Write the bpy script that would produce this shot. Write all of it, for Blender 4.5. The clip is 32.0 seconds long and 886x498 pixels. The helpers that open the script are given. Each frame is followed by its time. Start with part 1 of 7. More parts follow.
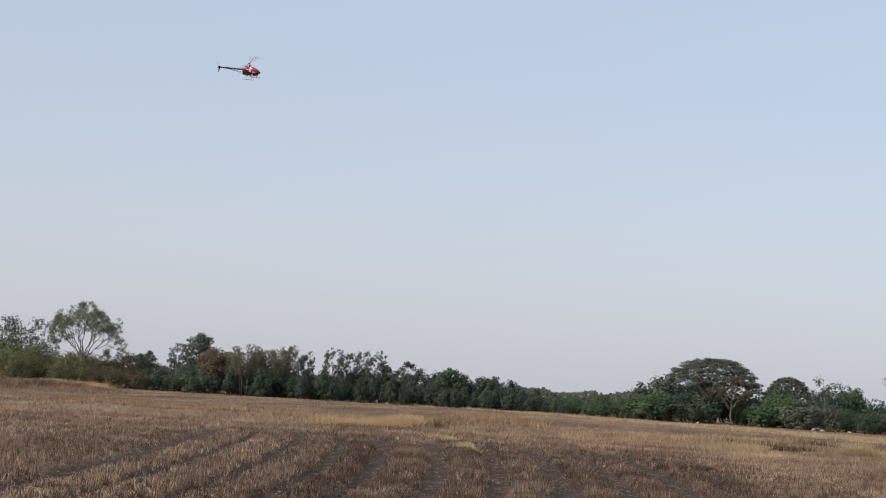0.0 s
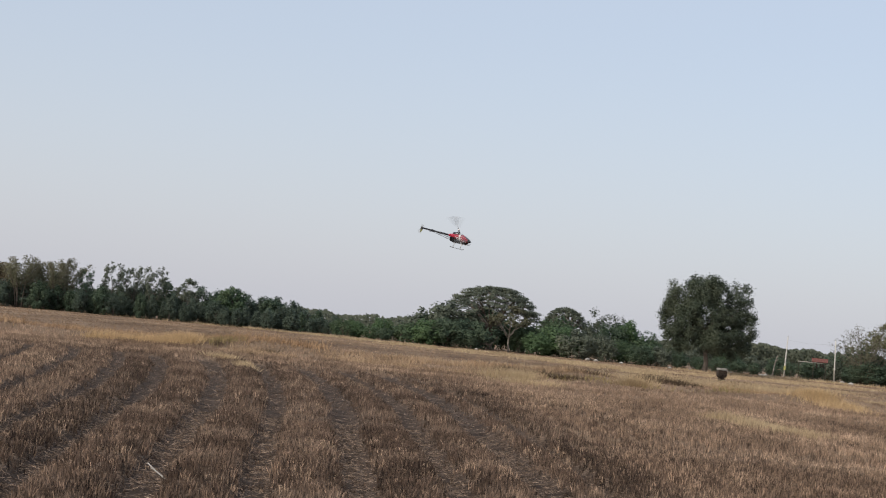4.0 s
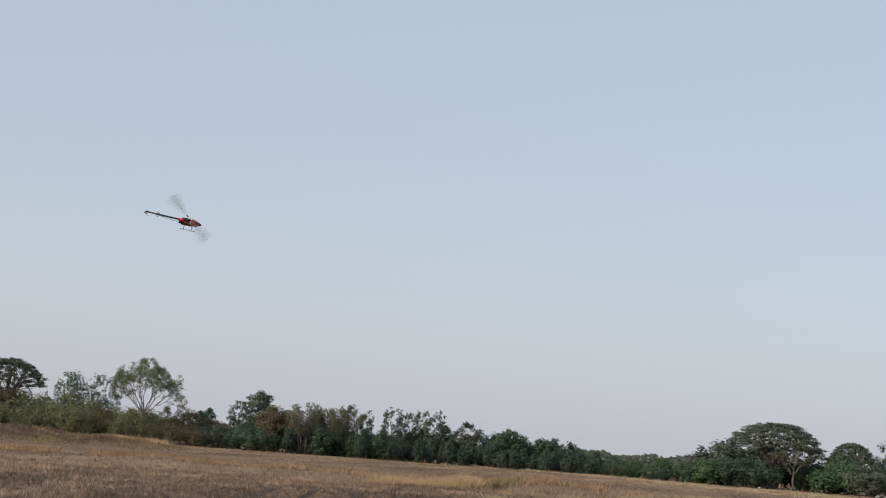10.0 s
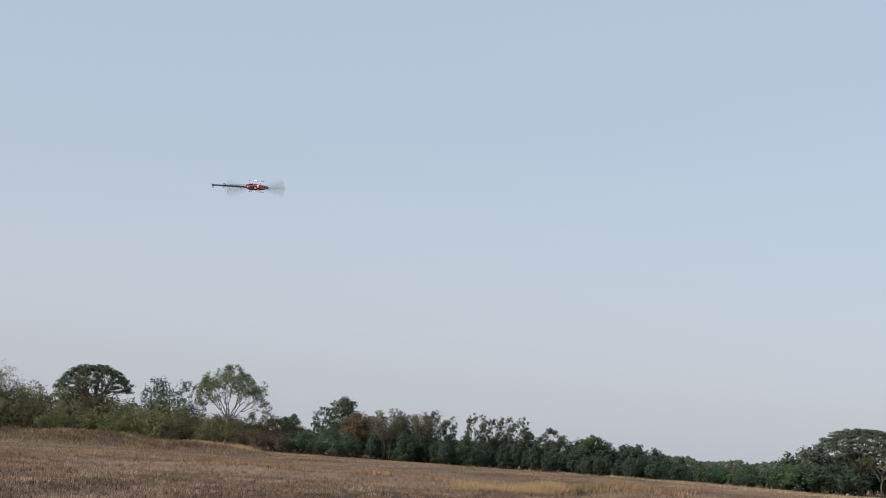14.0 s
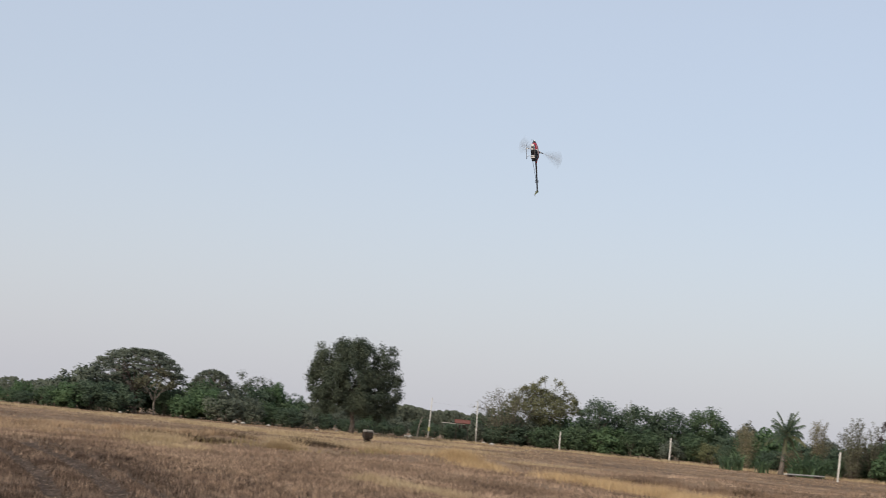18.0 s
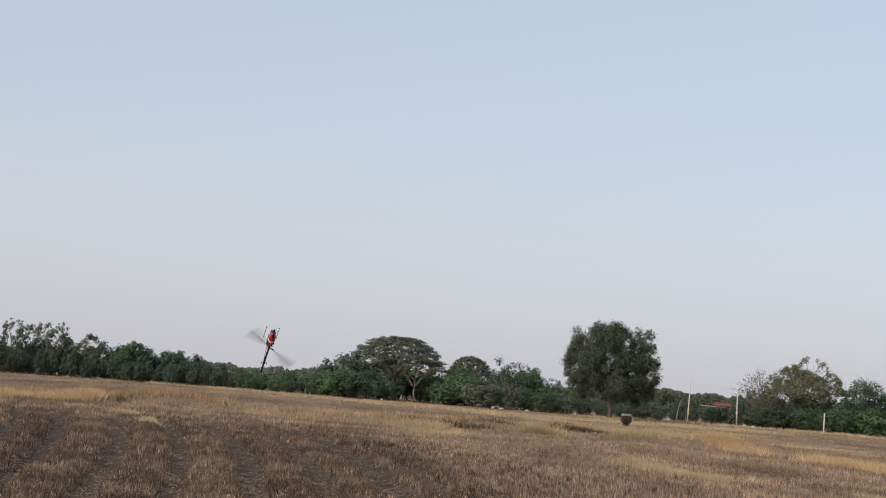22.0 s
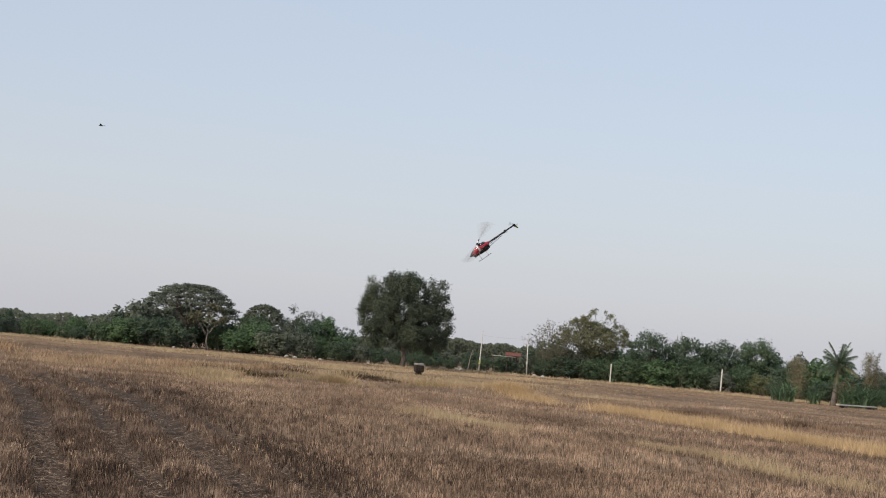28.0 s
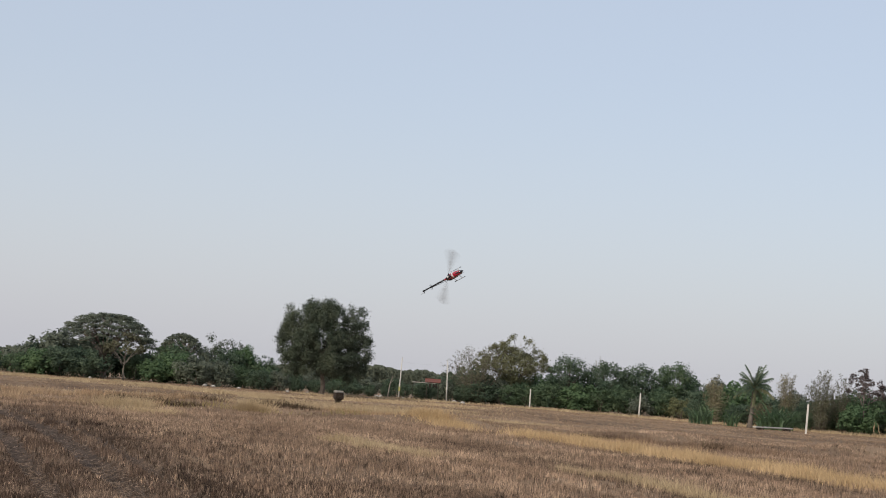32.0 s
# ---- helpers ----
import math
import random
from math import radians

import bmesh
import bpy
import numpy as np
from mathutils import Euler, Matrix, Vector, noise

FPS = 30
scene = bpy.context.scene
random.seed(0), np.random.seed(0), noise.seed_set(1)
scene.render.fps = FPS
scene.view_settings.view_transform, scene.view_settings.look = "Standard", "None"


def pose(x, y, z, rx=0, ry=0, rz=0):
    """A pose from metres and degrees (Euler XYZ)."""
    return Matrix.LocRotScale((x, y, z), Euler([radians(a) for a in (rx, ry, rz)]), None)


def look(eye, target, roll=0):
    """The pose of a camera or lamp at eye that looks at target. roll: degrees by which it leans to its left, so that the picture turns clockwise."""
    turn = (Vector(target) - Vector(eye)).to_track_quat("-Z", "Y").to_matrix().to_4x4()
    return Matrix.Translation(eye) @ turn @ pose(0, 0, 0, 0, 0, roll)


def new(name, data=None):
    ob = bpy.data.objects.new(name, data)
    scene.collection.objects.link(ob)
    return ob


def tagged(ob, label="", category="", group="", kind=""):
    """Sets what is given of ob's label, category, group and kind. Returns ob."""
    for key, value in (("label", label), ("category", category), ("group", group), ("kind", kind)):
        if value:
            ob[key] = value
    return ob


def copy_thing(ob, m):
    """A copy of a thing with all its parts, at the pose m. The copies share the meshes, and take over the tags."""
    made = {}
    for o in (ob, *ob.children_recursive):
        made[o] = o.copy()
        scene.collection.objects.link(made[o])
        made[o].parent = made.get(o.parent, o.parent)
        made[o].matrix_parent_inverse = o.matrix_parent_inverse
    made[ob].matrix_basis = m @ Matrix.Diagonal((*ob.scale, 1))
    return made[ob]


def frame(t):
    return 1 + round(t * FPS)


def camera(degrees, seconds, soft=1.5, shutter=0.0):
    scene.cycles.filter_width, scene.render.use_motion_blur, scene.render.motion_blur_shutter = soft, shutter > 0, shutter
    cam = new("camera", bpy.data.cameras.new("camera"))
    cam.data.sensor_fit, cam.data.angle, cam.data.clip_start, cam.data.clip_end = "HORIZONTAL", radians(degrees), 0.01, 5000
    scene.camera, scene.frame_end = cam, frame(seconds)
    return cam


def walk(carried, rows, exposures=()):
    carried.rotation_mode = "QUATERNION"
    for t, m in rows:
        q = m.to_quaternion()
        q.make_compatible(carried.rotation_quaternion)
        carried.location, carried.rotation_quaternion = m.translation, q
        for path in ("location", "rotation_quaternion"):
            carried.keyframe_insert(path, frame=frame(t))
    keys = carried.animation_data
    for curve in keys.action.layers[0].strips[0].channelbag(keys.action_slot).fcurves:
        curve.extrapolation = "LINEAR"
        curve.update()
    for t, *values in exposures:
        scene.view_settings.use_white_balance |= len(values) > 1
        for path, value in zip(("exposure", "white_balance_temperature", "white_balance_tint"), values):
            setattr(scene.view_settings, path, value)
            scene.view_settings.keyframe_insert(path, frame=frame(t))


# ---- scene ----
import itertools

cam = camera(30.76, 32.0, soft=1.0, shutter=0.12)
EYE = 1.6
# seconds, yaw, pitch, roll of the hand-held camera, which stays on its spot
ROWS = [
    (0.0, 9.544, 5.005, -3.446),
    (0.5, 9.117, 5.381, -4.143),
    (1.0, 10.104, 5.029, -4.039),
    (1.5, 11.411, 3.9, -3.969),
    (2.0, 11.298, 3.11, -4.251),
    (2.5, 9.741, 2.906, -4.429),
    (3.0, 7.499, 3.269, -4.754),
    (3.5, 4.705, 3.232, -4.899),
    (4.0, 1.791, 2.837, -5.33),
    (4.5, -1.367, 2.907, -5.488),
    (6.5, -12.075, 2.166, -4.412),
    (7.0, -9.701, 3.184, -4.203),
    (7.5, -6.672, 4.305, -3.966),
    (8.0, -2.521, 5.109, -3.333),
    (8.5, 1.226, 6.11, -3.237),
    (9.0, 4.58, 6.577, -3.717),
    (9.5, 8.191, 6.54, -4.114),
    (10.0, 11.628, 7.003, -4.215),
    (10.5, 14.387, 7.631, -3.906),
    (11.0, 15.796, 8.348, -4.023),
    (11.5, 16.78, 8.576, -4.216),
    (12.0, 17.62, 8.025, -4.244),
    (12.5, 18.055, 6.867, -4.166),
    (13.0, 17.395, 6.518, -4.26),
    (13.5, 16.067, 6.894, -4.27),
    (15.5, 9.565, 6.672, -4.373),
    (16.0, 7.774, 6.424, -4.361),
    (16.5, 5.863, 6.295, -4.411),
    (17.0, 2.544, 6.251, -4.606),
    (17.5, -3.992, 6.381, -5.206),
    (18.0, -10.713, 6.176, -5.043),
    (18.5, -15.366, 5.016, -4.681),
    (19.0, -13.735, 4.411, -4.68),
    (19.5, -9.033, 4.723, -4.412),
    (20.0, -4.821, 4.038, -4.501),
    (20.5, -2.419, 3.149, -4.708),
    (21.0, -1.901, 4.138, -4.601),
    (21.5, -1.986, 5.009, -4.33),
    (22.0, -1.579, 4.899, -4.255),
    (22.5, -0.88, 4.438, -4.339),
    (23.0, -0.321, 4.377, -4.193),
    (23.5, -0.491, 4.458, -4.056),
    (24.0, -1.2, 4.558, -4.132),
    (24.5, -2.791, 4.551, -4.169),
    (25.0, -4.933, 3.936, -4.487),
    (25.5, -6.789, 3.872, -4.982),
    (26.0, -8.353, 3.916, -5.026),
    (26.5, -9.59, 3.302, -4.841),
    (28.5, -8.782, 3.744, -4.663),
    (29.0, -9.004, 3.783, -4.7),
    (29.5, -11.036, 4.106, -4.635),
    (30.0, -12.803, 4.243, -4.381),
    (30.5, -11.55, 4.661, -4.115),
    (31.0, -10.292, 5.266, -4.029),
    (31.5, -10.571, 4.944, -4.035),
    (32.0, -11.765, 4.819, -4.01),
]
walk(cam, [(t, pose(0, 0, EYE, 90 + pitch, roll, yaw)) for t, yaw, pitch, roll in ROWS],
     # the camera cools and dims its picture while it looks up at the sky
     [(0.0, 0.0, 6330, 10), (2.0, 0.0, 6420, 10), (3.0, 0.06, 6420, 10), (4.0, 0.03, 6420, 10), (7.0, 0.16, 6560, 10), (8.0, -0.07, 6480, 10), (9.0, -0.19, 6420, 9), (10.0, -0.08, 6380, 9), (12.0, -0.12, 6270, 8),
      (13.5, -0.1, 6270, 8), (16.0, -0.06, 6270, 8), (17.0, -0.07, 6390, 10), (18.0, 0.0, 6500, 10), (19.0, -0.09, 6500, 10), (20.0, -0.08, 6480, 10), (21.0, 0.05, 6500, 10), (22.0, 0.0, 6500, 10), (31.0, 0.0, 6500, 10), (32.0, -0.04, 6500, 10)])

# ---- light ----
world = bpy.data.worlds.new("sky")
scene.world = world
world.use_nodes = True
wn = world.node_tree
sky = wn.nodes.new("ShaderNodeTexSky")
sky.sky_type, sky.sun_disc = "NISHITA", False
SUN_EL, SUN_AZ = 36.0, -138.0      # degrees above the horizon, and clockwise from straight ahead
sky.sun_elevation, sky.sun_rotation = radians(SUN_EL), radians(SUN_AZ)
sky.altitude, sky.air_density, sky.dust_density, sky.ozone_density = 0.0, 1.0, 2.2, 1.6
wn.nodes["Background"].inputs[1].default_value = 0.146
veil = wn.nodes.new("ShaderNodeMix")      # haze over the clear sky, thicker and a little rosier towards the horizon
veil.data_type = "RGBA"
sky_co = wn.nodes.new("ShaderNodeTexCoord")
up_axis = wn.nodes.new("ShaderNodeSeparateXYZ")
wn.links.new(sky_co.outputs["Generated"], up_axis.inputs[0])
haze = wn.nodes.new("ShaderNodeMapRange")
haze.interpolation_type = "SMOOTHSTEP"
haze.inputs["From Min"].default_value, haze.inputs["From Max"].default_value = -0.02, 0.2
haze.inputs["To Min"].default_value, haze.inputs["To Max"].default_value = 0.8, 0.57
wn.links.new(up_axis.outputs["Z"], haze.inputs["Value"])
wn.links.new(haze.outputs[0], veil.inputs[0])
haze_tone = wn.nodes.new("ShaderNodeValToRGB")
haze_tone.color_ramp.elements[0].position, haze_tone.color_ramp.elements[1].position = 0.0, 0.25
haze_tone.color_ramp.elements[0].color, haze_tone.color_ramp.elements[1].color = (0.902, 0.9, 0.98, 1), (0.965, 1.02, 1.125, 1)
wn.links.new(up_axis.outputs["Z"], haze_tone.inputs["Fac"])
brighter = wn.nodes.new("ShaderNodeVectorMath")
brighter.operation = "SCALE"
brighter.inputs["Scale"].default_value = 4.85
wn.links.new(haze_tone.outputs["Color"], brighter.inputs[0])
wn.links.new(brighter.outputs[0], veil.inputs[7])
wn.links.new(sky.outputs[0], veil.inputs[6])
wn.links.new(veil.outputs[2], wn.nodes["Background"].inputs[0])

sun_data = bpy.data.lights.new("sun", "SUN")
sun_data.energy, sun_data.angle, sun_data.color = 2.7, radians(10), (1.0, 0.9, 0.77)
sun = new("sun", sun_data)
a, e = radians(SUN_AZ), radians(SUN_EL)
sun.matrix_world = look((80 * math.sin(a), 80 * math.cos(a), 80 * math.tan(e)), (0, 0, 0))
scene.view_settings.exposure = 0.0

# ---- materials ----


def material(name, colours, roughness=0.8, scale=6.0, detail=4.0, bump=0.0, bump_scale=40.0, metal=0.0, rnd=0.0, translucent=0.0, coat=0.0, gloss=0.3, toned=False):
    """colours: two or three tones mixed by noise of that scale; rnd: how far the value differs from object to object."""
    m = bpy.data.materials.new(name)
    m.use_nodes = True
    t = m.node_tree
    b = t.nodes["Principled BSDF"]
    b.inputs["Roughness"].default_value = roughness
    b.inputs["Metallic"].default_value = metal
    b.inputs["Specular IOR Level"].default_value = gloss
    b.inputs["Coat Weight"].default_value = coat
    co = t.nodes.new("ShaderNodeTexCoord")
    n = t.nodes.new("ShaderNodeTexNoise")
    n.inputs["Scale"].default_value, n.inputs["Detail"].default_value = scale, detail
    t.links.new(co.outputs["Object"], n.inputs["Vector"])
    r = t.nodes.new("ShaderNodeValToRGB")
    r.color_ramp.elements[0].position, r.color_ramp.elements[1].position = 0.32, 0.68
    r.color_ramp.elements[0].color = (*colours[0], 1)
    r.color_ramp.elements[1].color = (*colours[-1], 1)
    if len(colours) == 3:
        r.color_ramp.elements.new(0.5).color = (*colours[1], 1)
    t.links.new(n.outputs["Fac"], r.inputs["Fac"])
    out = r.outputs["Color"]
    if rnd:
        info = t.nodes.new("ShaderNodeObjectInfo")
        geo = t.nodes.new("ShaderNodeNewGeometry")
        add = t.nodes.new("ShaderNodeMath")
        add.operation = "MULTIPLY_ADD"
        add.inputs[1].default_value = 0.35
        t.links.new(info.outputs["Random"], add.inputs[0])
        t.links.new(geo.outputs["Random Per Island"], add.inputs[2])
        mr = t.nodes.new("ShaderNodeMapRange")
        mr.inputs["From Max"].default_value = 1.35
        mr.inputs["To Min"].default_value, mr.inputs["To Max"].default_value = 1 - rnd, 1 + rnd
        if toned:      # each clump has its own tone
            at = t.nodes.new("ShaderNodeAttribute")
            at.attribute_name = "tone"
            mr.inputs["From Max"].default_value = 1.0
            t.links.new(at.outputs["Fac"], mr.inputs["Value"])
        else:
            t.links.new(add.outputs[0], mr.inputs["Value"])
        hs = t.nodes.new("ShaderNodeHueSaturation")
        t.links.new(mr.outputs[0], hs.inputs["Value"])
        t.links.new(out, hs.inputs["Color"])
        out = hs.outputs["Color"]
    t.links.new(out, b.inputs["Base Color"])
    if bump:
        n2 = t.nodes.new("ShaderNodeTexNoise")
        n2.inputs["Scale"].default_value, n2.inputs["Detail"].default_value = bump_scale, 5
        t.links.new(co.outputs["Object"], n2.inputs["Vector"])
        bp = t.nodes.new("ShaderNodeBump")
        bp.inputs["Strength"].default_value, bp.inputs["Distance"].default_value = bump, 0.03
        t.links.new(n2.outputs["Fac"], bp.inputs["Height"])
        t.links.new(bp.outputs[0], b.inputs["Normal"])
    if translucent:
        tr = t.nodes.new("ShaderNodeBsdfTranslucent")
        t.links.new(out, tr.inputs["Color"])
        mx = t.nodes.new("ShaderNodeMixShader")
        mx.inputs[0].default_value = translucent
        t.links.new(b.outputs[0], mx.inputs[1])
        t.links.new(tr.outputs[0], mx.inputs[2])
        t.links.new(mx.outputs[0], t.nodes["Material Output"].inputs["Surface"])
    return m


def leaf(name, dark, light, rnd=0.12, translucent=0.5):
    return material(name, (dark, light), 0.85, 0.5, 3, rnd=rnd, translucent=translucent, gloss=0.05)


# leaf tones lifted and greyed to stand in for haze before the woods
LEAF = {
    "green": leaf("leaf_green", (0.103, 0.157, 0.096), (0.165, 0.220, 0.125)),
    "deep": leaf("leaf_deep", (0.100, 0.145, 0.102), (0.154, 0.198, 0.127)),
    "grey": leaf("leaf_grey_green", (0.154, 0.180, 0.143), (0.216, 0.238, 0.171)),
    "olive": leaf("leaf_olive", (0.187, 0.196, 0.110), (0.27, 0.262, 0.15)),
    "brown": leaf("leaf_brown", (0.176, 0.141, 0.094), (0.25, 0.195, 0.125)),
    "purple": leaf("leaf_purple_brown", (0.143, 0.116, 0.112), (0.2, 0.16, 0.15)),
    "dark": leaf("leaf_dark_brownish", (0.098, 0.125, 0.09), (0.155, 0.176, 0.122)),
    "scrub": leaf("leaf_scrub", (0.200, 0.210, 0.113), (0.278, 0.284, 0.149)),
    "dusty": leaf("leaf_dusty_brown", (0.165, 0.143, 0.090), (0.23, 0.195, 0.125)),
    "fallow": leaf("leaf_fallow_olive", (0.19, 0.17, 0.105), (0.28, 0.25, 0.15)),
    "sere": leaf("leaf_sere", (0.26, 0.232, 0.145), (0.36, 0.325, 0.2)),
    "pale": leaf("leaf_pale", (0.242, 0.253, 0.176), (0.32, 0.32, 0.23)),
    "olive_grey": leaf("leaf_olive_grey", (0.165, 0.165, 0.110), (0.23, 0.22, 0.145)),
    "pale_green": leaf("leaf_pale_green", (0.187, 0.220, 0.143), (0.25, 0.28, 0.18)),
    "hedge": leaf("leaf_bluish_green", (0.113, 0.152, 0.120), (0.164, 0.198, 0.150)),
    # haze of the far distance put into this leaf tone
    "far": leaf("leaf_far_hazed", (0.116, 0.137, 0.103), (0.168, 0.181, 0.132)),
    "bright": leaf("leaf_bright", (0.116, 0.183, 0.099), (0.158, 0.231, 0.116)),
}
BARK = material("bark", ((0.07, 0.055, 0.045), (0.14, 0.115, 0.095)), 0.9, 3, bump=0.6)
BARK_PALE = material("bark_pale", ((0.16, 0.14, 0.12), (0.27, 0.24, 0.2)), 0.9, 3, bump=0.5)
BARK_MID = material("bark_grey_brown", ((0.11, 0.09, 0.075), (0.2, 0.17, 0.14)), 0.9, 3, bump=0.5)
BARK_PINK = material("bark_pinkish", ((0.15, 0.115, 0.108), (0.26, 0.205, 0.19)), 0.9, 3, bump=0.5)
STRAW = material("stubble_straw", ((0.184, 0.125, 0.085), (0.308, 0.214, 0.147), (0.452, 0.328, 0.228)), 0.75, 0.35, 5, rnd=0.75, translucent=0.15, toned=True)
STRAW_DARK = material("weathered_stubble", ((0.06, 0.0385, 0.027), (0.112, 0.0745, 0.0525), (0.215, 0.152, 0.109)), 0.8, 0.5, 5, rnd=0.85, translucent=0.12, toned=True)
FALLOW_STRAW = material("far_field_straw", ((0.19, 0.126, 0.078), (0.31, 0.21, 0.132), (0.44, 0.312, 0.2)), 0.75, 0.35, 5, rnd=0.6, translucent=0.15, toned=True)
FALLOW_BROWN = material("far_field_brown_straw", ((0.095, 0.06, 0.039), (0.155, 0.1, 0.065), (0.24, 0.162, 0.105)), 0.8, 0.5, 5, rnd=0.6, translucent=0.12, toned=True)
STRAW_BROWN = material("brown_withered_grass", ((0.098, 0.062, 0.04), (0.25, 0.168, 0.11)), 0.8, 0.5, 5, rnd=0.6, translucent=0.12)
WEED_DARK = material("dark_withered_weed", ((0.05, 0.034, 0.022), (0.135, 0.095, 0.057)), 0.85, 0.8, 5, rnd=0.5, translucent=0.1)
STRAW_PALE = material("pale_straw", ((0.36, 0.268, 0.158), (0.5, 0.388, 0.24)), 0.75, 0.4, 4, rnd=0.3, translucent=0.2)
GRASS_YELLOW = material("dry_yellow_grass", ((0.46, 0.322, 0.168), (0.62, 0.45, 0.258)), 0.75, 0.5, 4, rnd=0.3, translucent=0.25)
GRASS_ORANGE = material("tawny_dry_grass", ((0.3, 0.19, 0.105), (0.46, 0.31, 0.178)), 0.75, 0.5, 4, rnd=0.35, translucent=0.22)
GRASS_TAWNY = material("tan_dry_grass", ((0.22, 0.15, 0.094), (0.52, 0.375, 0.235)), 0.75, 0.9, 6, rnd=0.5, translucent=0.2)
GRASS_GREEN = material("weed_green", ((0.24, 0.19, 0.085), (0.36, 0.28, 0.135)), 0.75, 0.5, 4, rnd=0.35, translucent=0.25)
LITTER = material("brown_straw_litter", ((0.05, 0.035, 0.026), (0.3, 0.222, 0.165)), 0.8, 14, 4, rnd=0.85)
SKIN_GREY = material("grey_porcelain", ((0.3, 0.3, 0.29), (0.42, 0.42, 0.4)), 0.4, 8)
PLATE_YELLOW = material("faded_yellow_plate", ((0.3, 0.3, 0.1), (0.42, 0.4, 0.16)), 0.6, 8)
CONCRETE = material("weathered_concrete", ((0.42, 0.4, 0.36), (0.62, 0.6, 0.55)), 0.85, 2, bump=0.3)

# ---- builders ----


def part(name, bm, mat, parent=None, label="", smooth=False):
    me = bpy.data.meshes.new(name)
    bm.to_mesh(me)
    bm.free()
    if smooth:
        for p in me.polygons:
            p.use_smooth = True
    return mesh_part(name, me, mat, parent, label)


def mesh_part(name, me, mat, parent=None, label=""):
    if not me.materials:
        me.materials.append(mat)
    ob = new(name, me)
    ob.parent = parent
    if label:
        ob["label"] = label
    return ob


def thing(name, label, category, group="", kind="", at=None):
    ob = tagged(new(name), label, category, group, kind)
    ob.empty_display_size = 0.2
    if at is not None:
        ob.matrix_basis = at
    return ob


def fast_mesh(name, verts, faces):
    """A mesh from arrays: verts (n, 3), faces (m, k) of one size."""
    me = bpy.data.meshes.new(name)
    verts, faces = np.asarray(verts, dtype=np.float32), np.asarray(faces, dtype=np.int32)
    k = faces.shape[1]
    me.vertices.add(len(verts))
    me.vertices.foreach_set("co", verts.ravel())
    me.loops.add(faces.size)
    me.loops.foreach_set("vertex_index", faces.ravel())
    me.polygons.add(len(faces))
    me.polygons.foreach_set("loop_start", np.arange(len(faces), dtype=np.int32) * k)
    me.polygons.foreach_set("loop_total", np.full(len(faces), k, dtype=np.int32))
    me.update(calc_edges=True)
    return me


def unit(v):
    return v / (np.linalg.norm(v, axis=-1, keepdims=True) + 1e-9)


def leaves_mesh(name, centres, size, rng, droop=0.0, flat=0.0, normals=None, slim=0.34, loose=0.55):
    """Small folded leaf sprays, one kite of four corners round each centre; normals: which way each spray faces as a whole."""
    n = len(centres)
    a = rng.normal(size=(n, 3))
    a[:, 2] = a[:, 2] * (1 - flat) - droop
    if normals is not None:
        g = unit(normals + loose * rng.normal(size=(n, 3)))
        a -= g * (a * g).sum(1)[:, None]
        a = unit(a)
        b = np.cross(g, a)
    else:
        a = unit(a)
        b = rng.normal(size=(n, 3))
        b[:, 2] *= 1 - flat
        b = unit(b - a * (a * b).sum(1)[:, None])
    s = (size * rng.uniform(0.55, 1.4, n))[:, None]
    nrm = np.cross(a, b) * s * 0.18
    v = np.stack([centres - a * s * 0.6, centres + b * s * slim * -1 + nrm, centres + a * s * 0.6, centres + b * s * slim + nrm], 1).reshape(-1, 3)
    me = fast_mesh(name, v, np.arange(4 * n).reshape(-1, 4))
    if normals is not None:
        me.attributes.new("custom_normal", "FLOAT_VECTOR", "POINT").data.foreach_set("vector", np.repeat(normals, 4, axis=0).astype(np.float32).ravel())
    return me


def tube(bm, points, radii, sides=6):
    rings = []
    pts = [Vector(p) for p in points]
    for i, p in enumerate(pts):
        d = (pts[min(i + 1, len(pts) - 1)] - pts[max(i - 1, 0)]).normalized()
        u = d.orthogonal().normalized()
        w = d.cross(u)
        rings.append([bm.verts.new(p + (u * math.cos(2 * math.pi * k / sides) + w * math.sin(2 * math.pi * k / sides)) * radii[i]) for k in range(sides)])
    for r0, r1 in zip(rings, rings[1:]):
        for k in range(sides):
            bm.faces.new((r0[k], r0[(k + 1) % sides], r1[(k + 1) % sides], r1[k]))
    bm.faces.new(rings[0][::-1])
    bm.faces.new(rings[-1])


def bent(rng, start, end, wob, n=4):
    s, e = np.array(start, float), np.array(end, float)
    pts = [s + (e - s) * k / n for k in range(n + 1)]
    for k in range(1, n):
        pts[k] = pts[k] + rng.normal(size=3) * wob
    return pts


def clump_leaves(rng, clumps, n, centre, inner=0.5, up=0.3, rough=0.24):
    """n places on the skins of clumps (x, y, z, rx, rz) and the way each place faces: out of its clump and out of the crown."""
    c = np.array(clumps, float)
    area = c[:, 3] * (c[:, 3] + c[:, 4])
    pick = rng.choice(len(c), n, p=area / area.sum())
    c = c[pick]
    d = unit(rng.normal(size=(n, 3)))
    r = inner + (1 - inner) * rng.uniform(0, 1, n) ** 0.55
    r *= 1 + 0.26 * np.clip(rng.normal(size=n), -2, 1.9)
    p = c[:, :3] + d * np.stack([c[:, 3], c[:, 3], c[:, 4]], 1) * r[:, None]
    out = unit(p - np.array(centre, float))
    return p, unit(0.6 * d + 0.5 * out + np.array([0, 0, up]) + rough * rng.normal(size=(n, 3)))


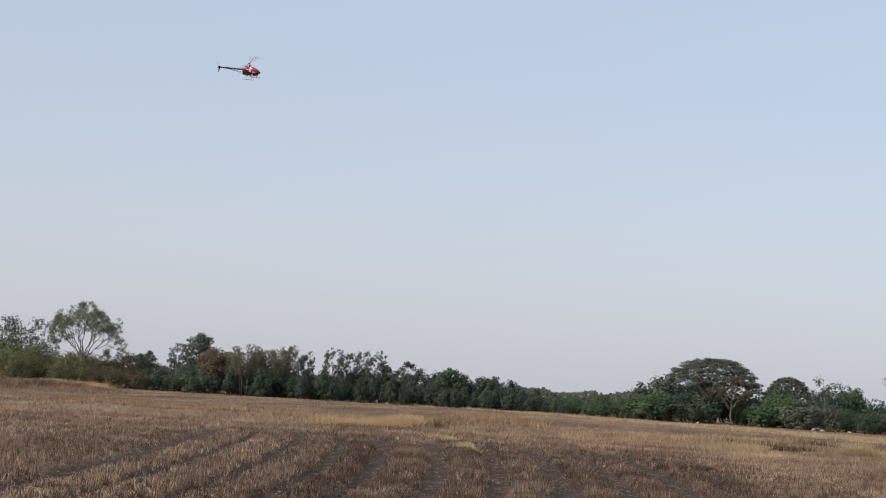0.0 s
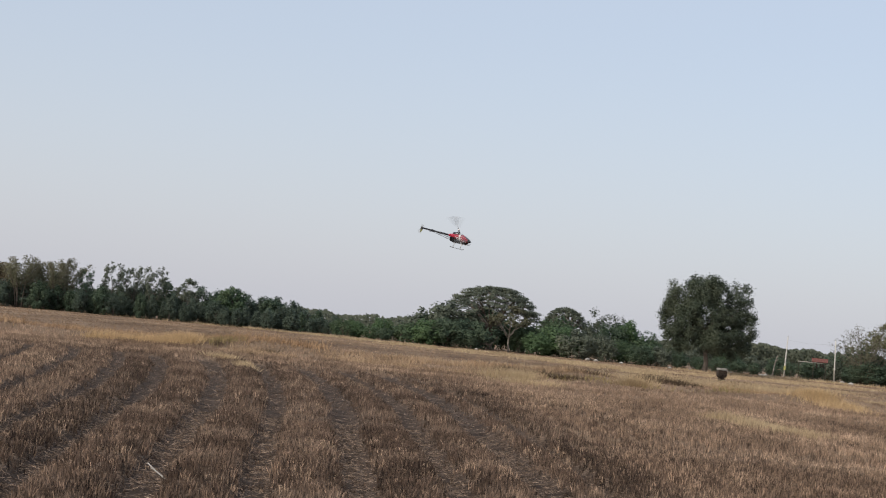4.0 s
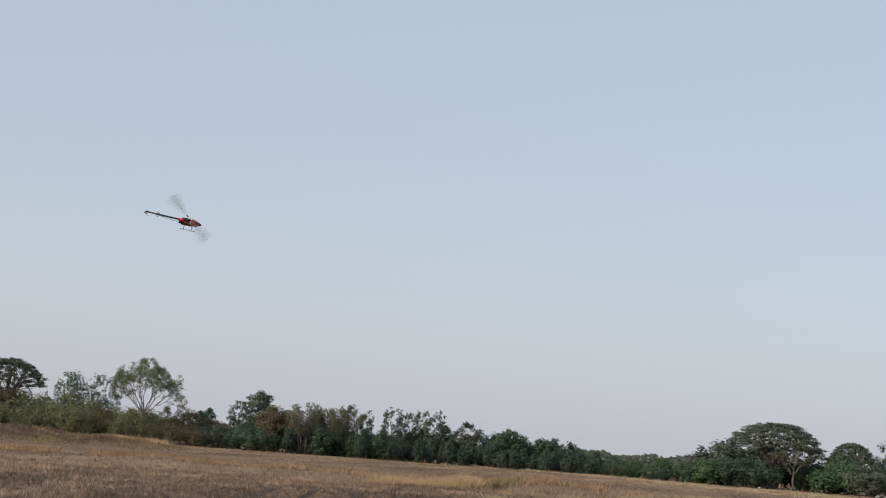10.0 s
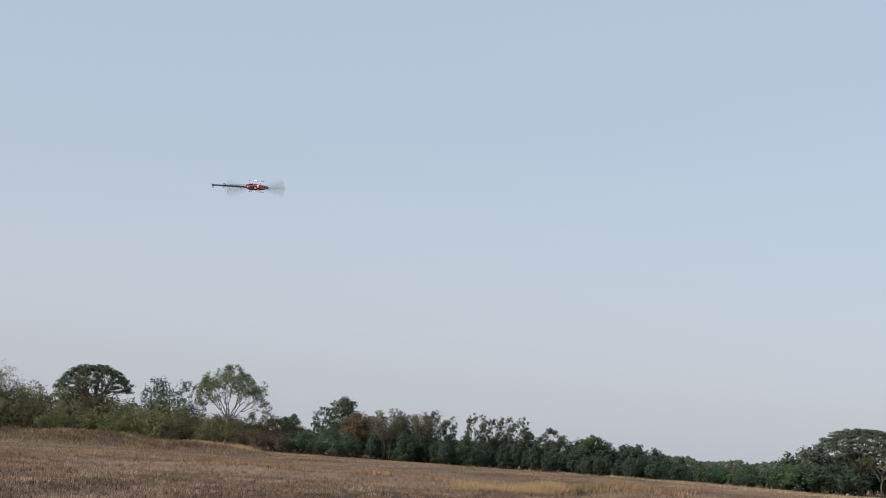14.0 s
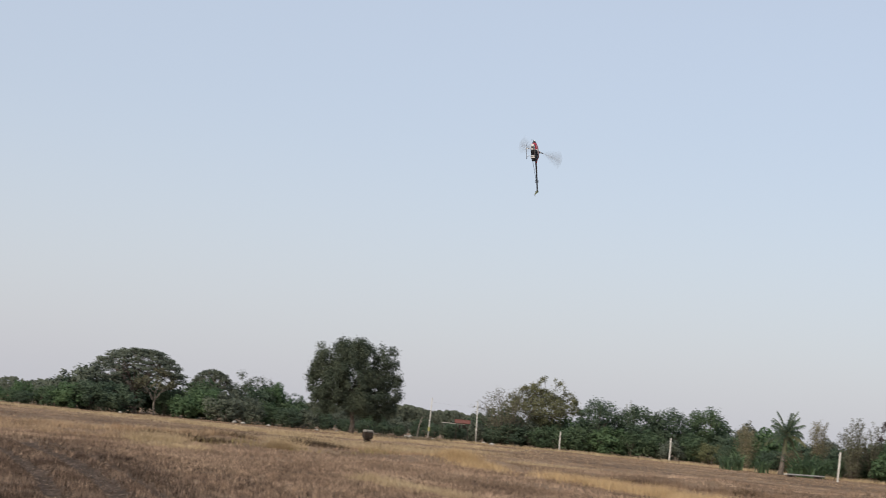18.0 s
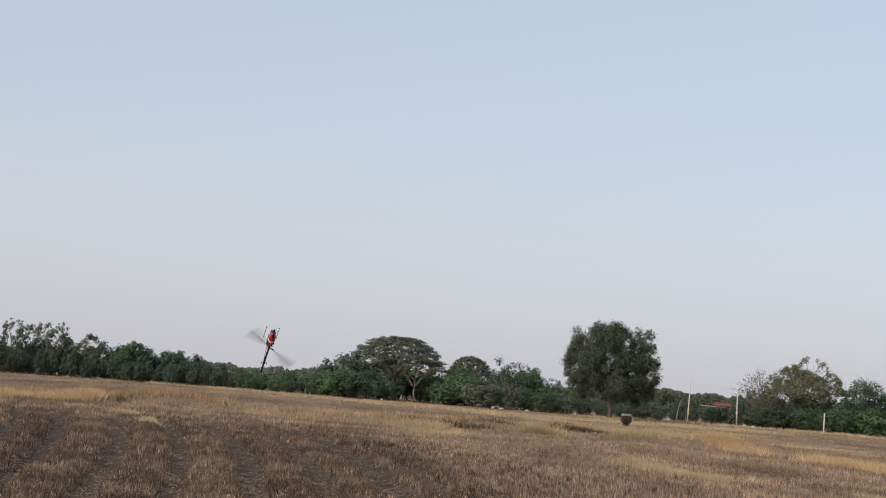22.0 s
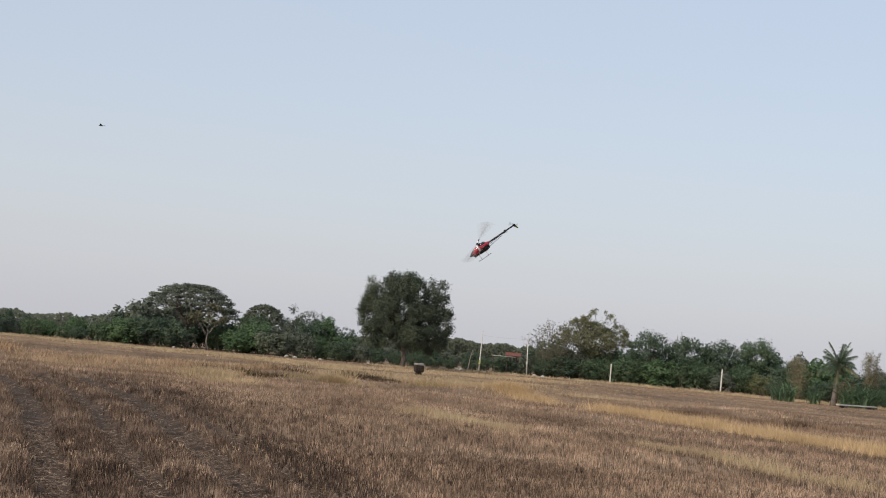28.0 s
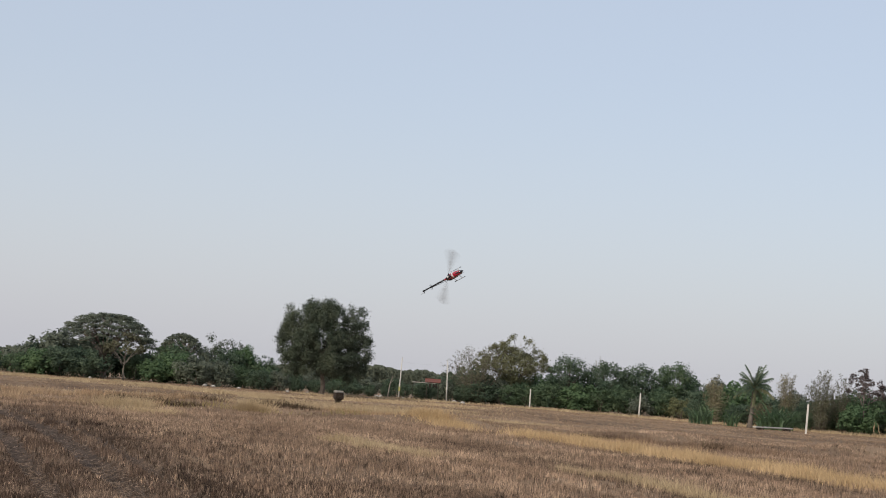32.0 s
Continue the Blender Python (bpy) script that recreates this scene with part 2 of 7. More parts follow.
def clump_crown(rng, w, h, z0, mains, subs=8, wide=0.31, low=-0.95, long=0.85):
    """Large clumps over an egg-shaped crown, each broken into small ones."""
    a, b, zc = w / 2, (h - z0) / 2, (h + z0) / 2
    out, tips = [], []
    for k in range(mains):
        f = (k + rng.uniform(0.2, 0.8)) / mains
        dz = low + (1 - low) * f
        ang = k * 2.39996 + rng.normal() * 0.25
        e = math.sqrt(max(0.0, 1 - dz * dz))
        q = rng.uniform(0.45, 0.8)
        R = wide * min(a * 1.1, (a + b) / 2) * rng.uniform(0.8, 1.35)
        qx, qz = min(q, 1 - R / a), min(q + 0.1, 1 - R * 0.85 / b)
        m = np.array([a * qx * e * math.cos(ang), a * qx * e * math.sin(ang), zc + b * qz * dz])
        tips.append(m)
        for j in range(subs):
            d = unit(rng.normal(size=3))
            d[2] = d[2] * 0.8 + 0.12
            s = R * rng.uniform(0.4, 0.62)
            out.append((*(m + d * (R - s * 0.5)), s, s * long))
    return out, tips


def tree_meshes(rng, h, w, style, leafmat, n_leaves, leaf_size=0.3, trunk_r=None, z0=None, bark=None, mains=None, stems=1, limbs=10, droop=0.0, slim=0.34, long=0.85):
    """(name, mesh, material) rows of one tree that stands at the origin."""
    z0 = h * 0.3 if z0 is None else z0
    trunk_r = trunk_r or 0.03 * h
    bark = bark or BARK
    rows = []
    if style == "slim":      # a light upright crown: small clumps stacked round a leaning stem
        clumps, tips = [], []
        for k in range(mains or 11):
            f = (k + 0.5) / (mains or 11)
            ang = k * 2.4 + rng.normal() * 0.4
            rr = 0.5 * w * (0.2 + 0.6 * math.sin(math.pi * (0.2 + 0.62 * f)))
            s = w * rng.uniform(0.1, 0.17)
            m = np.array([rr * math.cos(ang), rr * math.sin(ang), z0 + (h - z0 - s) * (0.08 + 0.92 * f)])
            tips.append(m)
            for j in range(6):      # sprays strung along the last stretch of the branch
                clumps.append((*(m + np.clip(rng.normal(size=3), -1.3, 1.1) * s * np.array([0.75, 0.75, 0.9])), s * rng.uniform(0.3, 0.6), s * rng.uniform(0.4, 0.8)))
    else:
        clumps, tips = clump_crown(rng, w, h, z0, mains or int(13 + 3.2 * w), 8, 0.31 if long < 1 else 0.24, -0.95, long)
    order = rng.permutation(len(tips))
    for s in range(stems):
        bm = bmesh.new()
        ox, oy = (rng.normal(size=2) * w * 0.12) if stems > 1 else (0, 0)
        top = (ox * 1.8 + rng.normal() * 0.05 * w, oy * 1.8, z0 + (h - z0) * 0.55)
        pts = bent(rng, (ox, oy, -0.1), top, 0.025 * h, 6)
        tube(bm, pts, [trunk_r * (1 - 0.13 * k) for k in range(7)], 7)
        for k in order[s::stems][:max(2, limbs // stems)]:
            j = rng.integers(2, 6)
            tube(bm, bent(rng, pts[j], tips[k], 0.025 * h, 3), [trunk_r * (0.42 - 0.1 * q) for q in range(4)], 5)
        rows.append(("trunk", bm, bark))
    p, nn = clump_leaves(rng, clumps, n_leaves, (0, 0, z0 + (h - z0) * 0.35))
    rows.append(("crown", leaves_mesh("crown", p, leaf_size, rng, droop, 0.15, nn, slim), leafmat))
    return rows


def umbrella_meshes(rng, h, w, leafmat, n_leaves, leaf_size, bark, z0, thin=0.35, pads=150):
    """A low fork, limbs that fan out under a shallow dome, and flat leaf pads with sky between them."""
    fork = np.array([rng.normal() * 0.1, 0, h * 0.24])
    bm = bmesh.new()
    tube(bm, bent(rng, (0, 0, -0.1), fork, 0.04, 4), [0.3, 0.25, 0.23, 0.21, 0.17], 8)
    rows, clumps, ends = [("trunk", bm, bark)], [], []
    for k in range(pads):
        q, ang = math.sqrt((k + 0.6) / pads), k * 2.39996 + rng.normal() * 0.12
        rr = 0.5 * w * q * 0.9
        top = h - (h - z0) * (0.1 + 0.78 * q ** 2.8)
        s = w * rng.uniform(0.042, 0.07)
        z = top - (h - z0) * 0.22 * thin * rng.uniform(0, 1) ** 2
        m = np.array([rr * math.cos(ang), rr * math.sin(ang), z])
        ends.append(m)
        for j in range(4):
            d = rng.normal(size=2) * s * 0.55
            clumps.append((m[0] + d[0], m[1] + d[1], m[2] + rng.normal() * 0.05 - 0.25 * np.hypot(*d) ** 2 / s, s * 0.62, 0.11 + 0.05 * s))
    for k in range(9):
        ang = 2 * math.pi * k / 9 + rng.normal() * 0.15
        near = [m for m in ends if math.cos(math.atan2(m[1], m[0]) - ang) > 0.9]
        bm = bmesh.new()
        reach = 0.5 * w * rng.uniform(0.5, 0.62)
        mid = np.array([reach * math.cos(ang), reach * math.sin(ang), z0 + (h - z0) * 0.55])
        arc = [fork + (mid - fork) * np.array([s, s, s ** 0.8]) + rng.normal(size=3) * 0.05 for s in np.linspace(0, 1, 5)]
        tube(bm, arc, [0.14, 0.115, 0.095, 0.075, 0.055], 6)
        for m in near[::2][:12]:
            tube(bm, bent(rng, arc[int(rng.integers(2, 5))], m - np.array([0, 0, 0.08]), 0.08, 3), [0.05, 0.04, 0.03, 0.014], 4)
        rows.append(("limb", bm, bark))
    p, nn = clump_leaves(rng, clumps, n_leaves, (0, 0, 0), 0.2, 0.9, 0.3)
    rows.append(("crown", leaves_mesh("crown", p, leaf_size, rng, 0.0, 0.55, nn), leafmat))
    return rows


def limbed_meshes(r, h, w, leafmat, per_tip, leaf_size, bark, trunk_h=0.42, trunk_r=0.17, limbs=7, limb_r=0.09, depth=3, puff=0.24, leans=(0.75, 0.75, 0.75, 0.25)):
    """An open fan of limbs that fork to fine twigs, with thin leaf sprays at the twig ends."""
    rows, tips, limb_list = [], [], []
    bm = bmesh.new()
    tube(bm, bent(r, (0, 0, -0.1), (0.1, 0, h * trunk_h), 0.04, 4), [trunk_r * (1 - 0.09 * k) for k in range(5)], 7)

    def grow(bm, p, direction, length, rad, left):
        q = p + direction * length
        tube(bm, bent(r, p, q, 0.05 * length, 3), [rad, rad * 0.87, rad * 0.75, rad * 0.6], 5 if left > 1 else 4)
        if left == 0:
            tips.append(q)
            return
        for k in range(3):
            dn = direction + r.normal(size=3) * 0.42
            dn[2] = abs(dn[2]) * 0.9
            grow(bm, q, dn / np.linalg.norm(dn), length * r.uniform(0.6, 0.8), rad * 0.55, left - 1)

    for k in range(limbs):
        ang = 2 * math.pi * k / limbs + r.normal() * 0.2
        lean = leans[k % len(leans)]
        dn = np.array([math.cos(ang) * lean, math.sin(ang) * lean, 1.0 - 0.35 * lean])
        lb = bmesh.new()
        grow(lb, np.array([0.1, 0, h * (trunk_h - 0.12 + 0.03 * (k % 4))]), unit(dn), h * 0.23, limb_r, depth)
        limb_list.append(lb)
    t = np.array(tips)
    sz, sx = (h - 0.15) / t[:, 2].max(), (w / 2 - 0.15) / np.percentile(np.hypot(t[:, 0], t[:, 1]), 96)
    for b in [bm] + limb_list:
        for v in b.verts:
            v.co = Vector((v.co.x * sx, v.co.y * sx, v.co.z * sz))
    rows = [("trunk", bm, bark)] + [("limb", b, bark) for b in limb_list]
    t = t * np.array([sx, sx, sz])
    clumps = [(*p, puff, puff * 0.8) for p in t]
    p, nn = clump_leaves(r, clumps, len(t) * per_tip, (0, 0, h * 0.5), 0.1, 0.3, 0.4)
    rows.append(("crown", leaves_mesh("crown", p, leaf_size, r, 0.0, 0.3, nn), leafmat))
    return rows


def spindle_meshes(rng, h, w, leafmat, n_leaves, leaf_size, bark, stems=9, tops=1.0):
    """A feathery clump: close upright culms that part at the top, with fine leaves hung along them."""
    rows, pts, nn = [], [], []
    for k in range(stems):
        ang, q = k * 2.4, math.sqrt((k + 0.3) / stems)
        foot = np.array([math.cos(ang), math.sin(ang), 0]) * q * w * 0.16
        top = np.array([math.cos(ang), math.sin(ang), 0]) * q * w * 0.4 * tops
        top[2] = h * (1 - 0.32 * q * rng.uniform(0.4, 1.2))
        bm = bmesh.new()
        line = [foot + (top - foot) * np.array([s ** 1.6, s ** 1.6, s]) + rng.normal(size=3) * 0.012 * h * s for s in np.linspace(0, 1, 7)]
        tube(bm, line, [0.035 - 0.0046 * j for j in range(7)], 5)
        rows.append(("culm", bm, bark))
        m = n_leaves // stems
        s = rng.uniform(0.12, 1.02, m) ** 0.8
        c = np.stack([np.interp(s * 6, range(7), [p[i] for p in line]) for i in range(3)], 1)
        off = rng.normal(size=(m, 3)) * np.array([0.14 * w, 0.14 * w, 0.08]) * (np.clip(1.06 - s, 0.03, 1) ** 0.8 * np.clip(0.4 + s * 1.6, 0, 1))[:, None]
        pts.append(c + off)
        nn.append(unit(off * np.array([1, 1, 0]) + foot * 0.6 + np.array([0, 0, 0.12]) + rng.normal(size=(m, 3)) * 0.12))
    rows.append(("crown", leaves_mesh("crown", np.concatenate(pts), leaf_size, rng, 0.6, 0.0, np.concatenate(nn), 0.2), leafmat))
    return rows


def box(bm, x0, x1, y0, y1, z0, z1):
    m = bmesh.ops.create_cube(bm, size=1)
    for v in m["verts"]:
        v.co = Vector((x0 + (v.co.x + 0.5) * (x1 - x0), y0 + (v.co.y + 0.5) * (y1 - y0), z0 + (v.co.z + 0.5) * (z1 - z0)))
    return m["verts"]


def solid(name, parent, mat, x0, x1, y0, y1, z0, z1, bevel=0.01, label="", turn=None, at=None):
    bm = bmesh.new()
    box(bm, x0, x1, y0, y1, z0, z1)
    if bevel:
        bmesh.ops.bevel(bm, geom=list(bm.edges), offset=bevel, segments=2, affect="EDGES")
    o = part(name, bm, mat, parent, label)
    if turn is not None:
        o.rotation_euler = turn
    if at is not None:
        o.location = at
    return o


def plant(name, rows, label, category, group, at):
    ob = thing(name, label, category, group, at=at)
    for n, data, mat in rows:
        if isinstance(data, bmesh.types.BMesh):
            part(n, data, mat, ob, smooth=True)
        else:
            mesh_part(n, data, mat, ob)
    return ob


def spot(az, d):
    """Plan place at a bearing (degrees clockwise from straight ahead) and distance."""
    return d * math.sin(radians(az)), d * math.cos(radians(az))


# ---- ground ----
HEADING = radians(-7.2)            # the way in which the stubble rows run


def smooth_noise(x, y, scale, seed):
    """Cheap value noise on arrays, 0 to 1."""
    g = np.random.default_rng(seed).uniform(0, 1, (64, 64))
    u, v = np.asarray(x) / scale, np.asarray(y) / scale
    i, j = np.floor(u).astype(int), np.floor(v).astype(int)
    fu, fv = u - i, v - j
    fu, fv = fu * fu * (3 - 2 * fu), fv * fv * (3 - 2 * fv)
    a, b = g[i % 64, j % 64], g[(i + 1) % 64, j % 64]
    c, d = g[i % 64, (j + 1) % 64], g[(i + 1) % 64, (j + 1) % 64]
    return (a * (1 - fu) + b * fu) * (1 - fv) + (c * (1 - fu) + d * fu) * fv


# bare wheel lanes between the stubble rows: place across the rows, half width
LANES = ((-6.45, 0.31), (-5.35, 0.15), (-4.25, 0.17), (-3.2, 0.19), (-2.32, 0.19), (-1.2, 0.23), (-0.15, 0.2), (0.94, 0.25), (2.0, 0.2), (3.05, 0.29), (3.72, 0.14))
ROW_END = 49.5                     # where the worn rows stop, before the low bund


def rows_frame(x, y):
    """Place across and along the stubble rows, which spread a little and bend to the left at their far end."""
    u = x * np.cos(HEADING) - y * np.sin(HEADING)
    v = x * np.sin(HEADING) + y * np.cos(HEADING)
    far = np.clip(v - 29, 0, 25)
    u = u / (1 + 0.010 * np.clip(v - 22, -10, 14)) + 0.0016 * far ** 2 * (1 + 0.5 * np.clip(-u / 2, 0, 2))
    return u, v


def lane(x, y):
    """1 in the middle of a stubble row, 0 in the middle of a bare wheel lane."""
    u, v = rows_frame(x, y)
    w = u + 0.16 * (smooth_noise(u, v, 7.0, 3) - 0.5) + 0.07 * (smooth_noise(u, v, 0.8, 4) - 0.5)
    bare = np.zeros_like(w)
    for c, half in LANES:
        bare = np.maximum(bare, np.exp(-(np.abs(w - c) / half) ** 4))
    bare = bare * np.clip((ROW_END + 2.5 * (smooth_noise(u, v, 1.6, 14) - 0.5) - v) / 2.5, 0, 1)
    # beyond the worn lanes, the narrow furrows of the drill
    far = (w > 4.4) | (w < -7.4)
    k = np.abs((w / 0.86) % 1.0 - 0.5) * 0.86
    bare = np.maximum(bare, np.where(far, 0.42 * np.exp(-(k / 0.14) ** 2), 0))
    return 1 - bare


def worn(x, y):
    """1 where the lanes are worn bare, 0 in the whole stubble beside and beyond them."""
    u, v = rows_frame(x, y)
    return np.clip((u + 7.6) / 1.2, 0, 1) * np.clip((4.7 - u) / 0.8, 0, 1) * np.clip((ROW_END + 1.5 - v) / 3, 0, 1)


BANK_AZ, BANK_D = (-36, -28, -24.5, -21), (101, 105, 117, 125)


def bank_at(x, y):
    """The earth bank at the far end of the field, 0 to 1."""
    d, az = np.hypot(x, y), np.degrees(np.arctan2(x, y))
    return np.exp(-((d - np.interp(az, BANK_AZ, BANK_D)) / 5.5) ** 2) * np.clip((-20.5 - az) / 6.0, 0, 1) * np.interp(az, (-33, -27), (0.62, 1.0))


def height_at(x, y):
    x, y = np.asarray(x, float), np.asarray(y, float)
    d = np.hypot(x, y)
    az = np.degrees(np.arctan2(x, y))
    z = 0.05 * (smooth_noise(x, y, 3.1, 5) - 0.5) + 0.035 * (smooth_noise(x, y, 0.9, 6) - 0.5)
    z += 0.11 * (lane(x, y) - 0.6) * (d < 60)
    z += 0.03 * (smooth_noise(x, y, 0.35, 7) - 0.5) * (d < 30)      # clods
    # earth bank at the far end of the field
    z += bank_at(x, y) * (0.95 + 1.15 * (smooth_noise(x, y, 4.5, 8) - 0.5))
    # low uneven bund between the two fields
    z += 0.36 * np.exp(-((d - 63.5) / 2.0) ** 2) * np.clip(0.2 + 1.3 * smooth_noise(x, y, 3.2, 9), 0, 1.4)
    return np.where(d > 700, 0.0, z)


def brown_band(x, y):
    """The long brown band of trodden ground across the far field, 0 to 1."""
    d, az = np.hypot(x, y), np.degrees(np.arctan2(x, y))
    wide = np.interp(az, (-20, -6, 6, 20), (21, 15, 9, 9))
    edge = 96 + np.interp(az, (-20, -6, 6), (4, 0, 0)) + 9 * (smooth_noise(x / 5, y, 4.0, 73) - 0.5)
    return np.exp(-((d - edge) / wide) ** 4) * (0.75 + 0.25 * smooth_noise(x / 4, y, 2.2, 74))


def cover_at(x, y):
    """How far straw and stubble roots hide the soil, 0 to 1."""
    x, y = np.asarray(x, float), np.asarray(y, float)
    u, v = rows_frame(x, y)
    inner = worn(x, y)
    c = inner * (0.12 + 0.3 * lane(x, y)) + (1 - inner) * (0.6 + 0.3 * smooth_noise(u, v / 6, 2.0, 71))
    c = c * (1 - 0.22 * brown_band(x, y)) * (1 - 0.55 * bank_at(x, y))
    return np.clip(c, 0, 1)


def soil():
    m = material("soil_and_straw", ((0.03, 0.021, 0.016), (0.09, 0.065, 0.049)), 0.95, 5.0, 9, bump=0.9, bump_scale=9, gloss=0.1)
    t = m.node_tree
    b = t.nodes["Principled BSDF"]
    base = b.inputs["Base Color"].links[0].from_socket
    co = t.nodes["Texture Coordinate"]
    # straw cover, in long streaks along the rows
    mp = t.nodes.new("ShaderNodeMapping")
    mp.inputs["Rotation"].default_value[2] = -HEADING
    mp.inputs["Scale"].default_value = (1.0, 0.15, 1.0)
    t.links.new(co.outputs["Object"], mp.inputs["Vector"])
    tones = t.nodes.new("ShaderNodeTexNoise")
    tones.inputs["Scale"].default_value, tones.inputs["Detail"].default_value = 0.3, 9
    t.links.new(mp.outputs[0], tones.inputs["Vector"])
    ramp = t.nodes.new("ShaderNodeValToRGB")
    ramp.color_ramp.elements[0].position, ramp.color_ramp.elements[1].position = 0.35, 0.68
    ramp.color_ramp.elements[0].color = (0.15, 0.102, 0.068, 1)
    ramp.color_ramp.elements[1].color = (0.29, 0.208, 0.138, 1)
    t.links.new(tones.outputs["Fac"], ramp.inputs["Fac"])
    fine = t.nodes.new("ShaderNodeTexNoise")
    fine.inputs["Scale"].default_value, fine.inputs["Detail"].default_value = 11, 6
    t.links.new(co.outputs["Object"], fine.inputs["Vector"])
    at = t.nodes.new("ShaderNodeAttribute")
    at.attribute_name = "cover"
    add = t.nodes.new("ShaderNodeMath")
    add.operation = "ADD"
    t.links.new(at.outputs["Fac"], add.inputs[0])
    t.links.new(fine.outputs["Fac"], add.inputs[1])
    r = t.nodes.new("ShaderNodeMapRange")
    r.inputs["From Min"].default_value, r.inputs["From Max"].default_value = 0.76, 1.2
    t.links.new(add.outputs[0], r.inputs["Value"])
    mx = t.nodes.new("ShaderNodeMix")
    mx.data_type = "RGBA"
    t.links.new(r.outputs[0], mx.inputs[0])
    t.links.new(base, mx.inputs[6])
    t.links.new(ramp.outputs["Color"], mx.inputs[7])
    t.links.new(mx.outputs[2], b.inputs["Base Color"])
    return m


SOIL = soil()
az_list = np.concatenate([np.arange(-40, 40.001, 0.25), np.arange(41, 319.5, 1.0)])
r_list = np.concatenate([[0.0], np.geomspace(0.3, 10, 40), np.geomspace(10.4, 170, 260), np.geomspace(190, 4200, 16)])
AZ, RR = np.meshgrid(np.radians(az_list), r_list, indexing="ij")
GX, GY = RR * np.sin(AZ), RR * np.cos(AZ)
gv = np.stack([GX, GY, height_at(GX, GY)], -1)
na, nr = GX.shape
ii, jj = np.meshgrid(np.arange(na), np.arange(nr - 1), indexing="ij")
i2 = (ii + 1) % na
gf = np.stack([ii * nr + jj, ii * nr + jj + 1, i2 * nr + jj + 1, i2 * nr + jj], -1).reshape(-1, 4)
ground_mesh = fast_mesh("ground", gv.reshape(-1, 3), gf)
ground_mesh.shade_smooth()
cover = ground_mesh.attributes.new("cover", "FLOAT", "POINT")
cover.data.foreach_set("value", cover_at(GX, GY).astype(np.float32).ravel())
ground = mesh_part("ground", ground_mesh, SOIL)
tagged(ground, "brown soil of a harvested field strewn with straw", "ground", kind="structure")


def sector(rng, n, d0, d1, a0=-36.0, a1=33.0):
    """n plan places spread evenly over a ring sector."""
    d = np.sqrt(rng.uniform(d0 * d0, d1 * d1, n))
    a = np.radians(rng.uniform(a0, a1, n))
    return d * np.sin(a), d * np.cos(a)


def blades(name, x, y, h, w, mat, label, category, lean=0.25, seed=1, tone=None, cut=True):
    """One thin upright blade at each place: cut straight across, or drawn out to a tip."""
    rng = np.random.default_rng(seed)
    n = len(x)
    z = height_at(x, y)
    ang = rng.uniform(0, math.pi, n)
    dx, dy = np.cos(ang) * w / 2, np.sin(ang) * w / 2
    lx, ly = rng.normal(size=n) * lean * h, rng.normal(size=n) * lean * h
    foot = [np.stack([x - dx, y - dy, z - 0.02], 1), np.stack([x + dx, y + dy, z - 0.02], 1)]
    if cut:
        v = np.stack(foot + [np.stack([x + lx + dx * 0.5, y + ly + dy * 0.5, z + h], 1), np.stack([x + lx - dx * 0.5, y + ly - dy * 0.5, z + h], 1)], 1)
    else:
        v = np.stack(foot + [np.stack([x + lx, y + ly, z + h * 1.12], 1)], 1)
    k = v.shape[1]
    me = fast_mesh(name, v.reshape(-1, 3), np.arange(k * n).reshape(-1, k))
    if tone is not None:
        me.attributes.new("tone", "FLOAT", "FACE").data.foreach_set("value", tone.astype(np.float32))
    return tagged(mesh_part(name, me, mat), label, category, kind="stuff")


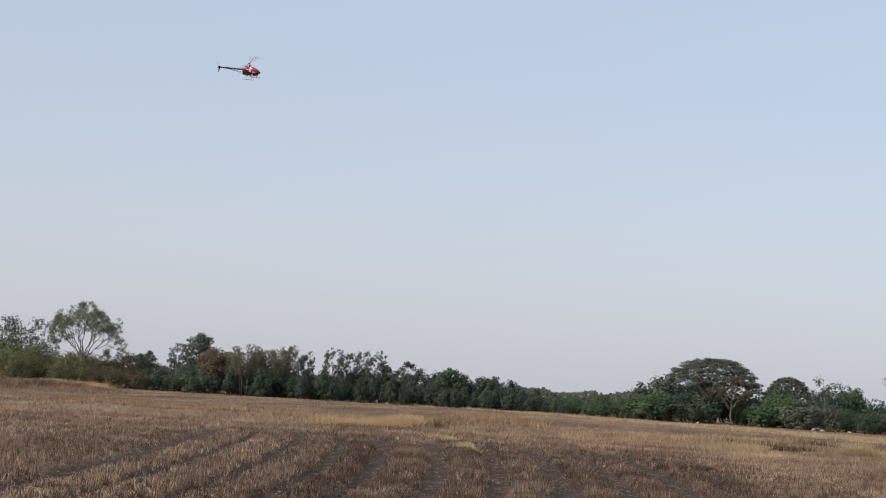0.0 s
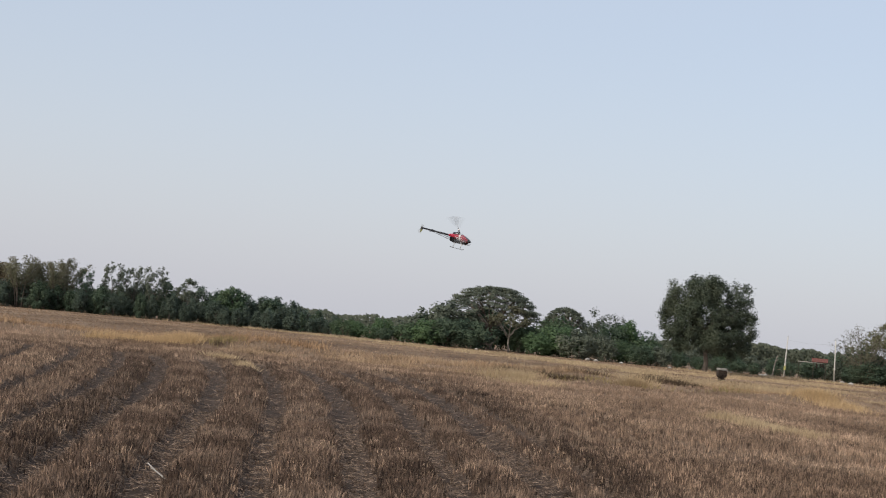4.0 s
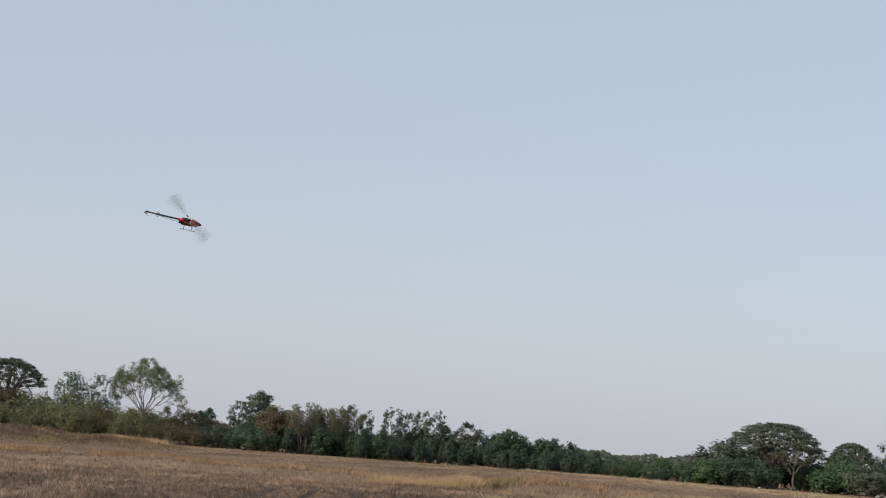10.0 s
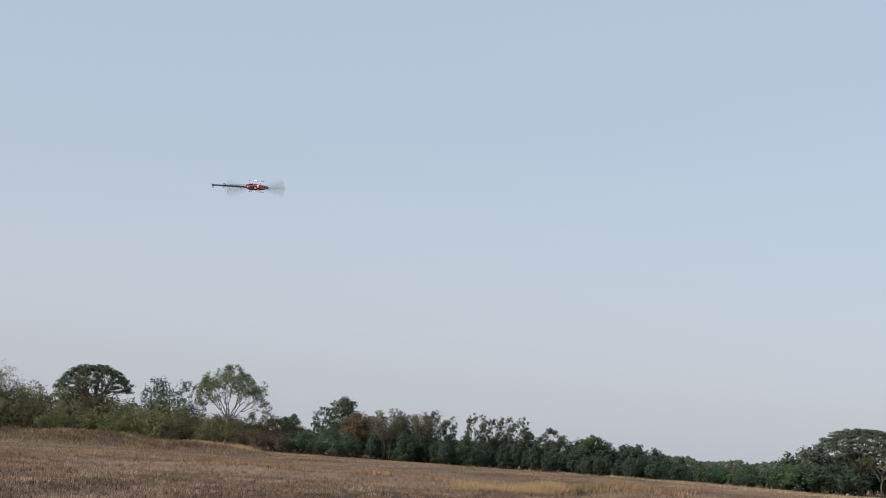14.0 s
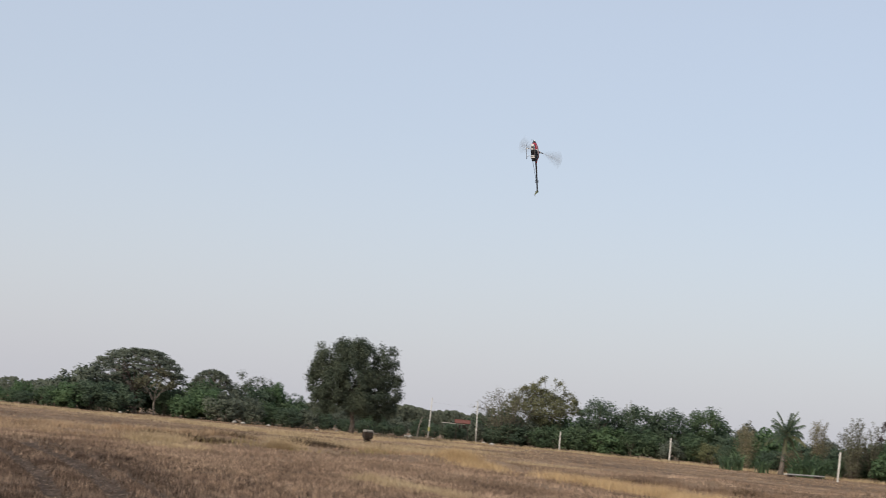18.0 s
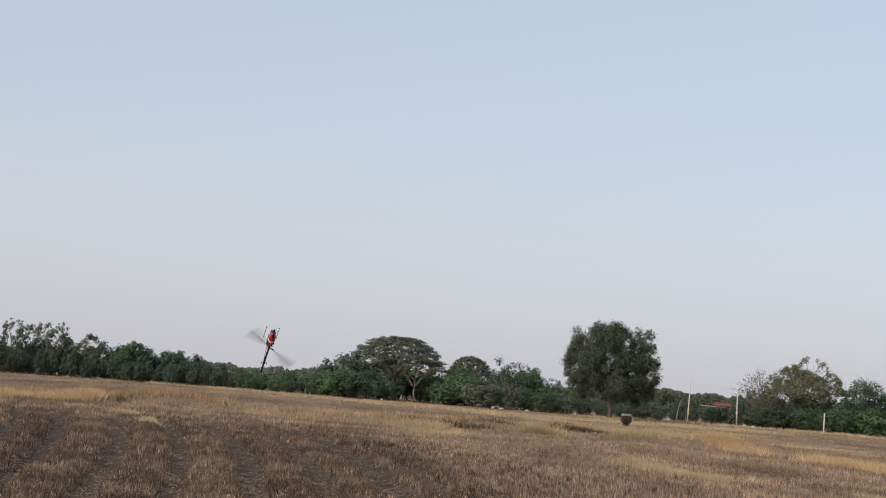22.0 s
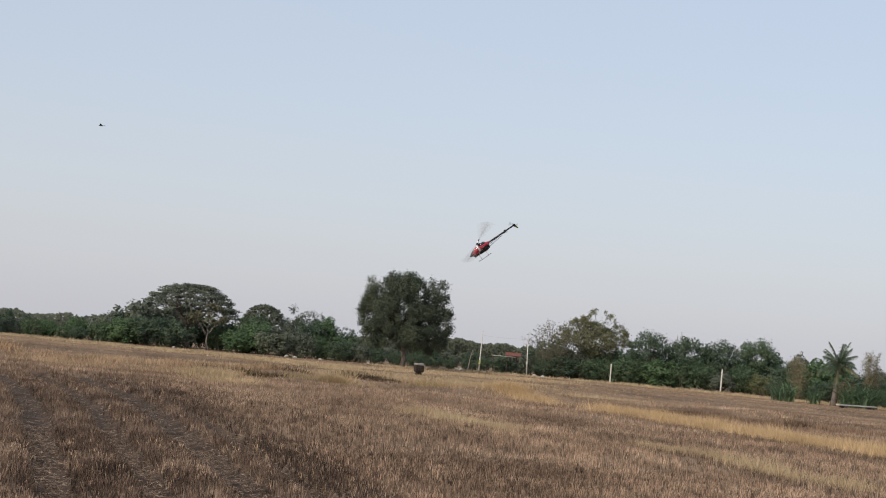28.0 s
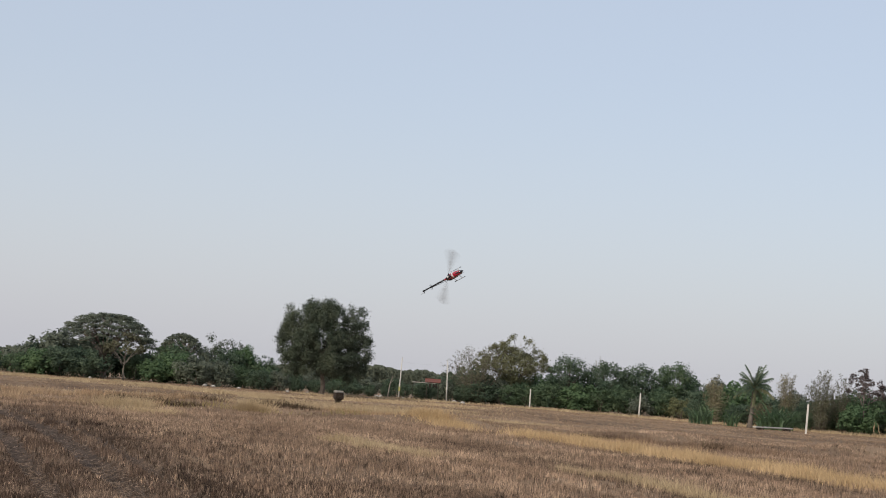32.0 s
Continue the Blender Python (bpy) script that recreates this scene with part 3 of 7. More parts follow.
rng = np.random.default_rng(11)
for d0, d1, dense, stalks, w, h0, half in ((11, 24, 165, 9, 0.0072, 0.092, 0), (24, 45, 85, 7, 0.0105, 0.1, 0), (45, 75, 38, 5, 0.018, 0.11, 0), (75, 160, 15, 3, 0.027, 0.058, 0), (0.8, 11, 70, 5, 0.012, 0.092, 180)):
    n = int(dense * (d1 * d1 - d0 * d0) * (radians(half) or 0.602))
    x, y = sector(rng, n, d0, d1, -half or -36.0, half or 33.0)      # one place for each cut hill of straw
    u, v = rows_frame(x, y)
    la = lane(x, y)
    patch = smooth_noise(u, v / 5, 1.7, 21)
    inner = worn(x, y)
    trodden = np.clip((smooth_noise(u, v / 4, 1.1, 23) - 0.72) * 5, 0, 1) * np.clip((-3.4 - u) / 2, 0, 1)      # the rows on the far left are trodden in places
    keep = (1 - inner) * (0.45 + 0.55 * np.clip(1.7 * patch, 0, 1)) * (0.1 + 0.9 * la) + inner * np.clip((la - 0.25) * 2.2, 0.09, 1) * (0.85 + 0.2 * patch) * (1 - 0.7 * trodden)
    keep *= np.where(v > 58, 0.75, 1) * (1 - 0.8 * bank_at(x, y))
    ok = rng.uniform(0, 1, n) < keep
    x, y, u0, v0, la = x[ok], y[ok], u[ok], v[ok], la[ok]
    u = u0 + 2.5 * (smooth_noise(x, y, 4.0, 33) - 0.5)
    row_tone = smooth_noise(u0, v0 / 60, 0.5, 37) - 0.5      # neighbouring rows differ in tone
    band = smooth_noise(u0, v0 / 30, 1.5, 35)
    share = np.clip((8.5 - u) / 6.5 + 1.5 * (band - 0.55), 0.1, 0.93) * np.clip((60 - y) / 24.0, 0.12, 1) * (1 - 0.6 * np.clip((-2.5 - u) / 3.5, 0, 1))      # how much of the stubble is weathered
    inner = worn(x, y)      # the worn rows are weathered all along
    share = share * (1 - 0.75 * inner) + 0.75 * inner * (0.86 - 0.42 * np.clip((-2.5 - u0) / 3.0, 0, 1))
    far = np.clip((y - 52) / 8.0, 0, 1)      # the far field: long bands, trodden and untrodden
    share = share * (1 - far) + far * np.clip((smooth_noise(x / 6, y, 5.5, 39) - 0.6) * 1.6 + 0.4 * np.clip((-14 - x) / 8, 0, 1) + 0.75 * brown_band(x, y), 0, 0.85)
    old = np.repeat(rng.uniform(0, 1, len(x)) < share, stalks)
    tone = np.repeat(np.clip(rng.uniform(-0.1, 1.0, len(x)) + 0.8 * row_tone, 0, 1), stalks)
    tall = np.repeat(rng.uniform(0.8, 1.15, len(x)) * (0.4 + 0.6 * np.clip(la * 1.5, 0, 1)), stalks)
    x, y = np.repeat(x, stalks), np.repeat(y, stalks)
    tone = np.clip(0.5 + (1.85 if d1 < 50 else 0.9) * (0.38 * tone + 0.62 * rng.uniform(0, 1, len(x)) - 0.5), 0, 1)
    x, y = x + rng.normal(size=len(x)) * (0.014 + 1.6 * w), y + rng.normal(size=len(x)) * (0.014 + 1.6 * w)
    h = h0 * tall * rng.uniform(0.65, 1.1, len(x)) * (0.85 + 0.3 * smooth_noise(x, y, 2.3, 31))
    ww = w * rng.uniform(0.6, 1.5, len(x))
    if old.any():
        blades("stubble", x[old], y[old], h[old], ww[old], STRAW_DARK if d0 < 60 else FALLOW_BROWN, "weathered brown straw stubble standing in rows", "stubble", 0.3, n, tone[old], d1 < 30)
    blades("stubble", x[~old], y[~old], h[~old], ww[~old], STRAW if d0 < 60 else FALLOW_STRAW, "short tan straw stubble left standing in rows", "stubble", 0.3, n + 1, tone[~old], d1 < 30)


def strip(name, points, width, n, h, w, mat, label, seed, gaps=0.32, sharp=False):
    """Grass tufts along a line on the plan."""
    r = np.random.default_rng(seed)
    p = np.array(points, float)
    seg = np.linalg.norm(np.diff(p, axis=0), axis=1)
    s = np.r_[0, np.cumsum(seg)]
    t = r.uniform(0, s[-1], n)
    x, y = np.interp(t, s, p[:, 0]), np.interp(t, s, p[:, 1])
    if sharp:      # a clear near edge, thinning out behind
        y = y + width * r.uniform(0, 1, n) ** 1.5 + 0.5 * (smooth_noise(x, x * 0, 0.9, seed + 2) - 0.5)
    else:
        x, y = x + r.normal(size=n) * width * 0.45, y + r.normal(size=n) * width * 0.45
    keep = smooth_noise(x, y, 1.9, seed) > gaps
    x, y = x[keep], y[keep]
    hh = h * r.uniform(0.5, 1.3, len(x)) * (0.6 + 0.8 * smooth_noise(x, y, 1.1, seed + 1))
    return blades(name, x, y, hh, w * r.uniform(0.6, 1.5, len(x)), mat, label, "grass", 0.45, seed, None, False)


strip("dry_grass", ((12.0, 63), (13.4, 55), (14.5, 49), (15.1, 43), (15.5, 37), (15.9, 31), (16.3, 24)), 0.85, 28000, 0.25, 0.018, GRASS_YELLOW, "long dry yellow grass on a field edge", 41, 0.2)
strip("dry_grass", ((5.5, 39.5), (6.1, 37), (6.9, 34)), 0.55, 3800, 0.19, 0.014, STRAW_PALE, "pale straw stubble streak in the field", 42, 0.25)
strip("dry_grass", ((9.1, 32), (9.6, 28), (9.85, 24.5), (10.0, 22.5)), 0.3, 3000, 0.16, 0.012, STRAW_PALE, "pale straw stubble streak in the field", 48, 0.4)
strip("dry_grass", ((-7.1, 46.5), (-6.7, 44.5)), 0.3, 700, 0.1, 0.02, STRAW_PALE, "pale loose straw at a row's end", 63, 0.1)
strip("dry_grass", ((-8.6, 50.5), (-8.0, 49.5)), 0.4, 600, 0.14, 0.022, STRAW_PALE, "pale loose straw at a row's end", 64, 0.1)
strip("dry_grass", ((-9.6, 56.2), (-8, 57), (-5.2, 58.6), (-2.9, 58.8), (0.8, 58.4), (2.2, 61.2)), 4.5, 13000, 0.2, 0.02, GRASS_TAWNY, "tawny dry grass beyond the rows' end", 65, 0.36, True)
strip("dry_grass", ((2.2, 62), (4.2, 64.6), (7.2, 64.6), (9.8, 67.5), (13, 66)), 4.0, 9000, 0.2, 0.021, GRASS_TAWNY, "tall tawny dry grass on the bund's edge", 69, 0.32, True)
strip("dry_grass", ((-15.5, 54.5), (-12.4, 55.2), (-9.6, 56.2)), 1.2, 2600, 0.16, 0.02, STRAW_BROWN, "short brown grass at the rows' end", 70, 0.35, True)
strip("dry_grass", ((0.1, 56.2), (0.9, 56.6), (1.5, 57.4)), 0.8, 1700, 0.34, 0.02, STRAW_PALE, "lodged pale straw tuft at the bund's edge", 71, 0.1)
strip("dry_grass", ((5.2, 61.8), (5.9, 62.2)), 0.6, 900, 0.3, 0.02, STRAW_PALE, "lodged pale straw tuft at the bund's edge", 72, 0.1)
strip("dry_grass", ((-4, 70), (4, 74), (12, 77), (20, 74)), 5.0, 16000, 0.12, 0.026, STRAW_PALE, "pale short straw behind the bund", 73, 0.4)
strip("dry_grass", ((0.8, 54), (1.6, 52.5)), 0.9, 1500, 0.18, 0.022, STRAW_PALE, "pale straw stubble streak in the field", 66, 0.15)
strip("weed_grass", ((-14.6, 58.6), (-13.3, 59.2), (-12.3, 59.8), (-11.4, 61.6)), 0.7, 4200, 0.25, 0.022, GRASS_YELLOW, "yellow grass tufts on the low bund", 43, 0.3)
strip("weed_grass", ((-22, 62), (-15, 64), (-8, 64), (-4, 66), (-1, 63), (3, 67), (8, 68), (14, 68)), 2.2, 22000, 0.25, 0.03, GRASS_ORANGE, "dry straw-coloured tufts on the low bund", 49, 0.38)
strip("weed_grass", ((-15, 58), (-13.5, 58.6), (-11.6, 60.4), (-9.8, 62.6)), 0.7, 1600, 0.22, 0.026, GRASS_GREEN, "yellow-green weeds on the low bund", 44, 0.45)
strip("weed_grass", ((1.6, 61), (4, 62), (7.5, 61.5), (12, 64), (15.5, 63)), 0.7, 800, 0.2, 0.03, GRASS_GREEN, "yellow-green weeds on the low bund", 67, 0.6)
for px_, py_, half, k in ((2.5, 61.5, 0.9, 0), (3.7, 64.2, 0.8, 1), (7.1, 63.7, 1.3, 2), (8.2, 65.6, 0.6, 3), (-10.8, 60.8, 0.5, 4), (-8.6, 60.2, 0.4, 5), (14.2, 66, 0.9, 6), (0.6, 61.6, 0.5, 7), (17.5, 55, 0.8, 8), (20.5, 51, 0.8, 9), (24, 47, 0.8, 10)):
    strip("weed_tuft", ((px_ - half, py_), (px_ + half, py_ + 0.3)), 0.45, int(700 * half), 0.2, 0.03, WEED_DARK, "dark withered weed tuft on the bund", 100 + 3 * k)
strip("weed_grass", ((16.5, 58), (19, 53), (22, 49), (25.5, 45)), 1.2, 6000, 0.2, 0.026, STRAW_BROWN, "dark withered weeds along a furrow", 68, 0.35)
strip("dry_grass", ((-36, 70), (-31, 72), (-27, 71), (-23, 68), (-18, 66)), 1.7, 9000, 0.27, 0.03, GRASS_ORANGE, "rusty dry grass on a field edge", 45, 0.42)
strip("bank_grass", [spot(k, np.interp(k, BANK_AZ, BANK_D) - 1.5) for k in range(-36, -20, 2)], 5.0, 18000, 0.2, 0.04, STRAW_BROWN, "short brown grass on the earth bank", 51, 0.15)
strip("bank_grass", [spot(k, np.interp(k, BANK_AZ, BANK_D) - 3) for k in range(-36, -20, 2)], 5.0, 8000, 0.2, 0.04, GRASS_GREEN, "short green weeds on the earth bank", 54, 0.55)
strip("dry_grass", (spot(-23.7, 138), spot(-22.6, 140), spot(-21.5, 142)), 1.2, 5000, 0.45, 0.06, GRASS_YELLOW, "bright dry grass before the bare tree", 57)
strip("dry_grass", ((-62, 141), (-55, 144), (-40, 148), (-20, 146), (-3.7, 131), (0.7, 130), (7.7, 106), (10.2, 97)), 2.4, 32000, 0.17, 0.045, STRAW_PALE, "pale dry grass along the wood's edge", 46)
strip("dry_grass", ((-2, 79), (3, 80), (8, 84), (14, 90), (20, 98)), 7.0, 16000, 0.13, 0.035, STRAW_PALE, "trampled pale straw in the far field", 59, 0.45)
strip("dry_grass", ((-6, 132), (2, 122), (10, 114), (18, 116), (27, 128)), 8.0, 18000, 0.12, 0.045, STRAW_PALE, "pale dry grass in the far field", 60, 0.4)
strip("dry_grass", ((13.6, 81), (14.8, 75)), 2.2, 2500, 0.22, 0.05, STRAW_PALE, "pale dry grass along the field edge", 58)
strip("dry_grass", ((16, 135), (30, 146), (42, 135), (47, 122), (53, 112), (62, 100)), 2.4, 15000, 0.2, 0.05, STRAW_PALE, "pale dry grass along the fence line", 47)


def litter(n, d0, d1, size, seed):
    """Cut straws that lie flat on the soil."""
    r = np.random.default_rng(seed)
    x, y = sector(r, n, d0, d1)
    z = height_at(x, y) + 0.014
    a = r.uniform(0, 2 * math.pi, n)
    s = size * r.uniform(0.4, 1.4, n)
    lx, ly, lz = np.cos(a) * s, np.sin(a) * s, r.normal(size=n) * 0.3 * s
    wx, wy = -np.sin(a) * size * 0.045, np.cos(a) * size * 0.045
    v = np.stack([np.stack([x - lx - wx, y - ly - wy, z - lz], 1), np.stack([x + lx - wx, y + ly - wy, z + lz], 1), np.stack([x + lx + wx, y + ly + wy, z + lz + 0.004], 1), np.stack([x - lx + wx, y - ly + wy, z - lz + 0.004], 1)], 1).reshape(-1, 3)
    ob = mesh_part("straw_litter", fast_mesh("straw_litter", v, np.arange(4 * n).reshape(-1, 4)), LITTER)
    return tagged(ob, "cut pale straw lying loose on the soil", "straw", kind="stuff")


litter(190000, 11, 26, 0.024, 61)
litter(70000, 26, 50, 0.042, 62)

# ---- woods ----


def feather_meshes(rng, h, w, leafmat, n_leaves, stems, leaf_size=0.16, bark=None, spread=0.075, low=0.28, taper=0.5, dome=0.1, thick=0.05):
    """Many thin upright stems that fan out, with leaf sprays along their upper part."""
    rows, pts, nn = [], [], []
    for k in range(stems):
        a, q = rng.uniform(0, 2 * math.pi), rng.uniform(0.1, 1) ** 0.6
        foot = np.array([math.cos(a), math.sin(a), 0]) * q * w * 0.14
        top = np.array([math.cos(a), math.sin(a), 0]) * q * w * 0.52
        top[2] = h * rng.uniform(0.84, 1.02) * (1 - dome * q ** 2)
        bm = bmesh.new()
        line = [foot + (top - foot) * np.array([s ** 1.7, s ** 1.7, s]) + rng.normal(size=3) * 0.015 * h * s for s in np.linspace(0, 1, 7)]
        tube(bm, line, [thick * (1 - 0.13 * j) for j in range(7)], 5)
        rows.append(("stem", bm, bark or BARK_PALE))
        m = n_leaves // stems
        s = rng.uniform(low, 1.0, m) ** 0.8
        c = np.stack([np.interp(s * 6, range(7), [p[i] for p in line]) for i in range(3)], 1)
        off = rng.normal(size=(m, 3)) * np.array([spread * w, spread * w, 0.1]) * (1.12 - s)[:, None] ** taper
        pts.append(c + off)
        nn.append(unit(off + foot + np.array([0, 0, 0.2]) + rng.normal(size=(m, 3)) * 0.15))
    rows.append(("crown", leaves_mesh("crown", np.concatenate(pts), leaf_size, rng, 0.4, 0.0, np.concatenate(nn)), leafmat))
    return rows


TREES = [
    # name, bearing, top's elevation, width at 150 m, distance, style, leaf, leaves, label
    ("tree", -31.0, 2.2, 9.6, 152, "brush", "fallow", 9000, "dense round-crowned olive-brown tree with feathery twigs"),
    ("tree", -33.5, 1.4, 6.0, 156, "round", "brown", 2400, "brownish dry-season tree at the wood's edge"),
    ("tree", -28.9, 1.3, 3.0, 155, "bare", "dusty", 3, "thin bare pinkish tree beside the round-crowned one"),
    ("rain_tree", -26.9, 2.0, 7.6, 156, "umbrella", "dark", 4200, "dark flat-topped tree with pinkish bare limbs"),
    ("tree", -24.7, 1.72, 3.7, 154, "round", "deep", 900, "slender grey-green tree with an open crown"),
    ("tree", -23.6, 1.7, 3.0, 155, "slim", "deep", 1000, "slender grey-green tree with thin crown"),
    ("tree", -20.97, 1.15, 3.4, 153, "cloud", "sere", 16, "small pale dry tree with a thin crown"),
    ("tree", -20.0, 0.85, 2.2, 156, "round", "deep", 800, "small dark dome-shaped tree"),
    ("tree", -18.15, 1.6, 3.1, 155, "round", "dark", 1300, "dark cone-topped tree behind brown bushes"),
    ("tree", -18.9, 1.1, 1.9, 156, "slim", "dark", 700, "small dark tree behind brown bushes"),
    ("tree", -17.6, 1.0, 4.6, 151, "round", "brown", 2200, "brown withered bushy tree"),
    ("tree", -16.55, 1.18, 4.6, 149, "column", "olive_grey", 1500, "thin grey-green tree with a fan of upright stems"),
    ("tree", -15.3, 1.25, 5.0, 150, "column", "olive_grey", 1500, "thin grey-green tree with a fan of upright stems"),
    ("tree", -14.4, 0.95, 1.7, 150, "slim", "deep", 500, "small dark twiggy tree in the hedge row"),
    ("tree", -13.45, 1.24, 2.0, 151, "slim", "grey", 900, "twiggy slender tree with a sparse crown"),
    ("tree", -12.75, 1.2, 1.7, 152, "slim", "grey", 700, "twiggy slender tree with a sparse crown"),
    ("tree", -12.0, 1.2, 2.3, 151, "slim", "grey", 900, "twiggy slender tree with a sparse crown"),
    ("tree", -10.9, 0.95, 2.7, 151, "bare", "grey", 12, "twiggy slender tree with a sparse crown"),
    ("tree", -9.3, 0.82, 3.4, 150, "round", "green", 1500, "round green tree standing out of the hedge"),
    ("tree", -7.9, 0.52, 2.4, 151, "round", "deep", 900, "small dark green tree in the hedge row"),
    ("tree", -2.5, 0.54, 3.4, 152, "round", "deep", 1300, "dark green bushy tree in the hedge row"),
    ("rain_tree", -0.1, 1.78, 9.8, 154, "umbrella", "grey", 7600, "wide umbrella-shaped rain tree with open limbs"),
    ("tree", -0.4, 1.05, 5.4, 158, "round", "deep", 2600, "dark green tree standing behind the rain tree"),
    ("tree", 0.57, 1.05, 4.2, 150, "bare", "olive_grey", 22, "pale green tree with a leaning forked trunk"),
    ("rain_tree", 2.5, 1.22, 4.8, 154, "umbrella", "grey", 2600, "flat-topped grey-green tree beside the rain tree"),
    ("tree", 3.9, 1.13, 3.4, 155, "slim", "dark", 1400, "dark spiky-crowned tree behind the hedge row"),
    ("tree", 4.75, 0.92, 2.5, 152, "round", "bright", 1100, "fresh green leafy tree beside the great tree"),
    ("tree", 5.5, 0.56, 2.1, 152, "slim", "deep", 600, "small green tree beside the great tree"),
    ("tree", 12.95, 1.66, 6.4, 157, "brush", "olive_grey", 1700, "thin twiggy olive tree with feathery stems"),
    ("tree", 14.2, 1.97, 7.4, 160, "fuzzy", "olive", 4300, "yellow-green tree with a broad airy crown"),
    ("tree", 16.2, 1.38, 4.4, 156, "round", "deep", 1600, "dense dark green tree in the hedge row"),
    ("tree", 17.5, 1.26, 5.4, 156, "round", "deep", 2000, "dense dark green tree in the hedge row"),
    ("bamboo", 17.3, 1.42, 2.0, 160, "spindle", "pale", 300, "feathery yellowish bamboo clump"),
    ("tree", 18.7, 1.22, 4.8, 156, "round", "deep", 1600, "dense dark green tree in the hedge row"),
    ("tree", 20.0, 1.4, 5.0, 156, "round", "green", 2200, "round-crowned green tree in the hedge row"),
    ("bamboo", 21.35, 1.26, 2.5, 132, "brush", "sere", 1300, "feathery pale brown bamboo clump"),
    ("bamboo", 23.75, 1.42, 2.6, 128, "brush", "sere", 1500, "feathery pale olive-brown bamboo clump"),
    ("bamboo", 24.95, 1.58, 3.3, 126, "brush", "olive_grey", 1700, "tall feathery grey-green bamboo clump"),
    ("bamboo", 25.7, 1.5, 2.8, 127, "brush", "olive_grey", 1300, "tall feathery grey-green bamboo clump"),
    ("tree", 26.35, 1.6, 4.0, 126, "bare", "purple", 9, "sparse purplish-brown dry tree"),
    ("tree", 27.7, 1.33, 4.0, 126, "round", "dark", 1300, "dark tree with flat leaf pads"),
    ("tree", 29.3, 0.6, 3.0, 124, "round", "green", 1000, "green bushy tree at the field's end"),
]
rng = np.random.default_rng(77)
for name, az, el, w150, d, style, lf, n, label in TREES:
    h = EYE + d * math.tan(radians(el))
    w = w150 * d / 150
    x, y = spot(az, d)
    if style == "column":
        rows = feather_meshes(rng, h, w, LEAF[lf], int(n * 4.2), 26, 0.115, BARK_MID, 0.07, 0.4, 0.5)
    elif style == "brush":
        rows = feather_meshes(rng, h, w, LEAF[lf], n * 3, int(12 + 5 * w), 0.07 + 0.006 * w, BARK_MID, 0.07, 0.06, 0.3, 0.45, 0.012 + 0.003 * w)
    elif style == "cloud":
        rows = limbed_meshes(rng, h, w, LEAF[lf], n, 0.095, BARK_PALE, 0.3, 0.06, 6, 0.04, 3, 0.26)
    elif style == "spindle":
        rows = spindle_meshes(rng, h, w, LEAF[lf], n * 7, 0.1, BARK_PALE, 12, 1.15)
    elif style == "slim":
        rows = tree_meshes(rng, h, w, "slim", LEAF[lf], int(n * 3.4), 0.115, 0.055, h * 0.34, BARK_MID, 24)
    elif style == "bare":
        rows = limbed_meshes(rng, h, w, LEAF[lf], n, 0.14, BARK_PALE if lf != "purple" else BARK_PINK, 0.36, 0.11, 6, 0.055, 3, 0.2)
    elif style == "fuzzy":
        rows = limbed_meshes(rng, h, w, LEAF[lf], n // 150, 0.13, BARK, 0.33, 0.16, 11, 0.06, 3, 0.3)
        p, nn = clump_leaves(rng, clump_crown(rng, w * 0.74, h * 0.86, h * 0.1, 26)[0], int(n * 1.7), (0, 0, h * 0.4))
        rows.append(("crown", leaves_mesh("crown", p, 0.15, rng, 0.0, 0.15, nn), LEAF[lf]))
    elif style == "umbrella":
        rows = umbrella_meshes(rng, h, w, LEAF[lf], int(n * 4.4), 0.11, BARK_PINK if lf == "dark" else BARK_MID, h * (0.58 if lf == "dark" else 0.45))
    else:
        rows = tree_meshes(rng, h, w, "round", LEAF[lf], int(n * 3.6), 0.145, z0=h * 0.12, bark=BARK, slim=0.4)
    plant(name, rows, label, "bamboo" if name == "bamboo" else "tree", "trees of the wood's edge", pose(x, y, 0, rz=float(rng.uniform(0, 360))))


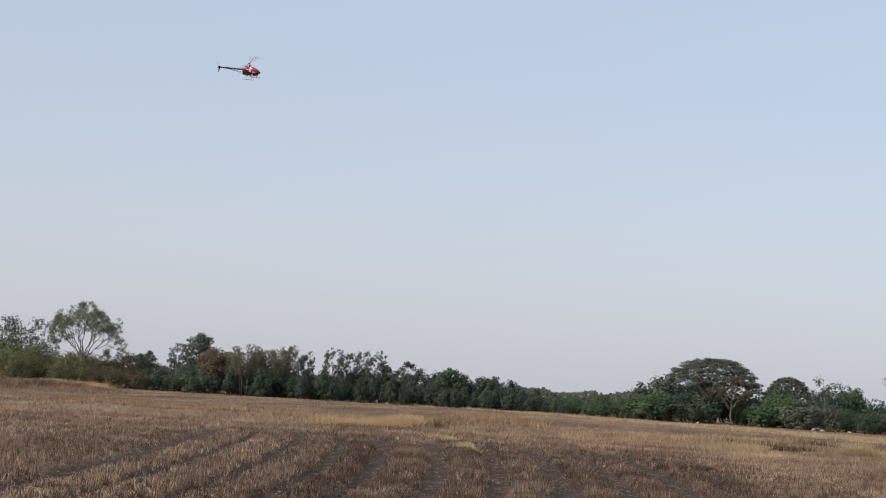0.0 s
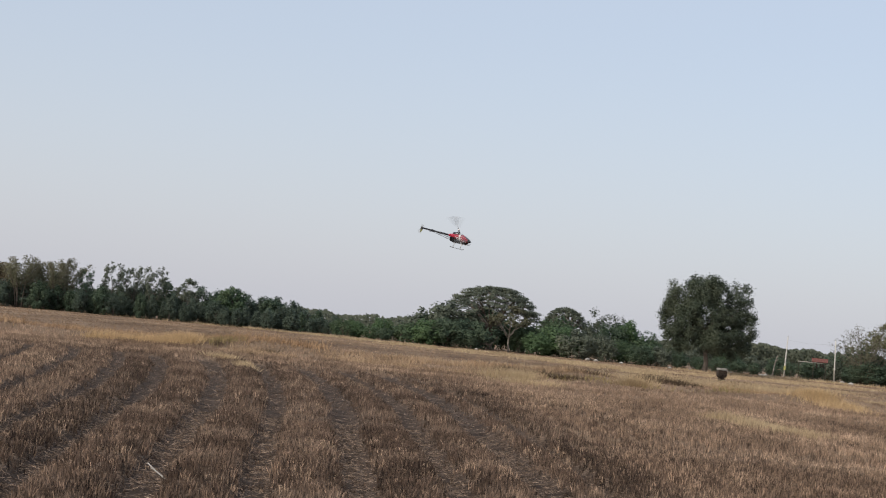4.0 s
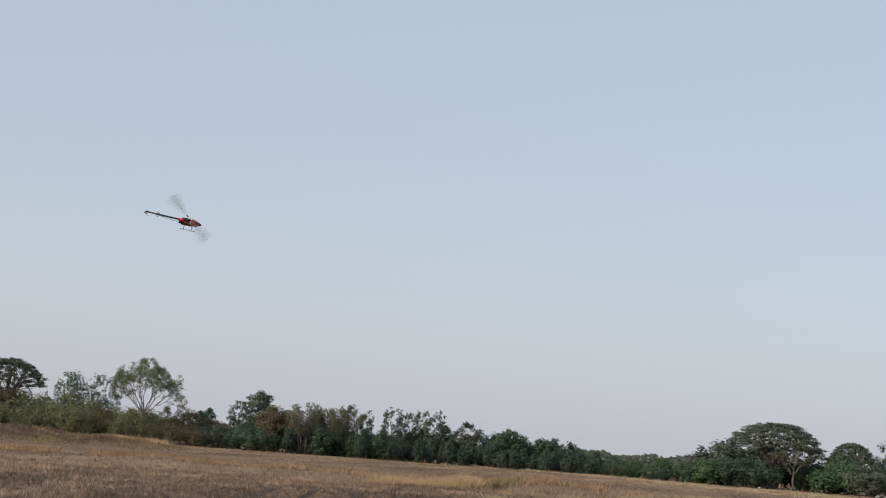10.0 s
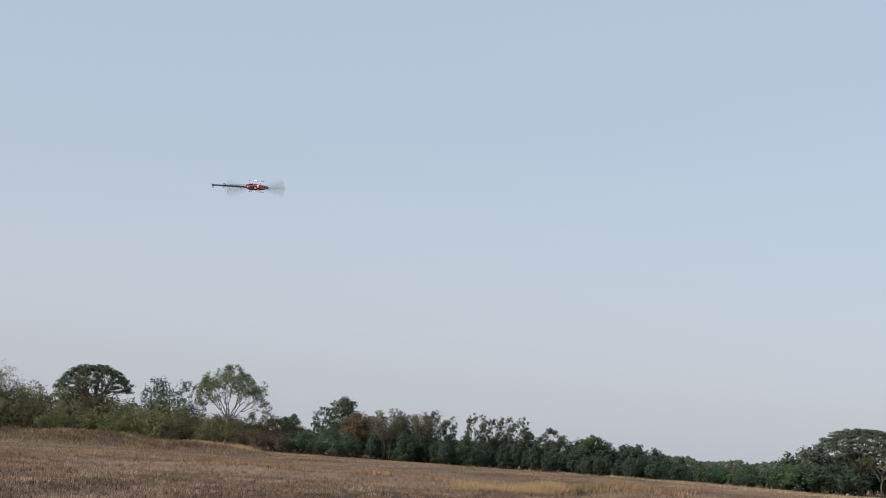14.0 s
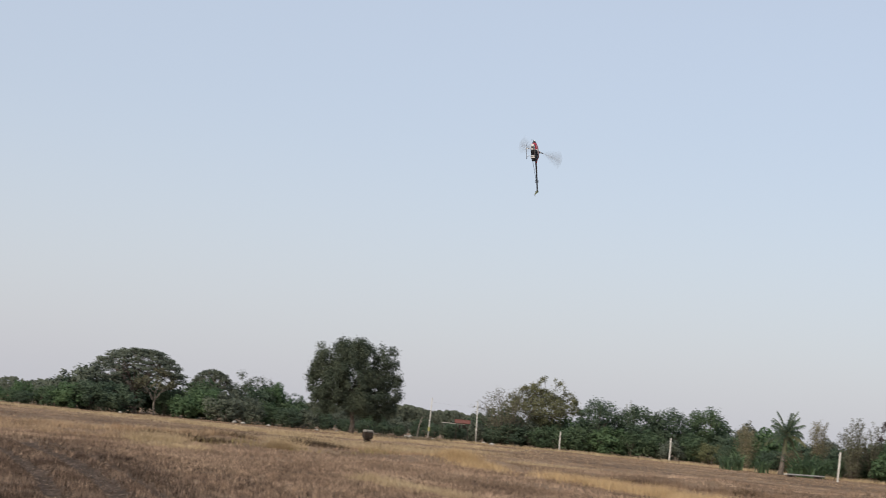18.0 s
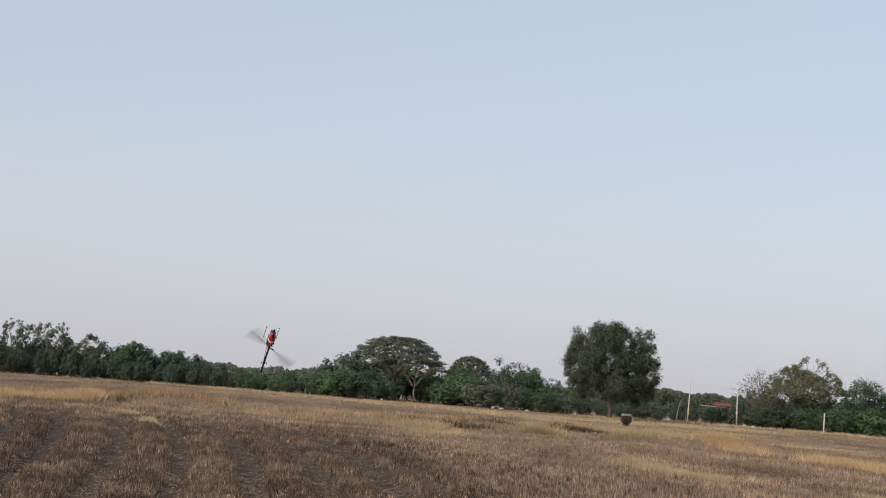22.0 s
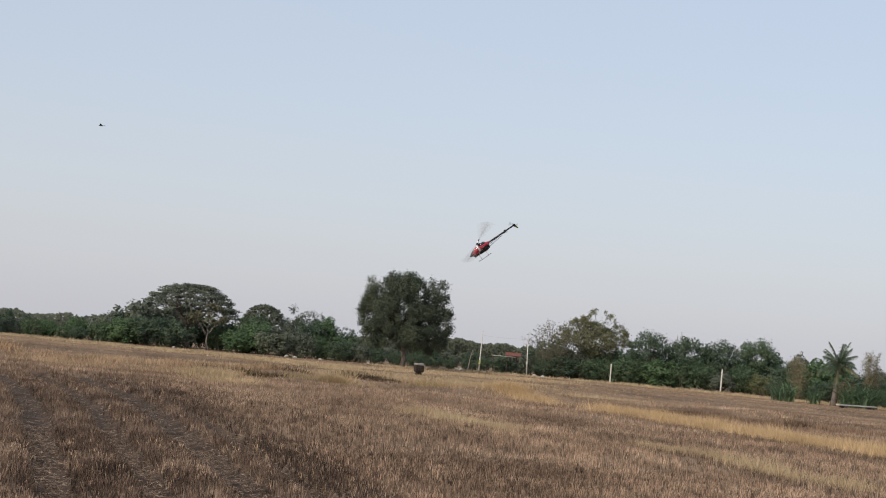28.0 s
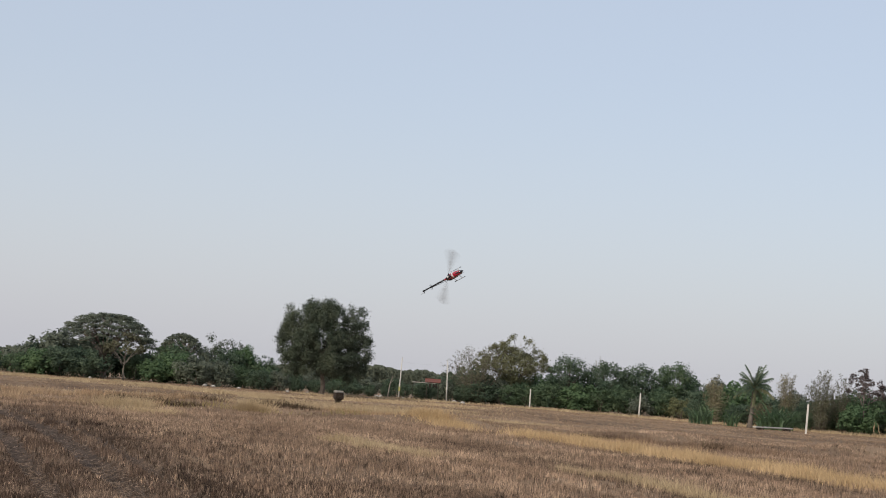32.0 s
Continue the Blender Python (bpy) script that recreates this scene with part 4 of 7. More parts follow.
def broad_tree():
    """The great tree that stands alone before the gap: several drooping lobes on a short forked trunk."""
    x, y = spot(7.48, 138)
    h = EYE + 138 * math.tan(radians(2.94))
    r = np.random.default_rng(5)
    clumps, tips = [], []
    # large lobes: place across the view, away from the eye, middle height, half width, half height
    lobes = ((-2.2, -0.3, 5.5, 1.8, 2.2), (-0.9, 0.6, 6.2, 1.5, 1.7), (1.2, -0.2, 5.9, 1.8, 2.1), (2.5, 0.4, 5.2, 1.6, 2.2), (-3.0, 0.2, 4.1, 1.2, 2.0), (3.0, -0.3, 3.6, 1.2, 2.1),
             (0.1, -1.6, 4.4, 1.8, 2.4), (-1.6, -1.5, 3.5, 1.6, 2.0), (1.7, -1.6, 3.3, 1.6, 2.1), (0.2, 1.8, 4.7, 1.9, 2.4), (2.2, 1.5, 3.9, 1.7, 2.2), (-2.0, 1.6, 4.0, 1.7, 2.3), (0.3, 0.0, 6.5, 1.2, 1.3), (0.0, 0, 3.0, 1.8, 1.4),
             (-2.5, -0.6, 2.6, 1.3, 1.4), (2.4, -0.4, 2.4, 1.4, 1.4), (0.6, -1.9, 2.5, 1.4, 1.2), (-0.6, 1.4, 2.6, 1.6, 1.4), (-1.4, -0.5, 5.6, 1.5, 2.0))
    top = max(z + b for _, _, z, _, b in lobes)
    for lx, ly, lz, a, b in lobes:
        lz, b = lz * (h - 0.15) / top, b * (h - 0.15) / top
        tips.append((lx, ly, lz))
        for k in range(26):
            d = unit(r.normal(size=3))
            s = r.uniform(0.3, 0.55)
            c = np.array([lx, ly, lz]) + d * np.array([a - s * 0.6, a - s * 0.6, b - s * 0.8]) * r.uniform(0.72, 1.03)
            clumps.append((c[0], c[1], max(c[2], 0.75 + s + 0.4 * abs(math.sin(3 * lx + k))), s, s * 1.25))
    bm = bmesh.new()
    pts = bent(r, (0, 0, -0.1), (0.2, 0, 4.2), 0.08, 5)
    tube(bm, pts, [0.26, 0.2, 0.18, 0.17, 0.15, 0.12], 9)
    rows = [("trunk", bm, BARK_MID)]
    for k, t in enumerate(tips):
        bm = bmesh.new()
        tube(bm, bent(r, pts[2 + k % 3], t, 0.15, 4), [0.15, 0.12, 0.09, 0.06, 0.03], 6)
        rows.append(("limb", bm, BARK))
    p, nn = clump_leaves(r, clumps, 66000, (0, 0, 3.4), 0.3, 0.3, 0.4)
    rows.append(("crown", leaves_mesh("crown", p, 0.15, r, 0.9, 0.0, nn, 0.26), LEAF["dark"]))
    plant("broad_tree", rows, "great dark green broad tree with a drooping crown", "tree", "", pose(x, y, 0, rz=-7.48))


broad_tree()


def bare_tree():
    d = 150
    x, y = spot(-22.2, d)
    rows = limbed_meshes(np.random.default_rng(8), EYE + d * math.tan(radians(2.36)), 6.7, LEAF["pale_green"], 13, 0.11, BARK_PALE, 0.4, 0.16, 10, 0.075, 4, 0.3, (0.8, 0.62, 0.72, 0.3, 0.85))
    plant("bare_tree", rows, "nearly bare tree with a fan of pale limbs", "tree", "", pose(x, y, 0))


bare_tree()

# undergrowth: shrub kinds built once, then repeated along the edge
SHRUB_KINDS = (
    # leaf, label, width for a height of 2.6 m, leaf size, leaves' droop
    ("green", "dense green shrub in the undergrowth", 4.0, 0.17, 0.0),
    ("deep", "dark green shrub in the undergrowth", 4.2, 0.17, 0.0),
    ("green", "dense green shrub in the undergrowth", 3.4, 0.16, 0.3),
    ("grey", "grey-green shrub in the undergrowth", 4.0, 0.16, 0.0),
    ("bright", "fresh green shrub in the undergrowth", 3.6, 0.17, 0.0),
    ("deep", "dark green shrub in the undergrowth", 3.6, 0.17, 0.2),
    ("dusty", "dusty brown dry shrub in the undergrowth", 4.2, 0.15, 0.5),
    ("scrub", "olive-green shrub in the undergrowth", 4.6, 0.14, 0.8),
    ("hedge", "upright dark bluish-green hedge shrub", 2.1, 0.17, 1.2),
    ("hedge", "upright dark bluish-green hedge shrub", 1.8, 0.17, 1.4),
    ("deep", "upright dark green hedge shrub", 2.0, 0.16, 1.2),
)
SHRUBS = []
rng = np.random.default_rng(23)
for lf, label, w, size, droop in SHRUB_KINDS:
    slim = droop > 1
    rows = tree_meshes(rng, 2.6, w, "round", LEAF[lf], 2200 if slim else 3000, size, 0.05, -0.25 if slim else -0.2, BARK, 22 if slim else 24, 2, 6, droop, 0.26 if droop else 0.4, 2.2 if slim else 0.85)
    SHRUBS.append(plant("shrub", rows, label, "shrub", "undergrowth", pose(0, 0, 0)))


def edge_distance(az):
    return float(np.interp(az, [-36, -20, -10, 6, 9, 12, 20, 24, 32], [146, 147, 147, 146, 153, 156, 150, 126, 122]))


used = set()
for row in range(3):
    az = (-36.0, -35.6, -36.0)[row]
    while az < 31.5:
        if row == 2 and -22 < az < 20.3:
            az = 20.3      # the third row only where the scrub is deep
        if row == 0 and -0.75 < az < 0.95:
            az = 0.95      # the rain tree's trunk stands free before the hedge
        d = edge_distance(az) + float(rng.uniform(0, 3)) + 5.0 * row + (7.0 if -0.8 < az < 1.1 else 0.0)
        tall = float(np.interp(az, [-36, -25, -21.5, -18, -14, -10, -8, -4, -2, 4, 6, 10, 13, 21, 23, 31], [4.5, 4.0, 2.7, 2.8, 2.8, 2.8, 2.4, 2.0, 3.7, 3.6, 2.5, 1.8, 3.4, 3.5, 3.0, 3.0])) * float(rng.uniform(0.7, 1.15)) * (0.72, 1.05, 1.0)[row]
        k = int(rng.integers(0, 6)) if -19 < az < 20 else int(rng.integers(0, 8))
        step = 1.0
        if az < -22:
            k = (7, 7, 3, 7, 7, 6)[int(rng.integers(0, 6))]
        elif az < -19.6:
            k = (6, 7, 0, 6, 1, 5)[int(rng.integers(0, 6))]
        elif az < -17.2:
            k = (1, 5, 1, 0)[int(rng.integers(0, 4))]
        elif az < -5.5:
            k, step = (8, 9, 8, 10)[int(rng.integers(0, 4))], 0.55
            tall *= 1.12
        elif 6 < az < 13:
            k = (3, 5, 1, 0)[int(rng.integers(0, 4))]
        x, y = spot(az, d)
        s = tall / 2.6
        m = pose(x, y, 0, rz=float(rng.uniform(0, 360)))
        if k in used:
            ob = copy_thing(SHRUBS[k], m)
        else:
            used.add(k)
            ob = SHRUBS[k]
            ob.matrix_basis = m
        ob.scale = (s * float(rng.uniform(0.75, 1.35)), s * float(rng.uniform(0.75, 1.35)), s)
        az += float(rng.uniform(0.75, 1.15)) * (0.7, 1.0, 1.0)[row] * step

# distant woods beyond the gaps
rng = np.random.default_rng(31)
N_FAR = 96000
a = np.where(rng.uniform(0, 1, N_FAR) < 0.58, rng.uniform(-40, 36, N_FAR), rng.uniform(5.5, 15.5, N_FAR))      # thickest in the gap beyond the hut
d = rng.uniform(300, 340, N_FAR)
top = 1.6 + 1.1 * smooth_noise(a, a * 0, 1.3, 51) + 0.7 * smooth_noise(a, a * 0, 0.35, 52) + 0.4 * smooth_noise(a, a * 0, 0.12, 53) + np.interp(a, [6, 9, 12.5, 15], [0, 1.3, 1.1, 0])
pts = np.stack([d * np.sin(np.radians(a)), d * np.cos(np.radians(a)), top * rng.uniform(0, 1, N_FAR) ** 0.8], 1)
face = unit(np.stack([-np.sin(np.radians(a)), -np.cos(np.radians(a)), 0 * a + 0.5], 1) + 0.4 * rng.normal(size=(N_FAR, 3)))
woods = mesh_part("far_woods", leaves_mesh("far_woods", pts, 0.55, rng, 0.0, 0.0, face), LEAF["far"])
tagged(woods, "distant hazy grey-green woods", "woods", kind="stuff")

# ---- palm, banana and stalks ----


def palm():
    r = np.random.default_rng(14)
    d = 124
    x, y = spot(22.55, d)
    ob = thing("coconut_palm", "young coconut palm with arching dark green fronds", "palm tree", at=pose(x, y, 0))
    bm = bmesh.new()
    pts = [(0.035 * k, 0, -0.1 + 0.39 * k) for k in range(9)]
    tube(bm, pts, [0.26, 0.19, 0.165, 0.16, 0.155, 0.15, 0.15, 0.155, 0.16], 9)
    part("trunk", bm, BARK_MID, ob, smooth=True)
    top = np.array([pts[-1][0], 0, pts[-1][2]])
    for k in range(30):
        f = k / 29
        a = k * 2.4 + r.normal() * 0.35
        up = 1.42 - 1.75 * f + r.normal() * 0.14
        length = r.uniform(1.85, 2.25) * (1 - 0.3 * f)
        dirn = np.array([math.cos(a), math.sin(a), 0.0])
        side = np.cross(dirn, [0, 0, 1])
        rib = [top + dirn * length * (s * math.cos(up) + 0.16 * s * s * math.sin(max(up, 0))) + np.array([0, 0, length * (s * math.sin(up) - (0.1 + 0.4 * f) * s ** 2.4)]) for s in np.linspace(0, 1, 11)]
        vs, fs = [], []
        for q in range(2, 11):
            for j, m in itertools.product((-1, 1), (0, 0.33, 0.67)):
                p = rib[q - 1] + (rib[q] - rib[q - 1]) * m
                ln = (0.58 * math.sin(math.pi * min(1, (q + m) / 11.6)) ** 0.7 + 0.05) * r.uniform(0.8, 1.1)
                tip = p + side * j * ln * r.uniform(0.3, 0.6) + unit(rib[q] - rib[q - 1]) * ln * 0.5 + np.array([0, 0, -ln * r.uniform(0.3, 0.8)])
                w = (rib[q] - rib[q - 1]) * 0.2
                i0 = len(vs)
                vs += [p - w, p + w, tip]
                fs.append((i0, i0 + 1, i0 + 2))
        frond = mesh_part("frond", fast_mesh("frond", vs, fs), LEAF["deep"] if k < 26 else LEAF["olive"], ob)
        bm = bmesh.new()
        tube(bm, rib, [0.028 - 0.0024 * q for q in range(11)], 4)
        part("rib", bm, LEAF["olive"], frond)
    for k in range(4):
        bm = bmesh.new()
        bmesh.ops.create_icosphere(bm, subdivisions=1, radius=0.1)
        o = part("coconut", bm, LEAF["olive"], ob, smooth=True)
        o.location = (top[0] + 0.18 * math.cos(k * 1.7), 0.18 * math.sin(k * 1.7), top[2] - 0.12)


palm()


def banana(az, d, h, seed):
    r = np.random.default_rng(seed)
    x, y = spot(az, d)
    ob = thing("banana_plant", "low green plant with long drooping leaves", "plant", "drooping plants", at=pose(x, y, 0))
    for k in range(46):
        a = r.uniform(0, 2 * math.pi)
        dirn = np.array([math.cos(a), math.sin(a), 0])
        side = np.array([-math.sin(a), math.cos(a), 0])
        length = h * r.uniform(0.45, 1.15)
        vs, fs = [], []
        base = np.array([r.normal() * 0.25, r.normal() * 0.25, -0.05])
        for q in range(8):
            s = q / 7
            p = base + dirn * length * 0.62 * s ** 1.5 + np.array([0, 0, length * (1.5 * s - (0.6 + 0.4 * (k % 4) / 3) * s * s)])
            w = 0.05 * math.sin(math.pi * min(1, 0.1 + 0.88 * s)) + 0.008
            vs += [p - side * w + np.array([0, 0, 0.03]), p, p + side * w + np.array([0, 0, 0.03])]
            if q:
                i = 3 * q
                fs += [(i - 3, i - 2, i + 1, i), (i - 2, i - 1, i + 2, i + 1)]
        mesh_part("leaf", fast_mesh("leaf", vs, fs), LEAF["green"] if k % 3 else LEAF["bright"], ob)


for k, (az, d, h) in enumerate(((23.0, 122, 1.9), (23.4, 121.5, 2.1), (23.2, 121, 1.5), (21.0, 124, 1.7), (20.75, 125, 1.2), (23.8, 122, 1.8), (21.9, 124, 1.3), (23.6, 121, 1.4))):
    banana(az, d, h, 90 + k)


def dry_stalks(x, y, n, seed):
    r = np.random.default_rng(seed)
    ob = thing("maize_stalks", "bundle of dry pale maize stalks standing at the field edge", "maize", "dry maize", at=pose(x, y, 0))
    for k in range(n):
        bm = bmesh.new()
        b = np.array([r.normal() * 1.0, r.normal() * 0.3, -0.05])
        h = r.uniform(0.5, 1.25)
        t = b + np.array([r.normal() * 0.25, r.normal() * 0.2, h])
        tube(bm, bent(r, b, t, 0.03, 4), [0.03, 0.028, 0.025, 0.02, 0.012], 5)
        for q in range(2):
            p = b + (t - b) * r.uniform(0.4, 0.9)
            e = p + np.array([r.normal() * 0.14, r.normal() * 0.14, r.uniform(-0.35, 0.1)])
            tube(bm, bent(r, p, e, 0.04, 3), [0.03, 0.035, 0.03, 0.008], 4)
        part("stalk", bm, STRAW_PALE, ob)


dry_stalks(55.5, 107.0, 16, 5)
dry_stalks(56.5, 104.0, 12, 6)
dry_stalks(59.0, 106.0, 8, 7)

# ---- fence posts, poles, hut and odds ----


def post(az, d, h, w, tilt=0.0, name="fence_post", label="weathered pale concrete fence post standing in the stubble"):
    x, y = spot(az, d)
    ob = thing(name, label, "post", "field posts" if name == "fence_post" else "", at=pose(x, y, 0, 0, tilt, -az))
    bm = bmesh.new()
    bmesh.ops.create_cube(bm, size=1)
    for v in bm.verts:
        s = w * (1.0 if v.co.z < 0 else 0.86)
        v.co = Vector((v.co.x * s, v.co.y * s, (v.co.z + 0.5) * (h + 0.3) - 0.3))
    bmesh.ops.bevel(bm, geom=list(bm.edges), offset=w * 0.12, segments=2, affect="EDGES")
    part("shaft", bm, CONCRETE, ob)
    bm = bmesh.new()
    bmesh.ops.create_cone(bm, segments=10, radius1=w * 0.42, radius2=w * 0.2, depth=0.05, cap_ends=True)
    c = part("cap", bm, CONCRETE, ob)
    c.location = (0, 0, h + 0.02)
    return ob


post(14.87, 152, 1.75, 0.13, 0.2)
post(18.72, 145, 2.05, 0.14, 1.2)
post(24.47, 112, 1.98, 0.14, 2.0)
for az, d, top, tilt in ((10.22, 151, 0.84, 1.6), (11.92, 152, 0.85, -1.6)):
    h = EYE + d * math.tan(radians(top))
    x, y = spot(az, d)
    ob = thing("utility_pole", "tall thin pale pole with a small insulator at the field edge", "pole", "poles by the hut", at=pose(x, y, 0, 0, tilt, -az))
    bm = bmesh.new()
    tube(bm, [(0, 0, -0.3), (0, 0, h * 0.5), (0, 0, h)], [0.065, 0.055, 0.042], 9)
    part("shaft", bm, CONCRETE, ob, smooth=True)
    bm = bmesh.new()
    tube(bm, [(0, 0, h - 0.02), (0, 0, h + 0.03), (0, 0, h + 0.09)], [0.03, 0.045, 0.02], 8)
    part("insulator", bm, SKIN_GREY, ob, smooth=True)
    if az < 11:
        bm = bmesh.new()
        box(bm, -0.09, 0.09, -0.085, -0.07, 0.75, 1.15)
        bmesh.ops.bevel(bm, geom=list(bm.edges), offset=0.006, segments=1, affect="EDGES")
        part("marker_plate", bm, PLATE_YELLOW, ob, "small faded yellow plate")
    bm = bmesh.new()
    tube(bm, [(0, 0, h * 0.3), (0, 0, h * 0.36)], [0.075, 0.075], 9)
    part("collar", bm, CONCRETE, ob)
# thin cable that sags between the two poles
ob = thing("overhead_cable", "thin dark cable hung between the two poles", "cable", at=pose(0, 0, 0))
ends = [(*spot(10.24, 151), EYE + 151 * math.tan(radians(0.72))), (*spot(11.9, 152), EYE + 152 * math.tan(radians(0.72)))]
bm = bmesh.new()
line = [tuple(ends[0][i] + (ends[1][i] - ends[0][i]) * k / 12 - (0.14 * math.sin(math.pi * k / 12) if i == 2 else 0) for i in range(3)) for k in range(13)]
tube(bm, line, [0.0025] * 13, 5)
part("strand", bm, BARK, ob)
x, y = spot(9.8, 150)
ob = thing("leaning_stake", "grey wooden stake leaning beside a pole", "stake", at=pose(x, y, 0, 0, 12, -9.8))
bm = bmesh.new()
tube(bm, bent(np.random.default_rng(3), (0, 0, -0.2), (0, 0, 2.1), 0.02, 4), [0.06, 0.055, 0.05, 0.045, 0.03], 7)
part("stem", bm, BARK_PALE, ob)
bm = bmesh.new()
tube(bm, [(0, 0, 1.5), (0.18, 0, 1.8)], [0.03, 0.015], 5)
part("twig", bm, BARK_PALE, ob)

ROOF_RED = material("rusty_red_roof", ((0.11, 0.045, 0.036), (0.18, 0.068, 0.052)), 0.7, 5, bump=0.4)
DARK_WOOD = material("dark_wood", ((0.035, 0.027, 0.022), (0.08, 0.06, 0.048)), 0.85, 8, bump=0.5)
SACK = material("pale_sack", ((0.26, 0.24, 0.21), (0.42, 0.4, 0.36)), 0.85, 6, bump=0.6)


BALE_DARK = material("dark_old_straw", ((0.014, 0.012, 0.01), (0.036, 0.029, 0.023)), 0.9, 14, bump=0.8)


def hut():
    x, y = spot(11.4, 153)
    ob = thing("field_hut", "small open field hut with a rusty red roof", "hut", at=pose(x, y, 0, rz=-11.25))
    for px_ in (-0.7, 0.7):
        for py_ in (-0.6, 0.6):
            solid("hut_post", ob, DARK_WOOD, px_ - 0.03, px_ + 0.03, py_ - 0.03, py_ + 0.03, -0.1, 1.72)
    for s in (-1, 1):
        for k in range(5):
            solid("roof_sheet", ob, ROOF_RED, -0.95 + 0.38 * k, -0.58 + 0.38 * k, -0.42, 0.42, -0.015, 0.015, 0.004, turn=(radians(-24 * s), 0, 0), at=(0, 0.37 * s, 1.98))
    solid("ridge_cap", ob, ROOF_RED, -0.98, 0.98, -0.06, 0.06, 2.13, 2.17)
    ob.scale = (0.78, 0.78, 0.97)
    for k, (px_, drop) in enumerate(((-0.35, 0.55), (0.1, 0.42), (0.42, 0.5))):
        r = np.random.default_rng(70 + k)
        bm = bmesh.new()
        tube(bm, bent(r, (px_, -0.5, 1.72), (px_ + 0.04, -0.48, 1.72 - drop), 0.03, 4), [0.03, 0.11, 0.13, 0.1, 0.03], 8)
        part("hanging_bundle", bm, BALE_DARK, ob, "dark bundle hung under the roof", smooth=True)
    for s in (-1, 1):
        solid("rafter", ob, DARK_WOOD, -0.9, 0.9, s * 0.68 - 0.03, s * 0.68 + 0.03, 1.74, 1.82)
    solid("awning_beam", ob, SACK, -2.5, 0.3, -0.7, -0.63, 1.7, 1.77, 0.01, "long pale awning beam")
    solid("awning_sheet", ob, SACK, -2.45, -0.98, -0.6, 0.6, 1.74, 1.77, 0.0)
    for py_ in (-0.6, 0.55):
        solid("awning_post", ob, DARK_WOOD, -2.42, -2.38, py_, py_ + 0.04, -0.1, 1.74)


hut()


BALE_BROWN = material("old_brown_straw", ((0.02, 0.015, 0.011), (0.075, 0.055, 0.04)), 0.9, 9, bump=0.9)


def crate():
    x, y = spot(8.1, 101)
    ob = thing("straw_bale", "small dark straw bale with a pale cover on top", "bale", at=pose(x, y, 0.12, rz=14))
    r = np.random.default_rng(2)
    solid("bale_body", ob, BALE_BROWN, -0.3, 0.3, -0.26, 0.26, 0.1, 0.6, 0.06)
    solid("bale_top", ob, SACK, -0.33, 0.33, -0.29, 0.29, 0.56, 0.7, 0.06, "pale cover drawn over the top")
    solid("cover_flap", ob, SACK, 0.306, 0.33, -0.27, 0.2, 0.32, 0.6, 0.01, "pale cover hanging down one side")
    for z in (0.27, 0.46):
        solid("binding", ob, DARK_WOOD, -0.307, 0.307, -0.267, 0.267, z, z + 0.035, 0.006)
    solid("bale_foot", ob, BALE_BROWN, -0.21, 0.21, -0.18, 0.18, -0.2, 0.098, 0.05, "narrower trodden foot")
    pts = np.stack([r.uniform(-0.3, 0.3, 90), r.uniform(-0.29, -0.25, 90), r.uniform(0.12, 0.5, 90)], 1)
    mesh_part("loose_straw", leaves_mesh("loose_straw", pts, 0.07, r), BALE_BROWN, ob)

    ob.scale = (0.9, 0.9, 0.95)


crate()

# pale concrete beam lying at the field edge
x0, y0, x1, y1 = 44.7, 106.8, 49.0, 110.1
ob = thing("concrete_beam", "long pale concrete beam lying on the field edge", "beam", at=pose((x0 + x1) / 2, (y0 + y1) / 2, 0.15, 0, 0, math.degrees(math.atan2(y1 - y0, x1 - x0))))
solid("beam", ob, CONCRETE, -2.7, 2.7, -0.14, 0.14, 0.0, 0.09, 0.02)
solid("beam_end", ob, DARK_WOOD, 2.705, 2.74, -0.12, 0.12, 0.015, 0.075, 0.004, "dark end of the beam")
for s in (-1.9, 1.9):
    solid("sleeper", ob, DARK_WOOD, s - 0.08, s + 0.08, -0.3, 0.3, -0.24, -0.002, 0.01)

# pale sacks and rubble along the wood's edge
rng = np.random.default_rng(19)
for az, d, s in ((9.6, 150, 0.5), (12.2, 151.5, 0.42), (12.5, 152, 0.35), (9.45, 150.5, 0.4), (7.0, 142, 0.35), (6.3, 143, 0.3), (12.5, 148, 0.4), (-0.55, 144, 0.35), (3.4, 143, 0.45), (3.7, 143.5, 0.35), (4.6, 143, 0.3), (8.4, 143, 0.4), (10.4, 148, 0.35)):
    bm = bmesh.new()
    bmesh.ops.create_icosphere(bm, subdivisions=2, radius=1)
    s *= 0.6
    for v in bm.verts:
        v.co *= 1 + 0.18 * noise.noise(v.co * 1.7 + Vector((az, d, 0)))
        v.co = Vector((v.co.x * s, v.co.y * s * 0.7, max(v.co.z, -0.6) * s * 0.6))
    x, y = spot(az, d)
    ob = thing("sack", "pale dusty sack lying at the wood's edge", "sack", "sacks", at=pose(x, y, s * 0.3, rz=float(rng.uniform(0, 180))))
    part("bag", bm, SACK, ob, smooth=True)
    bm = bmesh.new()
    tube(bm, [(s * 0.9, 0, 0), (s * 1.12, 0, 0.05 * s), (s * 1.25, 0, 0.12 * s)], [s * 0.22, s * 0.1, s * 0.2], 8)
    part("tied_end", bm, SACK, ob)

